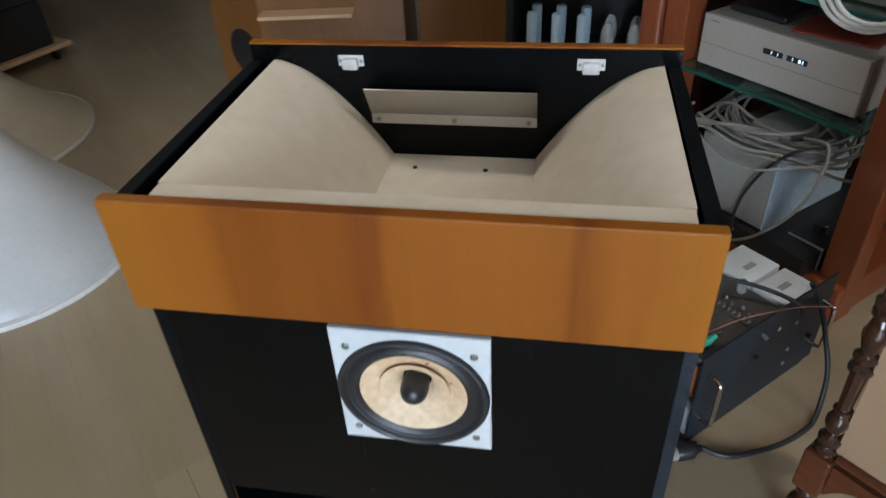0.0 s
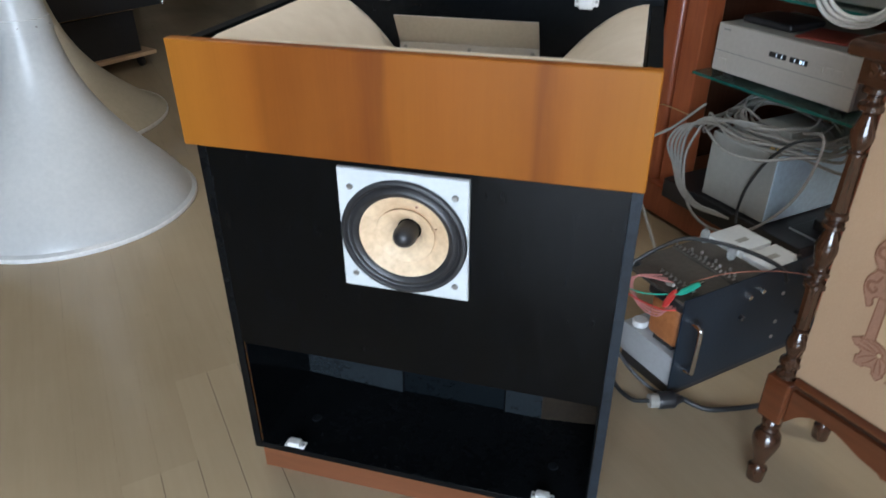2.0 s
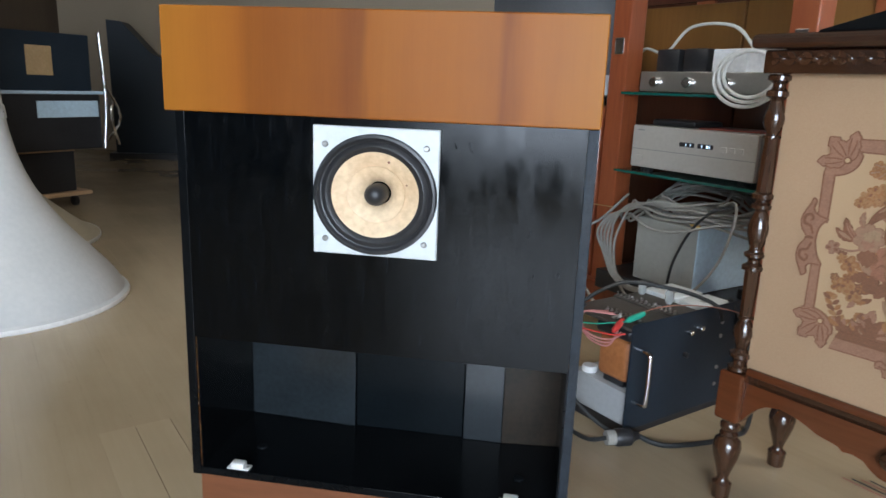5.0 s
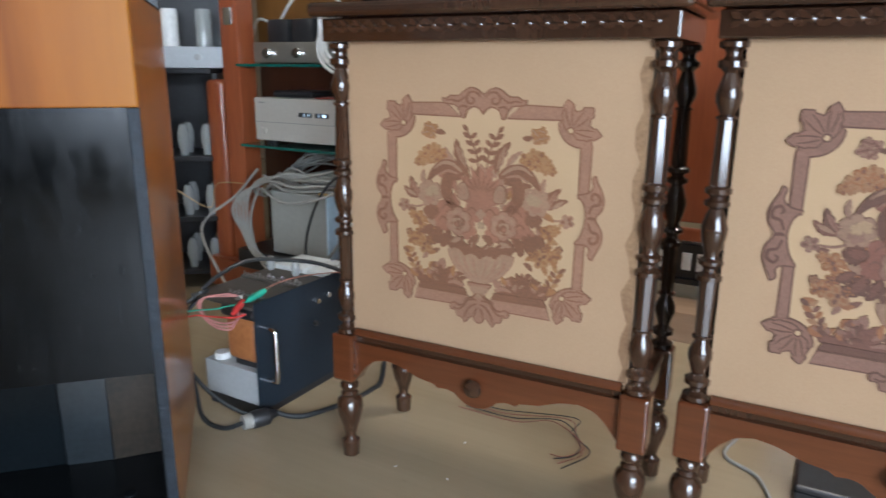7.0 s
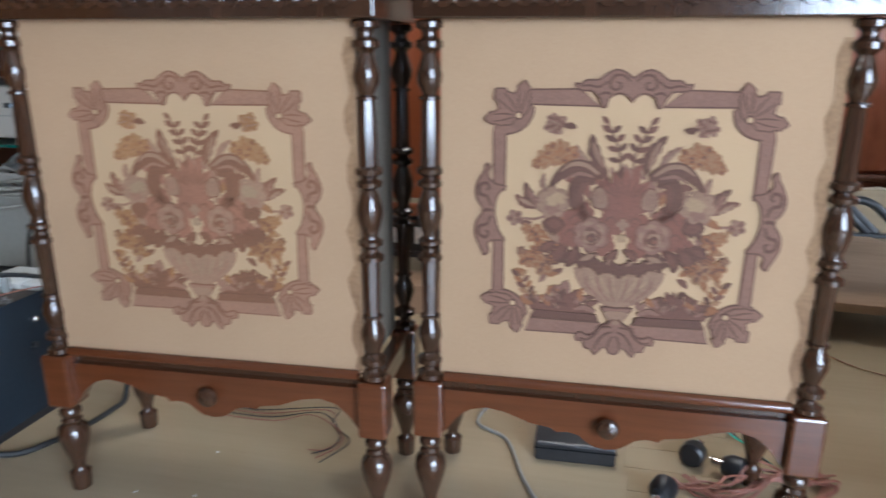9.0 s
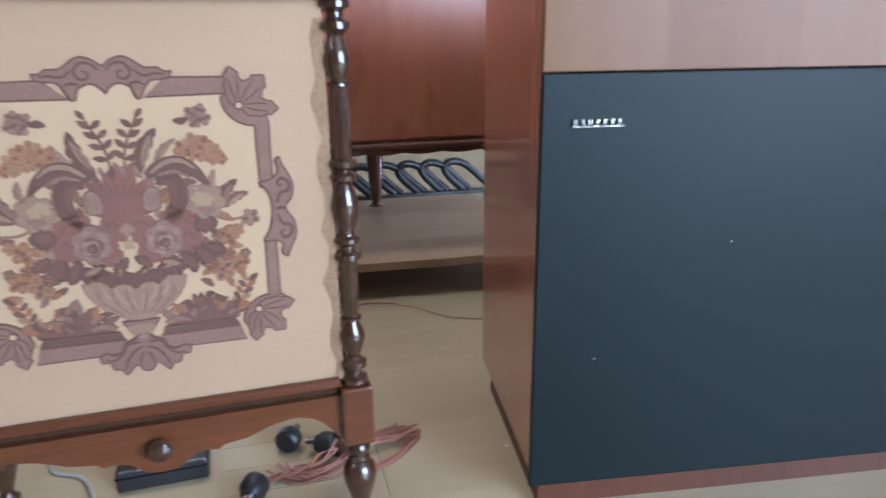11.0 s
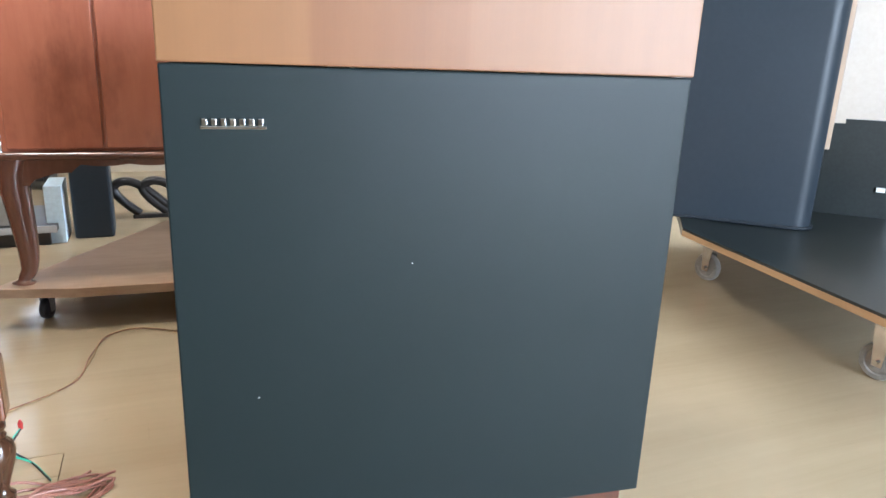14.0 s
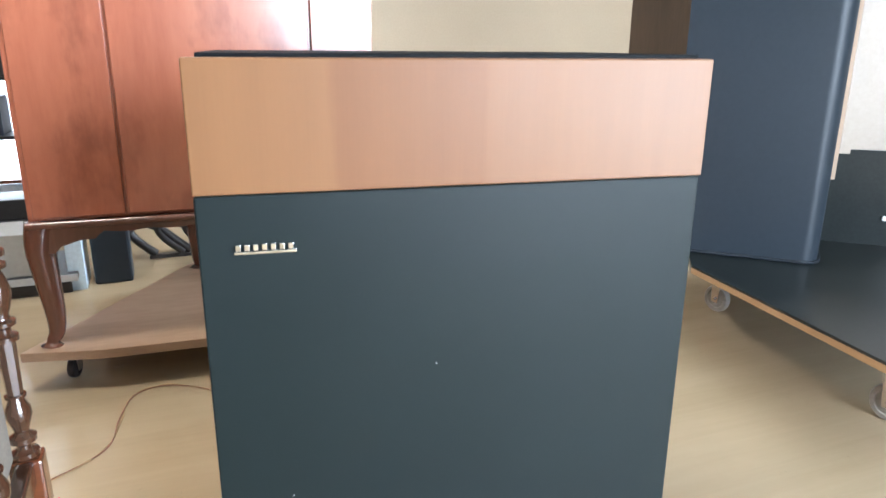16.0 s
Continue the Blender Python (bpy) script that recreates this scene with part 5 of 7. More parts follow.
part("brace", bm_tube([(-0.10, 0.03, 0.02), (-0.03, 0.06, 0.20), (-0.08, 0.03, 0.32)], 0.009, 8, 3), CHROME, st, "", True)
part("shelf", bm_box(-0.02, 0.76, -0.39, 0.02, 0.3405, 0.3595, 0.003), BLUEBOX, st)

# dark covered loudspeaker far off
far_sp = thing("dark_loudspeaker", "dark covered loudspeaker with a sloping top", "loudspeaker", pose(-3.85, 5.42, 0, 0, 0, 20))
part("body", bm_prism([(-0.30, 0.06), (0.36, 0.06), (0.32, 0.95), (0.08, 1.06), (-0.18, 1.35), (-0.32, 1.36)], 0, 0.35, None, FACE @ pose(0, 0, -0.35)), BLACKCAB, far_sp)
part("foot", bm_box(-0.36, 0.42, -0.06, 0.38, 0.0, 0.059, 0.004), BLACKPL, far_sp)

# large brown cabinet with a round port
bx = thing("brown_cabinet", "large brown veneered cabinet with a round port", "cabinet", pose(-1.06, 2.02, 0, 0, 0, 8))
part("body", bm_box(0, 0.60, 0, 0.6, 0, 0.82, 0.004), BROWNBOX, bx)
part("front_board", bm_box(-0.34, 0.0, 0.0, 0.018, 0, 0.82, 0.003), BROWNBOX, bx, "brown front board", False, pose(0, 0, 0, 0, 0, -38))
part("port", bm_lathe([(0.10, 0), (0.10, 0.004), (0.092, 0.006), (0.0, 0.006)], 40), BLACKPL, bx, "dark round port", True, pose(0, 0, 0, 0, 0, -38) @ Matrix.Translation((-0.14, 0, 0.36)) @ FACE)
part("shelf_strip", bm_box(0.02, 0.40, -0.09, -0.001, 0.545, 0.560, 0.002), PLYEDGE, bx, "pale wooden ledge")
single("brown_box", bm_box(0, 0.44, 0, 0.5, 0, 0.85, 0.004), BROWNBOX, "brown veneered box beside a taller cabinet", "box", pose(-0.40, 2.10, 0, 0, 0, 2))

# ---- equipment rack ----
RK = pose(0.752, 1.282, 0, 0, 0, -48) @ Matrix.Diagonal((1.16, 1.12, 1.0, 1.0))
rack = thing("equipment_rack", "red-stained wooden rack with glass shelves", "rack", RK)
for x in (-0.295, 0.295):
    for y in (0.02, 0.42):
        part("column", bm_box(x - 0.036, x + 0.036, y - 0.036, y + 0.036, 0.0, 1.25, 0.004), REDWOOD, rack, "red-stained square column")
part("short_column", bm_box(-0.42, -0.345, -0.02, 0.06, 0.10, 0.80, 0.02, None, None, 4), REDWOOD, rack, "short rounded red column", True)
part("base", bm_box(-0.43, 0.33, -0.045, 0.46, 0.02, 0.135, 0.004), REDWOOD, rack, "dark red base board")
part("back_board", bm_box(-0.25, 0.25, 0.44, 0.46, 0.14, 0.8, 0.002), REDWOOD, rack)
part("glass_top", bm_box(-0.40, 0.42, -0.06, 0.46, 1.251, 1.262, 0.001), GLASSM, rack, "thick glass top")
for x in (-0.295, 0.295):
    part("bracket", bm_box(x - 0.018, x + 0.018, -0.02, 0.0, 0.985, 1.045, 0.003), CHROME, rack, "silver shelf bracket")
for z in (0.578, 0.855):
    sh = part("glass_shelf", bm_box(-0.255, 0.255, -0.03, 0.42, z - 0.009, z, 0.001), GLASSM, rack, "green-edged glass shelf")
    part("shelf_edge", bm_box(-0.255, 0.255, -0.0345, -0.0305, z - 0.0088, z - 0.0002), GLASSEDGE, sh, "green glass edge")

# disc player
cd = thing("disc_player", "champagne-coloured disc player on a glass shelf", "disc player", RK @ pose(0.0, -0.005, 0.5785) @ Matrix.Diagonal((1, 1, 1.25, 1)))
part("case", bm_box(-0.215, 0.215, 0.014, 0.30, 0.012, 0.130, 0.003), GREYBOX, cd)
part("front", bm_box(-0.215, 0.215, 0.0, 0.0138, 0.012, 0.130, 0.003), SILVER, cd, "champagne metal front")
part("groove", bm_box(-0.213, 0.213, -0.0006, 0.001, 0.0625, 0.0645), GREYBOX, cd)
for x0 in (-0.035, 0.028):
    w_ = part("window", bm_box(x0, x0 + 0.052, -0.001, 0.001, 0.082, 0.094), BLACKPL, cd, "black display window")
    for k, dx in enumerate((0.014, 0.030, 0.040) if x0 > 0 else (0.022, 0.038)):
        part("digit", bm_box(x0 + dx, x0 + dx + (0.0022 if k != 1 or x0 < 0 else 0.006), -0.0016, -0.0011, 0.0845, 0.0915), DISPLAY, w_, "lit digit")
part("button", bm_box(-0.195, -0.168, -0.002, 0.001, 0.030, 0.046, 0.001), SILVER, cd)
for k in range(3):
    part("button", bm_box(0.105 + 0.026 * k, 0.124 + 0.026 * k, -0.002, 0.001, 0.078, 0.092, 0.001), SILVER, cd)
part("lettering", bm_box(-0.195, -0.170, -0.0008, 0.001, 0.115, 0.119), GREYBOX, cd, "dark lettering bar")
for x in (-0.17, 0.17):
    for y in (0.03, 0.26):
        part("foot", bm_lathe([(0.018, 0), (0.02, 0.012)], 18), BLACKPL, cd, "", True, pose(x, y, 0))

single("record_sleeve", bm_box(0, 0.19, 0, 0.14, 0, 0.004, 0.001), CARD, "red printed sleeve on the disc player", "sleeve", RK @ pose(0.0, 0.03, 0.7415, 0, 0, 12))
single("black_pouch", bm_box(-0.19, -0.03, 0.05, 0.19, 0, 0.022, 0.009, None, None, 3), BLACKPL, "soft black pouch on the disc player", "pouch", RK @ pose(0.0, 0.0, 0.7415, 0, 0, 0))

# tube preamplifier on the upper shelf
pre = thing("valve_amplifier", "small silver valve amplifier with black transformers", "amplifier", RK @ pose(-0.08, 0.02, 0.8555))
part("chassis", bm_box(-0.15, 0.30, 0, 0.22, 0.004, 0.072, 0.003), BRUSHED, pre)
for x in (-0.09, 0.03, 0.16):
    part("dial", bm_lathe([(0.017, 0), (0.017, 0.010), (0.014, 0.013), (0, 0.013)], 24), CHROME, pre, "", True, Matrix.Translation((x, 0, 0.036)) @ FACE)
for x in (-0.12, -0.02):
    part("transformer", bm_box(x, x + 0.085, 0.03, 0.13, 0.0725, 0.150, 0.008), BLACKPL, pre, "glossy black transformer", True)
part("can", bm_box(0.09, 0.20, 0.02, 0.14, 0.0725, 0.145, 0.004), WHITEP, pre, "white metal can")

# power supply box below
part("inner_shelf", bm_box(-0.245, 0.245, -0.085, 0.43, 0.1352, 0.2050, 0.003), BLACKPL, rack, "dark inner shelf")
psu = thing("power_supply", "grey steel power supply box with a pale blue side", "power supply", RK @ pose(0.045, -0.065, 0.2055))
part("case", bm_box(-0.155, 0.063, 0, 0.34, 0.004, 0.226, 0.004), GREYBOX, psu)
part("side", bm_box(0.0635, 0.0680, 0, 0.34, 0.004, 0.226, 0.001), BLUEBOX, psu, "pale blue side plate")
part("transformer", bm_box(-0.06, 0.05, 0.05, 0.17, 0.2265, 0.285, 0.004), GREYBOX, psu)
for x in (0.025, 0.045):
    part("socket", bm_lathe([(0.006, 0), (0.006, 0.014), (0.004, 0.016), (0, 0.016)], 12), GOLD, psu, "gold socket", True, pose(x, 0.022, 0.2262))

# wooden cupboard behind the rack
cb = thing("brown_cupboard", "dark red-brown panelled cupboard behind the rack", "cupboard", pose(0.62, 2.05, 0, 0, 0, -46))
part("carcass", bm_box(0, 1.5, 0.02, 0.45, 0, 1.75, 0.004), MAHOGD, cb)
for k in range(3):
    part("door", bm_box(0.01 + 0.495 * k, 0.495 + 0.495 * k, 0.0, 0.019, 0.06, 0.86, 0.004), MAHOGD, cb, "plain cupboard door")
    part("drawer", bm_box(0.01 + 0.495 * k, 0.495 + 0.495 * k, 0.0, 0.019, 0.87, 1.20, 0.004), BROWNBOX, cb, "brown drawer front")
    part("drawer", bm_box(0.01 + 0.495 * k, 0.495 + 0.495 * k, 0.0, 0.019, 1.21, 1.74, 0.004), MAHOGD, cb)

# red cabinet and gear behind the turned cabinets
rc = thing("red_cabinet", "red-stained cabinet over an open gear shelf", "cabinet", pose(1.86, 0.86, 0, 0, 0, -46))
part("body", bm_box(-0.35, 0.42, 0, 0.35, 0.36, 1.3, 0.004), REDWOOD, rc)
part("rail", bm_box(-0.35, 0.42, -0.02, -0.0005, 0.30, 0.345, 0.008), REDWOOD, rc, "rounded front rail")
for x in (-0.34, 0.36):
    part("leg", bm_box(x, x + 0.05, 0.02, 0.33, 0, 0.3595, 0.003), REDWOOD, rc)
part("shelf", bm_box(-0.289, 0.359, 0.02, 0.33, 0.14, 0.16, 0.002), BLACKPL, rc)
sg = thing("shelf_unit", "black unit with a row of white keys", "unit", pose(1.86, 0.86, 0.1602, 0, 0, -46))
part("case", bm_box(-0.27, 0.34, 0.03, 0.28, 0, 0.12, 0.004), BLACKPL, sg)
for k in range(12):
    part("key", bm_box(-0.25 + 0.048 * k, -0.22 + 0.048 * k, 0.022, 0.0298, 0.03, 0.09, 0.002), WHITEP, sg)
single("tan_carton", bm_box(-0.22, 0.26, -0.16, 0.0, 0, 0.10, 0.003), PLY, "tan cardboard carton on the floor", "carton", pose(1.86, 0.86, 0, 0, 0, -46))

# ---- open valve amplifier on the floor ----
AM = pose(0.528, 0.487, 0, 0, 0, 43.3)
amp = thing("rack_amplifier", "open rack amplifier with blue-black panel and chrome handles", "amplifier", AM)
part("panel", bm_box(0, 0.50, 0, 0.005, 0.022, 0.305, 0.001), AMPBLUE, amp, "blue-black steel front panel")
for x in (0.028, 0.455):
    part("handle", bm_tube([(x, 0, 0.098), (x, -0.030, 0.100), (x, -0.036, 0.116), (x, -0.036, 0.218), (x, -0.030, 0.235), (x, 0, 0.238)], 0.006, 10, 4), CHROME, amp, "bent chrome handle", True)
for z in (0.075, 0.125, 0.215, 0.255):
    part("screw", bm_lathe([(0.006, 0), (0.005, 0.003), (0, 0.0035)], 10), SCREW, amp, "", True, Matrix.Translation((0.36, 0, z)) @ FACE)
part("chassis", bm_box(0.012, 0.48, 0.0055, 0.20, 0.03, 0.118, 0.002), ALU, amp, "dull aluminium chassis")
part("base", bm_box(0.012, 0.48, 0.006, 0.19, 0.0, 0.0295, 0.002), BLACKPL, amp)
part("coil", bm_box(0.018, 0.115, 0.022, 0.125, 0.135, 0.250, 0.016, None, None, 3), COPPER, amp, "orange transformer coil", True)
part("winding_end", bm_box(0.010, 0.122, 0.016, 0.132, 0.2505, 0.2815, 0.010, None, None, 3), BLACKPL, amp, "black winding end", True)
part("coil_core", bm_box(0.030, 0.103, 0.040, 0.108, 0.1185, 0.2502, 0.003), BLACKPL, amp, "black iron core")
part("top_plate", bm_box(0.005, 0.288, 0.0055, 0.225, 0.283, 0.291, 0.001), TERMPLATE, amp, "dark terminal plate")
for x in (0.15, 0.28):
    part("stay", bm_box(x - 0.012, x, 0.185, 0.195, 0.1185, 0.2828, 0.001), ALU, amp)
for y0, y1 in ((0.0085, 0.097), (0.108, 0.222)):
    tr = part("transformer", bm_box(0.295, 0.42, y0, y1, 0.1185, 0.300, 0.004), PLATE, amp, "pale grey transformer", True)
    part("label_bar", bm_box(0.335, 0.375, y0 + 0.035, y0 + 0.052, 0.3001, 0.3005), GREYBOX, tr, "grey printed label")
for x0, y0, y1, n in ((0.180, 0.022, 0.215, 15), (0.053, 0.028, 0.135, 8)):
    st = part("terminal_strip", bm_box(x0 - 0.010, x0 + 0.010, y0 - 0.006, y1 + 0.006, 0.2912, 0.298, 0.001), TERMPLATE, amp, "dark terminal strip")
    for k in range(n):
        yy = y0 + (y1 - y0) * k / (n - 1)
        lug = bm_box(-0.005, 0.005, -0.0020, 0.0020, 0.0, 0.0028, 0.0005)
        bm_box(-0.0014, 0.0014, -0.0014, 0.0014, 0.0028, 0.007 + 0.002 * (k % 3), 0.0004, lug)
        part("lug", lug, SCREW, st, "tinned solder lug", False, pose(x0, yy, 0.2982))
for k in range(7):
    part("terminal", bm_lathe([(0.0042, 0), (0.0042, 0.006), (0.003, 0.008), (0, 0.008)], 10), SCREW, amp, "", True, pose(0.205 + 0.011 * (k % 2), 0.04 + 0.024 * k, 0.2912))
for x, z in ((0.22, 0.25), (0.265, 0.255), (0.21, 0.19), (0.44, 0.13)):
    part("panel_knob", bm_lathe([(0.007, 0), (0.007, 0.010), (0.005, 0.012), (0, 0.012)], 14), CHROME if z > 0.245 else BLACKPL, amp, "small panel knob", True, Matrix.Translation((x, 0, z)) @ FACE)

# ---- corner cabinet on a plywood dolly ----
CC = pose(2.468, 0.232, 0, 0, 0, -48)
dol = thing("plywood_dolly", "triangular plywood dolly with casters", "dolly", CC)
poly = [(-0.10, -0.03), (0.12, -0.075), (0.55, -0.09), (0.98, -0.075), (1.20, -0.03), (0.80, 0.78), (0.40, 0.78)]
part("board", bm_prism(poly, 0.100, 0.128, None, None, 0.002), PLY, dol, "bare plywood board")
for x, y in ((0.02, 0.05), (1.08, 0.05), (0.55, 0.68)):
    cs = part("caster", bm_lathe([(0.006, -0.008), (0.020, -0.007), (0.022, -0.010), (0.031, -0.009), (0.033, -0.004), (0.033, 0.004), (0.031, 0.009), (0.022, 0.010), (0.020, 0.007), (0.006, 0.008)], 24, None, pose(0, 0, 0, 90, 0, 70 + 40 * y)), BLACKPL, dol, "black caster wheel", True, pose(x, y, 0.033))
    fk = bmesh.new()
    for q in (-0.0150, 0.0125):
        bm_prism([(-0.009, -0.009), (0.009, -0.009), (0.018, 0.045), (-0.018, 0.045)], 0, 0.0025, fk, Matrix.Translation((0, q, 0)) @ FACE)
    bm_box(-0.022, 0.022, -0.020, 0.020, 0.0455, 0.0500, 0.001, fk)
    bm_lathe([(0.016, 0.0500), (0.020, 0.056), (0.016, 0.0665)], 16, fk)
    part("fork", fk, SCREW, cs, "steel fork", False, pose(0, 0, 0, 0, 0, 70 + 40 * y))
cc = thing("corner_cabinet", "figured mahogany corner cabinet on cabriole legs", "cabinet", CC @ pose(0, 0, 0.1285))
plan = [(-0.03, 0.0), (0.965, 0.0), (0.965, 0.12), (0.65, 0.70), (0.25, 0.70), (-0.03, 0.12)]
part("body", bm_prism(plan, 0.375, 1.35, None, None, 0.003), MAHOG, cc)
for x0, x1 in ((-0.015, 0.222), (0.230, 0.768), (0.776, 0.95)):
    part("front_panel", bm_box(x0, x1, -0.014, -0.001, 0.385, 1.34, 0.003), MAHOG, cc, "figured mahogany front panel")
low = [(-0.035, 0.285), (0.028, 0.285), (0.045, 0.303), (0.095, 0.318), (0.135, 0.320), (0.148, 0.333)]
low += [(0.16 + 0.0155 * k, 0.342 - 0.006 * abs(math.sin(math.pi * k / 8))) for k in range(40)]
low += [(0.787, 0.333), (0.80, 0.320), (0.84, 0.318), (0.89, 0.303), (0.907, 0.285), (0.97, 0.285)]
part("apron", bm_prism(low + [(0.97, 0.374), (-0.035, 0.374)], -0.02, 0.018, None, FACE), MAHOGD, cc, "shaped mahogany apron")
part("apron_bead", bm_tube([(-0.035, -0.020, 0.368), (0.3, -0.021, 0.366), (0.65, -0.021, 0.366), (0.97, -0.020, 0.368)], 0.011, 12, 4), MAHOGD, cc, "rounded apron bead", True)
for x, y, dx, dy in ((0.0, 0.02, -1, -0.6), (0.935, 0.02, 1, -0.6), (0.40, 0.65, 0, 1)):
    def rad(t):
        return 0.034 * (1 - t) ** 1.2 + 0.013 + (0.019 * max(0, (t - 0.88) / 0.12))
    part("leg", bm_tube([(x, y, 0.365), (x + 0.013 * dx, y + 0.013 * dy, 0.30), (x + 0.008 * dx, y + 0.008 * dy, 0.20), (x + 0.002 * dx, y + 0.002 * dy, 0.10), (x + 0.005 * dx, y + 0.005 * dy, 0.04), (x + 0.018 * dx, y + 0.018 * dy, 0.014), (x + 0.020 * dx, y + 0.020 * dy, 0.0)], 0.03, 14, 6, radii=rad), MAHOGD, cc, "curved cabriole leg", True)

# ---- tall black horn cabinet on a black dolly ----
RD = pose(3.60, -1.46, 0, 0, 0, 0)
d2 = thing("black_dolly", "black-painted plywood dolly on grey casters", "dolly", RD)
poly = [(0.0, 0.0), (0.75, 0.10), (1.6, -0.8), (1.3, -1.75), (-0.95, -0.72)]
part("board", bm_prism(poly, 0.232, 0.2598, None, None, 0.002), DOLLYBLACK, d2, "scuffed black board")
part("board_edge", bm_box(0, 1.193, -0.004, 0.0, 0.233, 0.252), PLYEDGE, d2, "bare plywood edge", False, pose(0, 0, 0, 0, 0, 180 + 37.1) @ pose(0, 0.0035, 0))
for x, y in ((0.295, -0.10), (-0.40, -0.56)):
    cs = part("caster", bm_lathe([(0.008, -0.013), (0.034, -0.010), (0.037, -0.014), (0.049, -0.013), (0.052, -0.007), (0.053, 0), (0.052, 0.007), (0.049, 0.013), (0.037, 0.014), (0.034, 0.010), (0.008, 0.013)], 28, None, pose(0, 0, 0, 90, 0, 54)), GREYCABLE, d2, "grey rubber caster wheel", True, pose(x, y, 0.053))
    fk = bmesh.new()
    for q in (-0.0205, 0.0175):
        bm_prism([(-0.013, -0.014), (0.013, -0.014), (0.024, 0.10), (-0.024, 0.10)], 0, 0.003, fk, Matrix.Translation((0, q, 0)) @ FACE)
    bm_box(-0.026, 0.026, -0.0235, 0.0175, 0.0995, 0.104, 0.001, fk)
    bm_lathe([(0.006, -0.026), (0.006, 0.026)], 10, fk, pose(0, 0, 0, 90, 0, 0))
    part("fork", fk, CHROME, cs, "zinc fork", False, pose(0, 0, 0, 0, 0, 54))
    part("swivel", bm_lathe([(0.022, 0.1045), (0.026, 0.118), (0.022, 0.134)], 18), SCREW, cs, "", True)
    part("top_plate", bm_box(-0.04, 0.04, -0.035, 0.035, 0.1345, 0.178, 0.002), SCREW, cs)
tc = thing("tall_horn_cabinet", "tall matt black horn cabinet with a wooden strip", "loudspeaker", pose(-0.085, 0.14, 0.2602))
plan = [(3.86, -1.50), (3.86, -1.95)] + [(3.92 - 0.06 * math.cos(a), -1.95 - 0.06 * math.sin(a)) for a in np.linspace(0.2, math.pi / 2, 6)] + [(4.224, -2.01), (4.224, -1.50)]
part("body", bm_prism(plan, 0.0, 2.0), BLACKCAB, tc, "matt black side", True)
part("base_bead", bm_tube([(3.855, -1.52, 0.006), (3.855, -1.75, 0.006), (3.856, -1.95, 0.006), (3.88, -2.0, 0.006), (3.95, -2.017, 0.006), (4.10, -2.017, 0.006), (4.22, -2.017, 0.006)], 0.006, 8, 5), EDGEB, tc, "worn grey base bead", True)
part("rear_board", bm_box(4.2505, 4.259, -2.07, -1.70, 0.0, 1.96), BLACKCAB, tc, "black rear board")
part("strip", bm_box(4.225, 4.2485, -2.064, -2.012, 0.245, 1.95, 0.002), TANPANEL, tc, "upright wooden strip")
own = bmesh.new()
cols = []
for k in range(15):
    a = k / 14
    x, y = 4.232 + 0.09 * math.sin(a * math.pi * 0.8), -2.0655 - 1.05 * a
    zb = 0.345
    cols.append((own.verts.new((x, y, zb)), own.verts.new((x, y, 1.95))))
for a, c in zip(cols, cols[1:]):
    own.faces.new((a[0], c[0], c[1], a[1]))
ext = bmesh.ops.extrude_face_region(own, geom=own.faces[:])
bmesh.ops.translate(own, verts=[q for q in ext["geom"] if isinstance(q, bmesh.types.BMVert)], vec=(0.02, 0, 0))
bmesh.ops.recalc_face_normals(own, faces=own.faces[:])
part("horn_sheet", own, SHEET, tc, "pale curved horn sheet", True)
part("lower_front", bm_prism([(4.24, -2.05), (4.24, -2.30), (4.27, -2.60), (4.35, -3.10), (4.42, -3.10), (4.35, -2.60), (4.29, -2.05)], 0.0, 0.362), DOLLYBLACK, tc, "black curved lower front")
part("terminal", bm_box(4.228, 4.2395, -2.275, -2.245, 0.10, 0.118, 0.002), WHITEP, tc, "small white terminal")

# ---- cables and clutter round the rack ----
rnd = random.Random(7)


def rk(x, y, z):
    return RK @ Vector((x, y, z))


def wire(name, pts, r, mat, label, n=8, segs=8):
    return single(name, bm_tube(pts, r, segs, n), mat, label, "cable", smooth=True)


# coil of grey cable over the power supply
coil = thing("cable_coil", "tangled coil of grey cable draped over the power supply", "cable coil", Matrix.Identity(4))
for k in range(13):
    cx_, cy_ = 0.01 + rnd.uniform(-0.04, 0.05), 0.06 + rnd.uniform(-0.05, 0.05)
    rx_, ry_ = 0.175 + rnd.uniform(-0.05, 0.035), 0.125 + rnd.uniform(-0.04, 0.03)
    z_, tip, side_ = 0.482 + 0.003 * k, rnd.uniform(0.12, 0.42), rnd.uniform(-0.16, 0.16)
    ring = []
    for i in range(13):
        a = 2 * math.pi * i / 12 + 0.4 * k
        dx, dy = rx_ * (1 + 0.12 * math.sin(2 * a + k)) * math.cos(a), ry_ * math.sin(a)
        over = max(0, abs(cx_ + dx) - 0.12) * (1.3 if dx < 0 else 0.4) + 0.6 * max(0, -0.075 - cy_ - dy)
        ring.append(rk(cx_ + dx, cy_ + dy, min(0.556, max(0.438 - 2 * over, z_ - over + tip * dy + side_ * dx)) + rnd.uniform(-0.007, 0.007)))
    part("turn", bm_tube(ring, 0.0046, 8, 4), GREYCABLE, coil, "", True)
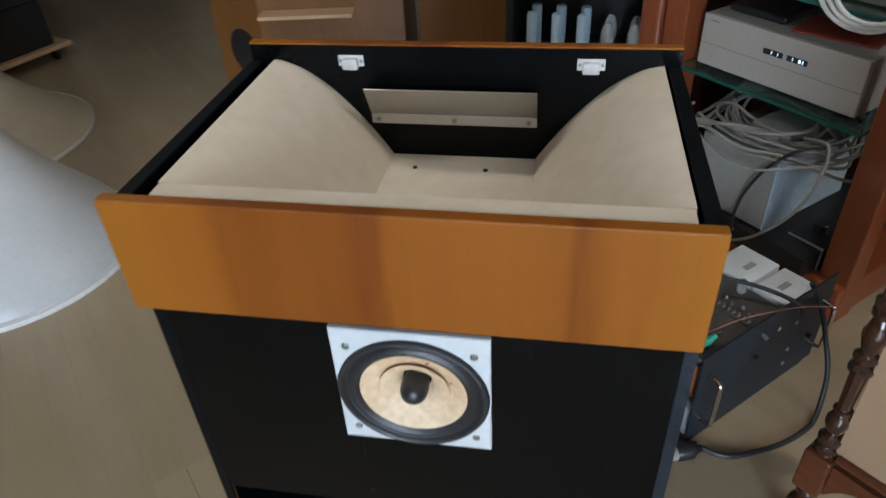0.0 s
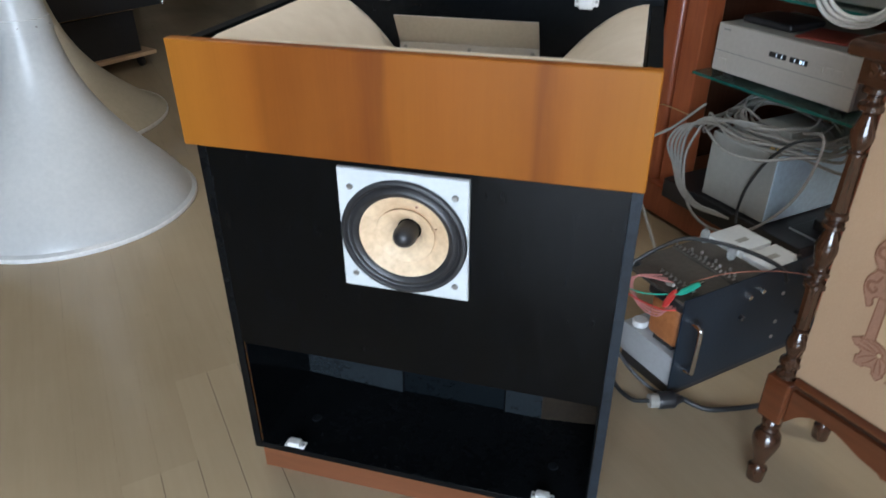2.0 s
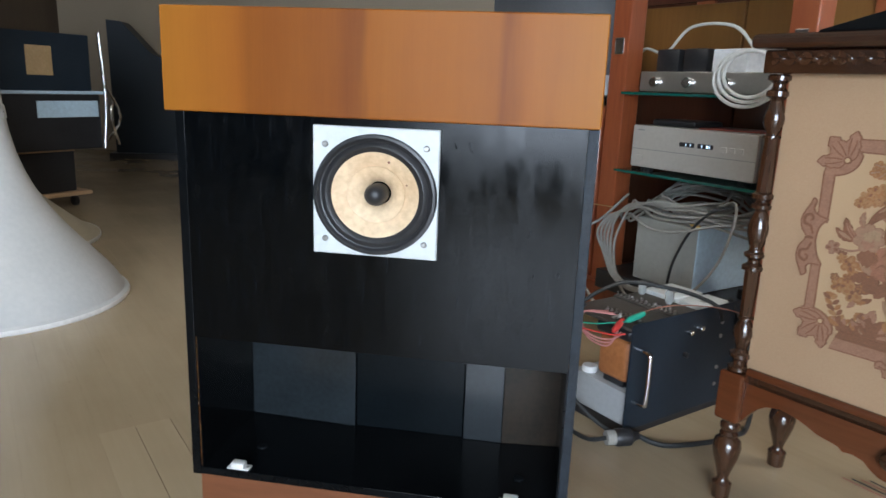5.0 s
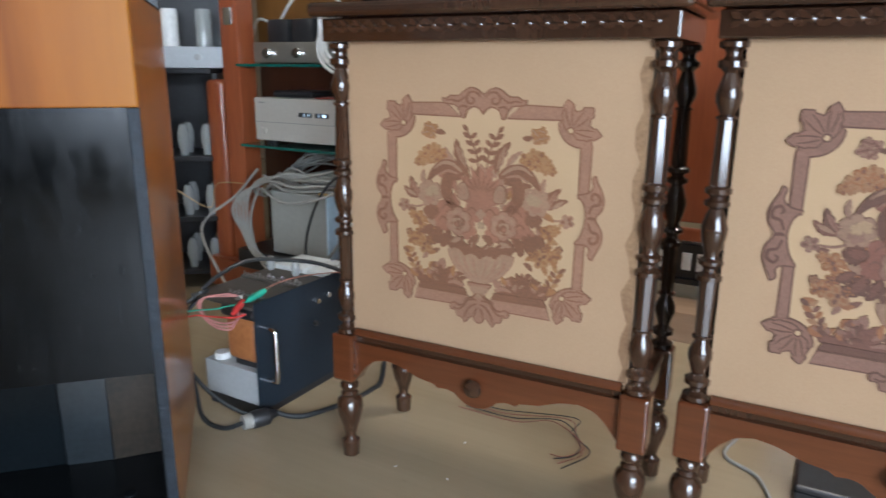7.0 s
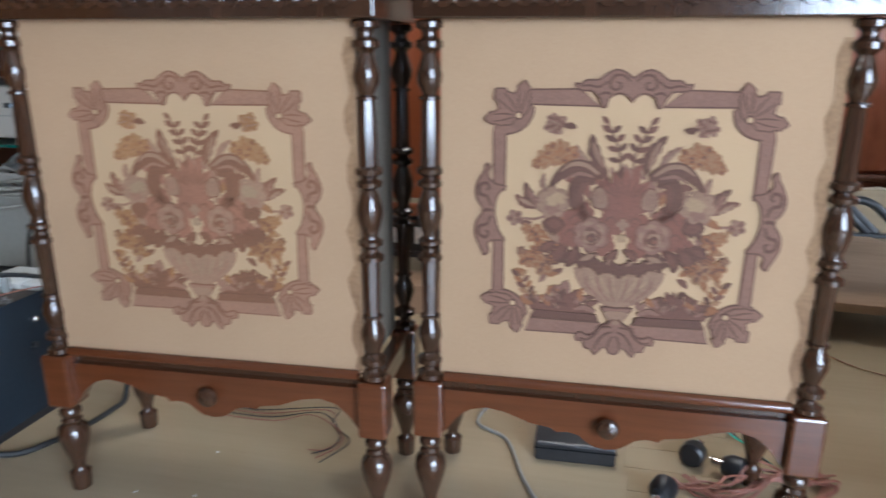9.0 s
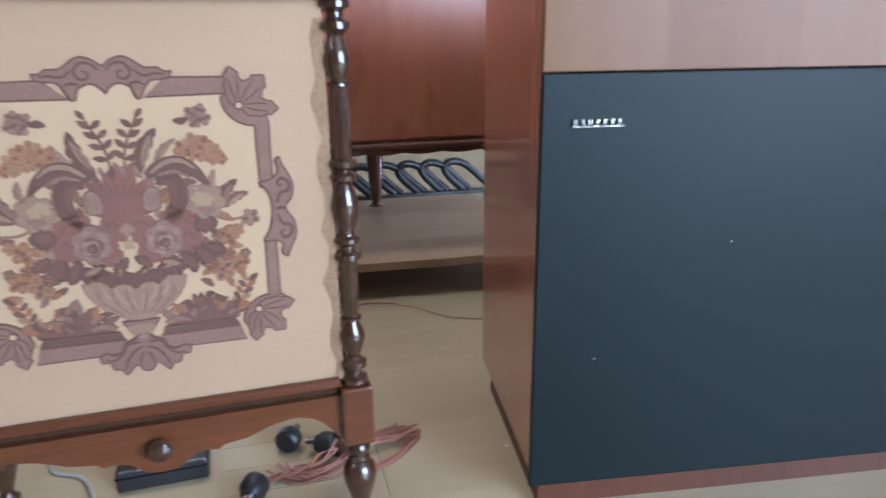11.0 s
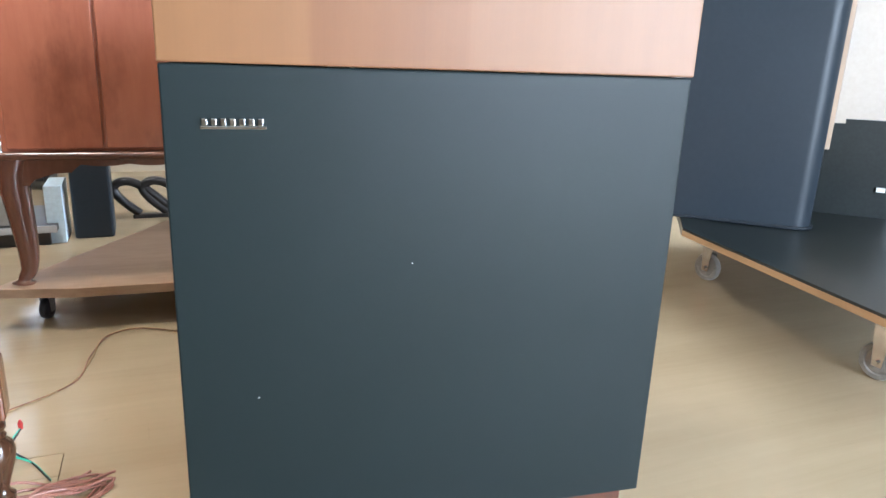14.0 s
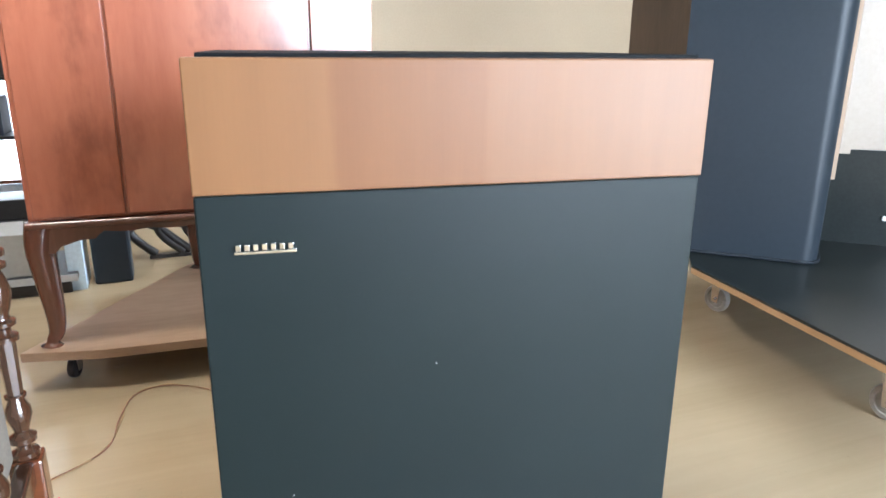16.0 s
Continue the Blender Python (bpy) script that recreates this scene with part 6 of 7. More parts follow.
# turns slipped over the left end of the box
for k in range(5):
    o = 0.011 * k
    part("hanging_turn", bm_tube([rk(0.09 - o, -0.02, 0.462 + 0.5 * o), rk(-0.03, -0.075 - 0.3 * o, 0.485 + 0.3 * o), rk(-0.13, -0.085, 0.468 - 0.4 * o), rk(-0.178 - 0.8 * o, -0.085, 0.41), rk(-0.192 - o, -0.085 - 0.4 * o, 0.345), rk(-0.182 - 0.7 * o, -0.09, 0.272), rk(-0.150 - 0.3 * o, -0.10, 0.222 - 0.4 * o), rk(-0.09, -0.10, 0.186 - 0.3 * o), rk(-0.02 + o, -0.095, 0.19)], 0.0046, 8, 6), GREYCABLE, coil, "", True)
# one wide loop hanging in front of it
part("hanging_loop", bm_tube([rk(-0.15, -0.07, 0.44), rk(-0.172, -0.09, 0.33), rk(-0.145, -0.10, 0.215), rk(-0.085, -0.11, 0.150), rk(0.005, -0.11, 0.140), rk(0.10, -0.10, 0.192), rk(0.18, -0.085, 0.31), rk(0.215, -0.075, 0.43), rk(0.21, -0.06, 0.53), rk(0.13, -0.02, 0.505)], 0.0046, 8, 6), GREYCABLE, coil, "", True)
wire("grey_cable", [rk(-0.16, -0.06, 0.50), rk(-0.24, -0.08, 0.40), rk(-0.27, -0.20, 0.30), (0.475, 0.80, 0.22), (0.46, 0.66, 0.25), (0.50, 0.55, 0.306)], 0.0048, GREYCABLE, "grey cable hanging from the coil to the amplifier")
wire("black_cable", [rk(0.20, -0.05, 0.52), rk(0.156, -0.078, 0.50), rk(0.10, -0.085, 0.428), rk(0.055, -0.085, 0.321), rk(0.040, -0.085, 0.235), rk(0.055, -0.10, 0.19)], 0.0046, BLACKCABLE, "thin black cable in front of the power supply")

# white cable hanging from the upper shelf
wc = thing("white_cable_coil", "loops of thick white cable hanging by the upper shelf", "cable coil", Matrix.Identity(4))
for k in range(3):
    pts = []
    for i in range(15):
        a = radians(60 + 22 * i)
        pts.append(rk(0.185 + 0.012 * k + (0.095 - 0.010 * k) * math.cos(a), -0.055 - 0.011 * k, 0.905 + 0.006 * k + (0.082 - 0.008 * k) * math.sin(a)))
    part("turn", bm_tube(pts, 0.0058, 10, 4), WHITECABLE, wc, "", True)
wire("white_cable", [rk(0.16, 0.02, 0.985), rk(0.06, 0.05, 1.07), rk(-0.12, 0.10, 1.08), rk(-0.24, 0.14, 1.00), rk(-0.38, 0.20, 1.02), rk(-0.52, 0.30, 0.95)], 0.0055, WHITECABLE, "white cable looping over the rack")

# second silver amplifier beyond the rack
sv = thing("silver_amplifier", "silver amplifier with pale canisters on a dark stand", "amplifier", pose(0.24, 1.78, 0.8385, 0, 0, -8))
part("chassis", bm_box(-0.20, 0.27, -0.14, 0.10, 0.0, 0.075, 0.003), ALU, sv)
for x in (-0.14, -0.04, 0.07, 0.19):
    part("canister", bm_lathe([(0.030, 0.0755), (0.030, 0.20), (0.026, 0.21), (0, 0.21)], 20), WHITEP if x < 0.1 else TUBEGLASS, sv, "", True, pose(x, -0.04, 0))
part("knob", bm_lathe([(0.012, 0), (0.012, 0.012), (0, 0.0125)], 16), SCREW, sv, "", True, Matrix.Translation((0.18, -0.14, 0.038)) @ FACE)
gs = thing("glass_stand", "dark stand with glass valves on its shelves", "stand", pose(0.24, 1.78, 0, 0, 0, -8))
for x in (-0.24, 0.22):
    part("upright", bm_box(x, x + 0.02, -0.14, 0.14, 0, 0.8195, 0.002), BLACKPL, gs)
# Added black board: it darkens the background by covering the pale wall.
part("back_board", bm_box(-0.26, 0.26, 0.142, 0.155, 0.0, 1.25, 0.002), BLACKPL, gs)
for z in (0.06, 0.27, 0.50, 0.82):
    part("shelf", bm_box(-0.219, 0.219, -0.14, 0.14, z, z + 0.018, 0.002), BLACKPL, gs)
for z in (0.078, 0.288, 0.518):
    for k in range(5):
        for y in (-0.09, 0.0):
            x = -0.16 + 0.085 * k
            tube = z > 0.4 and k < 3
            pr = [(0.017, 0.001), (0.018, 0.13), (0.015, 0.14), (0, 0.14)] if tube else [(0.015, 0.001), (0.016, 0.02), (0.022, 0.05), (0.022, 0.085), (0.012, 0.115), (0, 0.12)]
            vl = part("canister" if tube else "valve", bm_lathe(pr, 16), BLUEBOX if tube else TUBEGLASS, gs, "blue-grey metal canister" if tube else "clear glass valve", True, pose(x, y, z))
            if not tube:
                part("anode", bm_lathe([(0.009, 0.015), (0.009, 0.07), (0, 0.071)], 10), SCREW, vl)

# black tray on the first cabinet
tray = bmesh.new()
lo = [(-0.235, -0.035), (0.34, -0.035), (0.34, 0.27), (-0.235, 0.27)]
hi = [(-0.06, 0.02), (0.30, 0.02), (0.30, 0.24), (-0.06, 0.24)]
a_ = [tray.verts.new((x, y, 0.0)) for x, y in lo]
b_ = [tray.verts.new((x, y, 0.004)) for x, y in lo]
c_ = [tray.verts.new((x, y, 0.062)) for x, y in hi]
for p, q in ((a_, b_), (b_, c_)):
    for k in range(4):
        tray.faces.new((p[k], p[(k + 1) % 4], q[(k + 1) % 4], q[k]))
tray.faces.new(c_)
tray.faces.new(list(reversed(a_)))
bmesh.ops.recalc_face_normals(tray, faces=tray.faces[:])
bmesh.ops.bevel(tray, geom=tray.edges[:], offset=0.003, segments=2, profile=0.5, affect='EDGES')
single("black_tray", tray, INNER, "glossy black tray with sloping sides on a cabinet top", "tray", pose(0.9421, 0.0669, 0.9662, 0, 0, -43.5), smooth=True)

# leads of the open amplifier
def am(x, y, z):
    return AM @ Vector((x, y, z))


pl = thing("mains_plug", "black mains plug lying on the floor", "plug", pose(0.505, 0.455, 0, 0, 0, 20))
part("body", bm_lathe([(0.020, 0), (0.022, 0.004), (0.022, 0.040), (0.012, 0.052), (0.008, 0.066), (0.0, 0.067)], 20, None, pose(0, 0, 0.022, 0, 90, 0)), BLACKPL, pl, "", True)
part("cap", bm_lathe([(0.018, -0.022), (0.0185, 0.0)], 20, None, pose(0, 0, 0.022, 0, 90, 0)), GREYCABLE, pl, "grey plug face", True)
wire("mains_cable", [(0.568, 0.478, 0.021), (0.60, 0.474, 0.010), (0.645, 0.475, 0.007), (0.745, 0.517, 0.007), (0.818, 0.569, 0.007), (0.858, 0.618, 0.012), (0.878, 0.68, 0.10), (0.862, 0.73, 0.19), am(0.425, -0.012, 0.25), am(0.40, 0.012, 0.312)], 0.0065, BLACKCABLE, "black mains cable looping from a plug up to the amplifier")
wire("mains_cable", [(0.487, 0.448, 0.022), (0.44, 0.46, 0.008), (0.392, 0.52, 0.010), (0.375, 0.58, 0.06), am(-0.02, 0.235, 0.16), am(-0.012, 0.228, 0.24), am(0.03, 0.19, 0.302)], 0.0055, BLACKCABLE, "black cable running to the amplifier chassis")
wire("black_cable", [am(0.02, 0.20, 0.302), am(0.07, 0.18, 0.335), am(0.15, 0.165, 0.352), am(0.22, 0.115, 0.345), am(0.27, 0.045, 0.335), am(0.31, -0.012, 0.31), am(0.33, -0.02, 0.27)], 0.0055, BLACKCABLE, "black cable arching over the amplifier")
wire("tan_wire", [am(0.06, 0.05, 0.31), am(0.16, 0.02, 0.325), am(0.30, -0.02, 0.31), am(0.42, -0.05, 0.27), am(0.52, -0.02, 0.20)], 0.0015, BROWNCABLE, "thin brown wire across the amplifier")
for nm, mat, x, y, z, yaw in (("green_clip", GREENCABLE, 0.048, 0.030, 0.312, 38), ("red_clip", REDCABLE, -0.004, 0.042, 0.296, 64)):
    cl = thing(nm, nm.split("_")[0] + " insulated test clip on the amplifier terminals", "test clip", AM @ pose(x, y, z, 0, -12, yaw - 43))
    part("sleeve", bm_lathe([(0.004, -0.040), (0.0075, -0.030), (0.0085, 0.0), (0.006, 0.020), (0.0, 0.021)], 12, None, pose(0, 0, 0, 0, 90, 0)), mat, cl, "", True)
    part("jaw", bm_box(0.020, 0.034, -0.002, 0.002, -0.002, 0.002, 0.0005), CHROME, cl)
wire("green_wire", [am(0.009, 0.033, 0.303), am(-0.04, 0.085, 0.290), (0.386, 0.545, 0.282), (0.30, 0.53, 0.276)], 0.0018, GREENCABLE, "thin green test lead")
wire("red_wire", [am(-0.024, 0.003, 0.286), am(-0.045, 0.03, 0.280), am(-0.06, 0.09, 0.276), (0.386, 0.542, 0.270), (0.30, 0.525, 0.262)], 0.0020, REDCABLE, "thin red test lead")
for k in range(3):
    wire("pink_wire", [am(-0.018, 0.012 + 0.01 * k, 0.284), am(-0.030, 0.05, 0.258 - 0.008 * k), am(-0.042, 0.10, 0.258 - 0.006 * k), am(-0.040, 0.135 + 0.006 * k, 0.280), am(-0.018, 0.145, 0.301), am(0.040, 0.120 - 0.02 * k, 0.300)], 0.0022, PINKCABLE, "pink lead looping over the terminals")
wire("grey_lead", [am(0.03, -0.014, 0.012), am(-0.02, 0.035, 0.020), am(-0.055, 0.12, 0.075), am(-0.062, 0.20, 0.16), am(-0.03, 0.228, 0.25), am(0.02, 0.20, 0.297)], 0.0052, BLACKCABLE, "dark lead sagging past the amplifier's end")
part("cap", bm_lathe([(0.020, 0), (0.021, 0.012), (0.019, 0.016), (0, 0.016)], 24), WHITEP, amp, "white plastic cap", True, pose(0.04, 0.165, 0.1185))
for k, (x, y) in enumerate(((0.270, 0.205), (0.262, 0.105))):
    vt = thing("clear_valve", "small clear valve on the amplifier top", "valve", AM @ pose(x, y, 0.2913))
    part("bulb", bm_lathe([(0.009, 0), (0.012, 0.006), (0.012, 0.030), (0.008, 0.038), (0, 0.040)], 16), TUBEGLASS, vt, "", True)
    part("anode", bm_lathe([(0.005, 0.004), (0.005, 0.026), (0, 0.027)], 10), SCREW, vt)
wire("tan_wire", [(0.20, 1.45, 0.50), (0.33, 1.28, 0.44), (0.42, 1.20, 0.405), rk(-0.37, -0.04, 0.42), rk(-0.22, -0.05, 0.44)], 0.002, TANWIRE, "thin tan wire along the rack column")

# small unit beside the power supply
sm = thing("small_unit", "small black unit with a silver panel beside the rack base", "unit", RK @ pose(0.20, -0.01, 0.1355))
part("case", bm_box(-0.045, 0.05, 0, 0.14, 0, 0.075, 0.003), BLACKPL, sm)
part("panel", bm_box(-0.045, 0.05, -0.004, -0.0005, 0.0, 0.075, 0.001), ALU, sm)
part("knob", bm_lathe([(0.018, 0), (0.018, 0.03), (0.015, 0.033), (0, 0.033)], 20), BLACKPL, sm, "", True, pose(0.0, 0.06, 0.0755))

# gold plugs and specks on the floor
for x0, y0, x1, y1, tail in ((0.565, 0.109, 0.583, 0.072, ((0.592, 0.045), (0.608, 0.0), (0.63, -0.06), (0.70, -0.14))), (0.589, 0.121, 0.600, 0.080, ((0.603, 0.055), (0.606, 0.020), (0.622, -0.05), (0.69, -0.15)))):
    yaw = math.degrees(math.atan2(y1 - y0, x1 - x0))
    gp = thing("gold_plug", "gold-plated plug with a thin dark lead on the floor", "plug", pose(x0, y0, 0.0, 0, 0, yaw), "gold plugs")
    part("pin", bm_lathe([(0.0032, 0.0), (0.0040, 0.002), (0.0040, 0.026), (0.0032, 0.027)], 14, None, pose(0, 0, 0.0055, 0, 90, 0)), GOLD, gp, "gold pin", True)
    part("shell", bm_lathe([(0.0050, 0.0272), (0.0055, 0.029), (0.0055, 0.040), (0.0040, 0.043)], 14, None, pose(0, 0, 0.0056, 0, 90, 0)), GOLD, gp, "knurled gold shell", True)
    pts = [(x1, y1, 0.0055)] + [(x, y, 0.0026) for x, y in tail]
    wire("plug_lead", pts, 0.0022, BLACKCABLE, "thin dark lead of a gold plug")
for k, (x, y) in enumerate(((0.80, 0.20), (0.98, 0.25), (0.90, 0.12), (2.05, -0.75), (2.33, -0.95), (1.92, -0.90))):
    single("paper_crumb", bm_prism([(0, 0), (0.006, 0.001), (0.007, 0.004), (0.001, 0.003)], 0, 0.001), WHITEP, "tiny white crumb on the floor", "crumb", pose(x, y, 0.0003, 0, 0, 40 * k))

# wires under the first cabinet
for k in range(4):
    o = 0.02 * k
    wire("floor_wire", [(1.02 + o, 0.42, 0.004), (1.13, 0.31 + o, 0.004), (1.20 + o, 0.24, 0.03), (1.24, 0.16 + o, 0.004), (1.18 + o, 0.13, 0.004), (1.15, 0.15 - o, 0.004)], 0.0013, BLACKCABLE if k % 2 else BROWNCABLE, "thin loose wire on the floor under a cabinet")

wire("grey_floor_cable", [(1.62, 0.10, 0.005), (1.53, 0.036, 0.005), (1.54, -0.06, 0.005), (1.475, -0.197, 0.005), (1.45, -0.31, 0.005), (1.52, -0.42, 0.005)], 0.004, GREYCABLE, "grey cable curving over the floor under a cabinet")

# box, plugs and brown cable under the second cabinet
ab = thing("adapter_box", "flat black box on the floor under a cabinet", "box", pose(1.648, -0.165, 0, 0, 0, -44))
part("body", bm_box(-0.085, 0.085, -0.06, 0.06, 0, 0.045, 0.006), BLACKPL, ab)
part("lid_line", bm_box(-0.086, 0.086, -0.061, 0.061, 0.030, 0.033), EDGE, ab)
for x, y, a in ((1.80, -0.352, 20), (1.68, -0.388, 200), (1.85, -0.448, 110)):
    p_ = thing("round_plug", "black round cable plug on the floor", "plug", pose(x, y, 0, 0, 0, a))
    part("body", bm_lathe([(0.020, 0), (0.026, 0.006), (0.026, 0.030), (0.016, 0.046), (0.0, 0.047)], 20, None, pose(0, 0, 0.026, 0, 90, 0)), BLACKPL, p_, "", True)
    part("tip", bm_lathe([(0.009, 0.046), (0.009, 0.066), (0.0, 0.067)], 14, None, pose(0, 0, 0.026, 0, 90, 0)), CHROME, p_, "", True)
bundle = thing("cable_bundle", "tangled copper-brown cable on the floor", "cable", pose(-0.08, 0.08, 0))
for k in range(11):
    o = rnd.uniform(-0.018, 0.018)
    pts = [(1.775 + 0.006 * k, -0.465 + o, 0.006 + 0.0015 * k)]
    for (x, y, z) in ((1.83, -0.51, 0.010), (1.89, -0.545, 0.016), (1.96, -0.56, 0.018 + 0.022 * (k % 3 == 0)), (2.03, -0.60, 0.014), (2.075, -0.615, 0.005)):
        pts.append((x + rnd.uniform(-0.02, 0.02), y + rnd.uniform(-0.032, 0.032), max(0.004, z + rnd.uniform(-0.008, 0.010))))
    if k % 3 == 1:
        pts.append((1.99 + rnd.uniform(-0.03, 0.03), -0.645, 0.005))
        pts.append((1.88, -0.60 + o, 0.006))
    part("strand", bm_tube(pts, 0.0026, 7, 6), BROWNCABLE, bundle, "", True)
for k in range(2):
    wire("speaker_wire", [(1.95, -0.45, 0.004), (1.975, -0.37, 0.004), (1.955 + 0.01 * k, -0.33, 0.03), (2.01, -0.30, 0.045)], 0.0021, BLACKCABLE if k else GREENCABLE, "thin lead standing up from the floor")
single("red_clip_tip", bm_lathe([(0.004, 0), (0.005, 0.012), (0.002, 0.020), (0, 0.0205)], 10), REDCABLE, "small red clip at the end of a lead", "test clip", pose(2.01, -0.30, 0.043), smooth=True)
for k in range(2):
    pts = []
    base_ = [(1.98, -0.17), (2.083, -0.147), (2.19, -0.163), (2.275, -0.15), (2.375, -0.08), (2.49, -0.01), (2.575, -0.045), (2.604, -0.165), (2.588, -0.31), (2.64, -0.46)]
    for i, (x, y) in enumerate(base_):
        pts.append((x + 0.004 * math.sin(2.3 * i + 3.1 * k), y + 0.004 * math.cos(2.3 * i + 3.1 * k), 0.0035))
    wire("twisted_wire", pts, 0.0013, BROWNCABLE if k else TANWIRE, "twisted thin wire lying on the floor")

# ---- gear behind the corner cabinet ----
ls = thing("low_bench", "low dark bench with a silver front edge", "bench", FAR @ pose(3.02, 0.92, 0, 0, 0, -50))
part("top", bm_box(-0.45, 0.32, 0, 0.40, 0.060, 0.085, 0.003), BLACKPL, ls)
part("edge", bm_box(-0.45, 0.32, -0.006, -0.0005, 0.058, 0.087, 0.001), ALU, ls, "silver edge strip")
part("base", bm_box(-0.42, 0.29, 0.03, 0.38, 0, 0.0595, 0.003), BLACKPL, ls)
gb = thing("grey_unit", "grey metal box unit on a low bench", "unit", FAR @ pose(3.02, 0.92, 0.0855, 0, 0, -50))
part("case", bm_box(0.02, 0.20, 0.03, 0.28, 0, 0.175, 0.004), GREYBOX, gb)
part("side_panel", bm_box(-0.10, 0.018, 0.04, 0.26, 0, 0.13, 0.004), ALU, gb, "pale metal side unit")
part("cover", bm_box(0.2005, 0.206, 0.03, 0.28, 0.0, 0.175, 0.001), BLACKPL, gb)
vb = thing("valve_bank", "brown unit with two rows of clear valves", "unit", FAR @ pose(3.02, 0.92, 0.0855, 0, 0, -50))
part("case", bm_box(-0.40, -0.115, 0.05, 0.26, 0, 0.11, 0.004), REDWOOD, vb)
for k in range(6):
    for z in (0.030, 0.078):
        part("valve", bm_lathe([(0.012, 0), (0.013, 0.012), (0.008, 0.022), (0, 0.023)], 12), TUBEGLASS, vb, "", True, Matrix.Translation((-0.37 + 0.046 * k, 0.05, z)) @ FACE)
bb = thing("blue_box", "pale blue box beside a dark upright", "box", FAR @ pose(3.30, 0.66, 0, 0, 0, -50))
part("body", bm_box(-0.10, -0.035, 0, 0.20, 0.0, 0.235, 0.003), BLUEBOX, bb)
single("dark_upright", bm_box(-0.02, 0.13, 0, 0.15, 0, 0.55, 0.01), BLACKCAB, "dark upright post behind the bench", "post", FAR @ pose(3.34, 0.68, 0, 0, 0, -50))
for k in range(7):
    lp = thing("bent_tube_frame", "bent black tube frame leaning behind the dolly", "tube frame", FAR @ pose(3.74 + 0.078 * k, 0.72 - 0.097 * k, 0, 0, 0, -50), "bent tube frames")
    part("tube", bm_tube([(0.16, 0, 0.020), (0.10, 0, 0.075), (0.03, 0, 0.140), (-0.03, 0, 0.172), (-0.08, 0, 0.170), (-0.105, 0, 0.138), (-0.07, 0, 0.085), (0.0, 0, 0.020)], 0.020, 12, 5), BLACKPL, lp, "", True)
    part("foot", bm_box(-0.03, 0.19, -0.02, 0.02, 0.0, 0.0185, 0.003), BLACKPL, lp)

# dark open shelf in front of the oblique wall's window
sf = thing("open_shelf", "dark open shelf with equipment against a bright window", "shelf", NE @ pose(4.34, -0.36, 0))
for x in (0.0, 0.80):
    part("upright", bm_box(x, x + 0.03, -0.16, 0.16, 0.0, 1.25, 0.003), BLACKPL, sf)
for z in (0.05, 0.27, 0.50, 0.80, 1.10):
    part("board", bm_box(0.0305, 0.7995, -0.16, 0.16, z, z + 0.018, 0.002), MAHOGD if z == 0.27 else BLACKPL, sf)
for x0, x1, z, h, mat, nm in ((0.06, 0.60, 0.5185, 0.20, BLACKCAB, "dark box unit"), (0.05, 0.42, 0.8185, 0.16, GREYBOX, "grey box unit"), (0.50, 0.76, 0.8185, 0.24, BLACKPL, "black box unit"), (0.10, 0.72, 1.1185, 0.20, BLACKCAB, "dark amplifier case"), (0.05, 0.75, 0.0685, 0.11, BLACKPL, "black low unit")):
    single("equipment_unit", bm_box(x0, x1, -0.14, 0.12, 0, h, 0.006), mat, nm + " on an open shelf", "unit", NE @ pose(4.34, -0.36, z + 0.0002), "units on the shelf")

# ---- floor of narrow varnished planks ----
FA = -46.3
flr = single("floor", bm_box(X0 - 0.1, X1 + 0.1, Y0 - 0.1, Y1 + 0.1, -0.12, -0.004), GAPM, "varnished tan plank floor with paler glossy patches", "floor", kind="structure")
PW, PL = 0.0829, 1.35
V_START = -0.2935 - 90 * PW
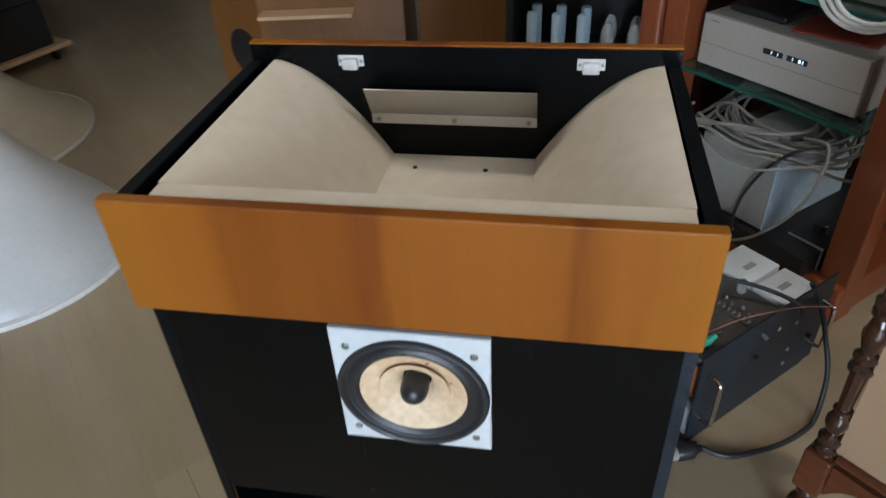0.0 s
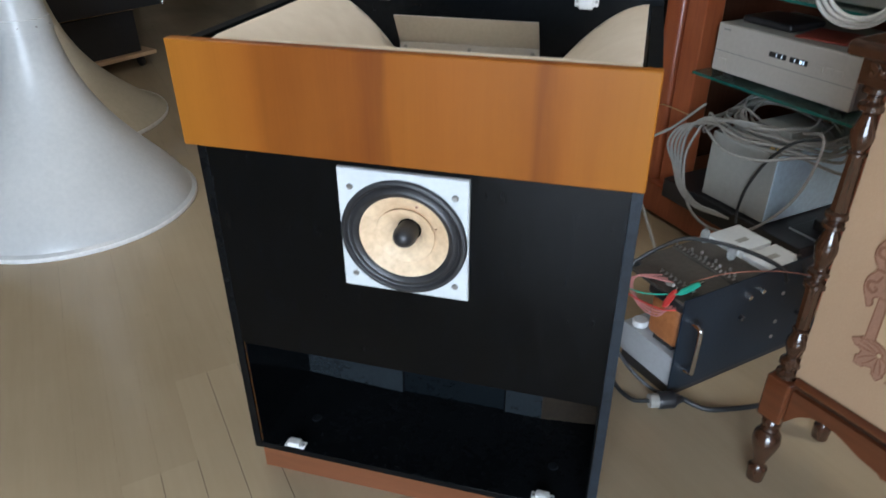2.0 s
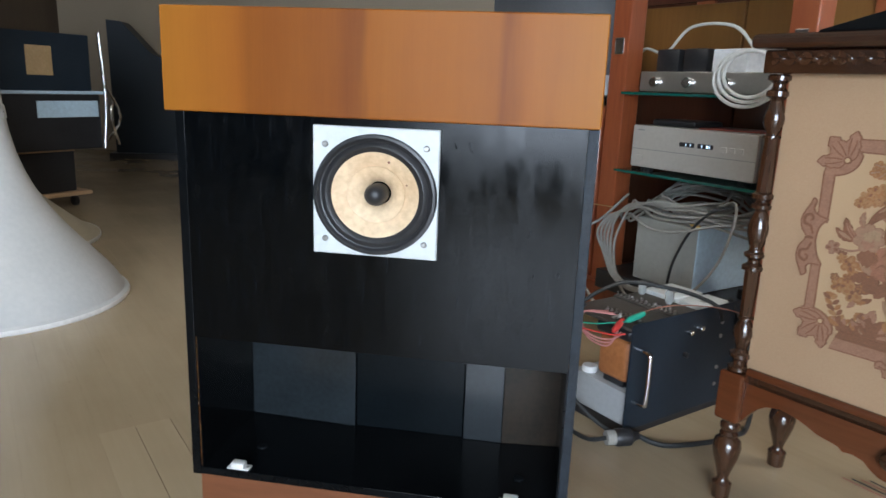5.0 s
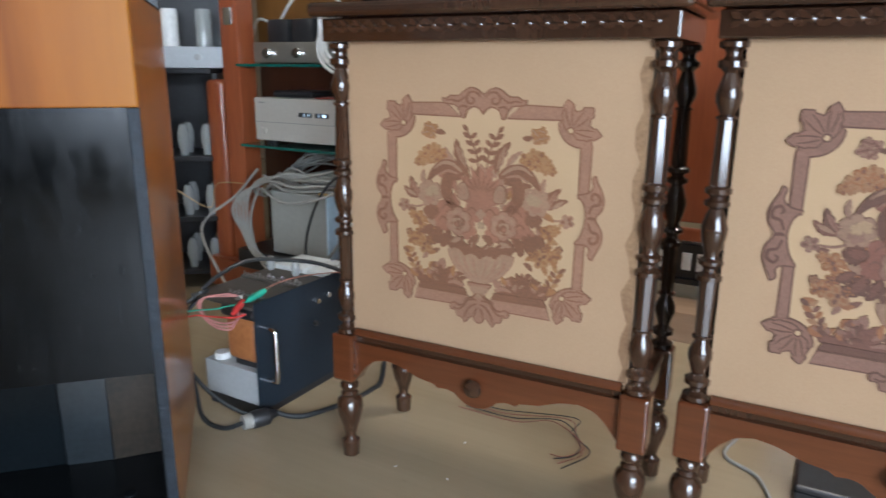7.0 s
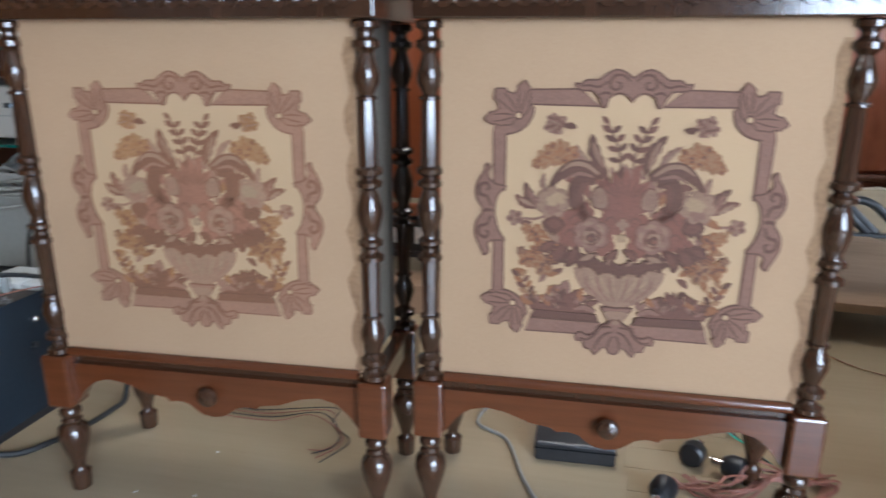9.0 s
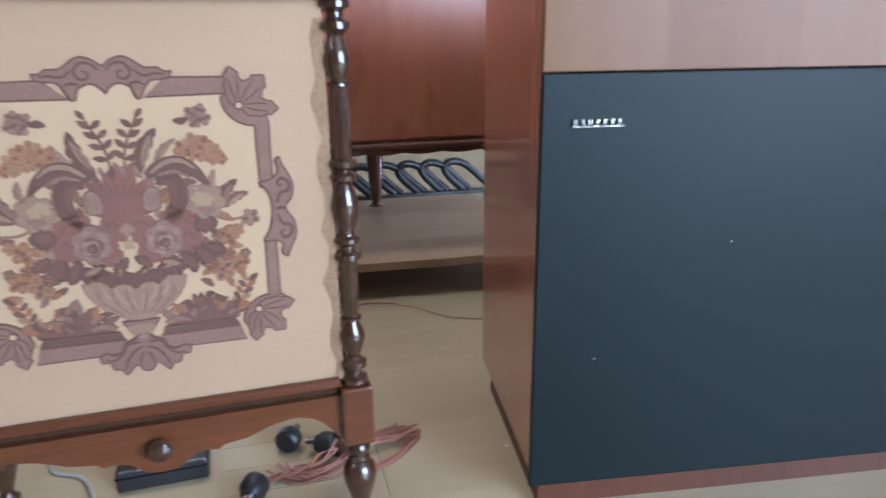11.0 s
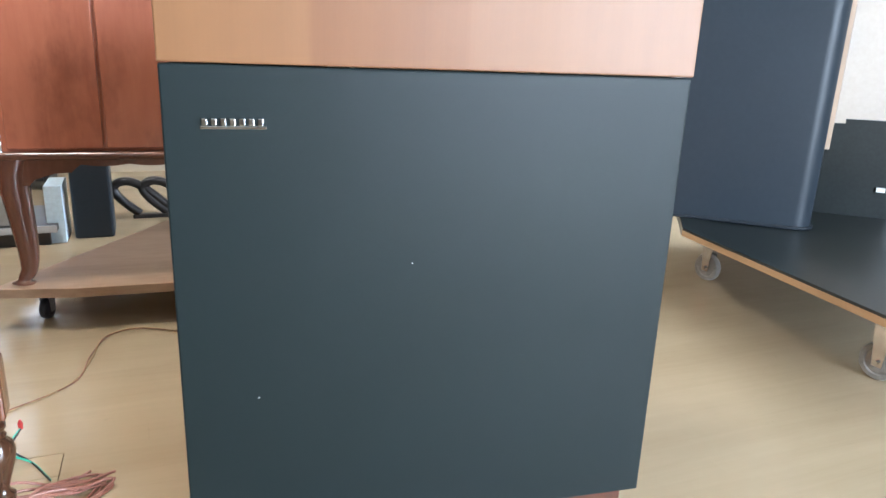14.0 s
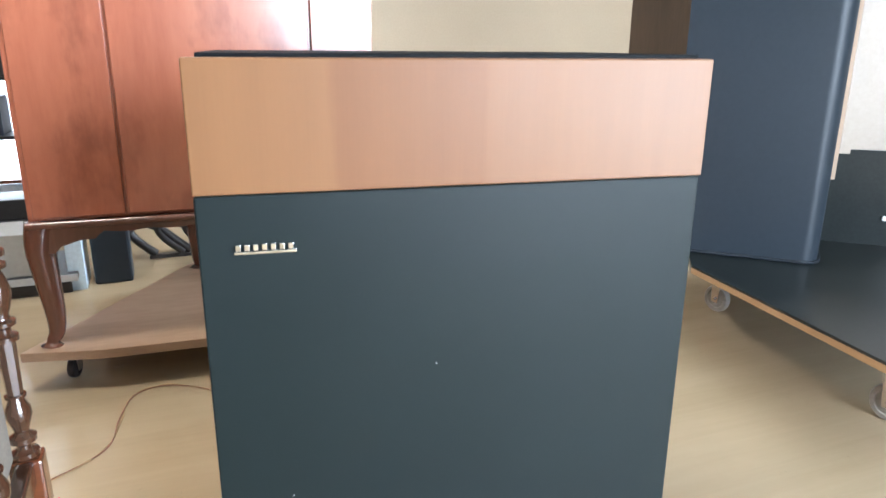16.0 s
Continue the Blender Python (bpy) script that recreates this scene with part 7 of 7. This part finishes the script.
# stretches with open joints and paler varnish, the last painting in a window's reflection: row edges, start and end
# along the planks
PATCHES = ((-0.544, -0.378, -0.353, 0.62), (-0.378, -0.210, -0.66, 0.55), (0.86, 1.20, 1.368, 1.685))
fm = Matrix.Rotation(radians(FA), 4, 'Z')
inv = fm.inverted()
corners = [inv @ Vector((x, y, 0)) for x in (X0, X1) for y in (Y0, Y1)]
u0, u1 = min(c.x for c in corners), max(c.x for c in corners)
v1 = max(c.y for c in corners)
near_list, far_list, patch_list = [], [], []
for row in range(int((v1 - V_START) / PW) + 1):
    vv = V_START + row * PW
    cuts = []
    uu = u0 - (row * 0.47 * PL) % PL
    while uu < u1 + PL:
        cuts.append(uu)
        uu += PL
    own_patch = [(p0, p1) for a, c, p0, p1 in PATCHES if a - 0.01 < vv and vv + PW < c + 0.01]
    for p0, p1 in own_patch:
        cuts = sorted([q for q in cuts if not p0 - 0.12 < q < p1 + 0.12] + [p0, p1])
    for a, c in zip(cuts, cuts[1:]):
        mid = fm @ Vector(((a + c) / 2, vv + PW / 2, 0))
        if not (X0 - 0.6 < mid.x < X1 + 0.6 and Y0 - 0.6 < mid.y < Y1 + 0.6):
            continue
        if any(p0 - 0.01 < a and c < p1 + 0.01 for p0, p1 in own_patch):
            patch_list.append((a, c, vv))
            continue
        d = min((mid.xy - Vector(q)).length for q in ((-0.6, 0.2), (0.8, 0.2), (1.9, -0.4), (2.6, -1.6)))
        (near_list if d < 1.05 else far_list).append((a, c, vv))
plank_meshes = {}


def plank_mesh(length, gap, mat):
    key = (round(length, 4), gap, mat.name)
    if key not in plank_meshes:
        me = bpy.data.meshes.new("plank")
        bm = bm_box(0, length - gap, 0, PW - gap, -0.012, 0.0)
        bm.to_mesh(me)
        bm.free()
        me.materials.append(mat)
        plank_meshes[key] = me
    return plank_meshes[key]


for group_, gap, mat in ((patch_list, 0.0016, FLOORP), (near_list[:280], 0.0001, FLOORM)):
    for a, c, vv in group_:
        p = new("plank", plank_mesh(c - a, gap, mat))
        p.parent = flr
        p.matrix_basis = fm @ Matrix.Translation((a, vv, 0))
vs, fs = [], []
for a, c, vv in far_list + near_list[280:]:
    k = len(vs)
    for z in (-0.003, 0.0):
        for du, dv in ((0, 0), (c - a - 0.0003, 0), (c - a - 0.0003, PW - 0.0003), (0, PW - 0.0003)):
            vs.append(tuple(fm @ Vector((a + du, vv + dv, z))))
    fs += [(k + 4, k + 5, k + 6, k + 7)] + [(k + i, k + (i + 1) % 4, k + 4 + (i + 1) % 4, k + 4 + i) for i in range(4)]
me = bpy.data.meshes.new("plank_field")
me.from_pydata(vs, [], fs)
me.materials.append(FLOORM)
tagged(new("plank_field", me), kind="stuff").parent = flr
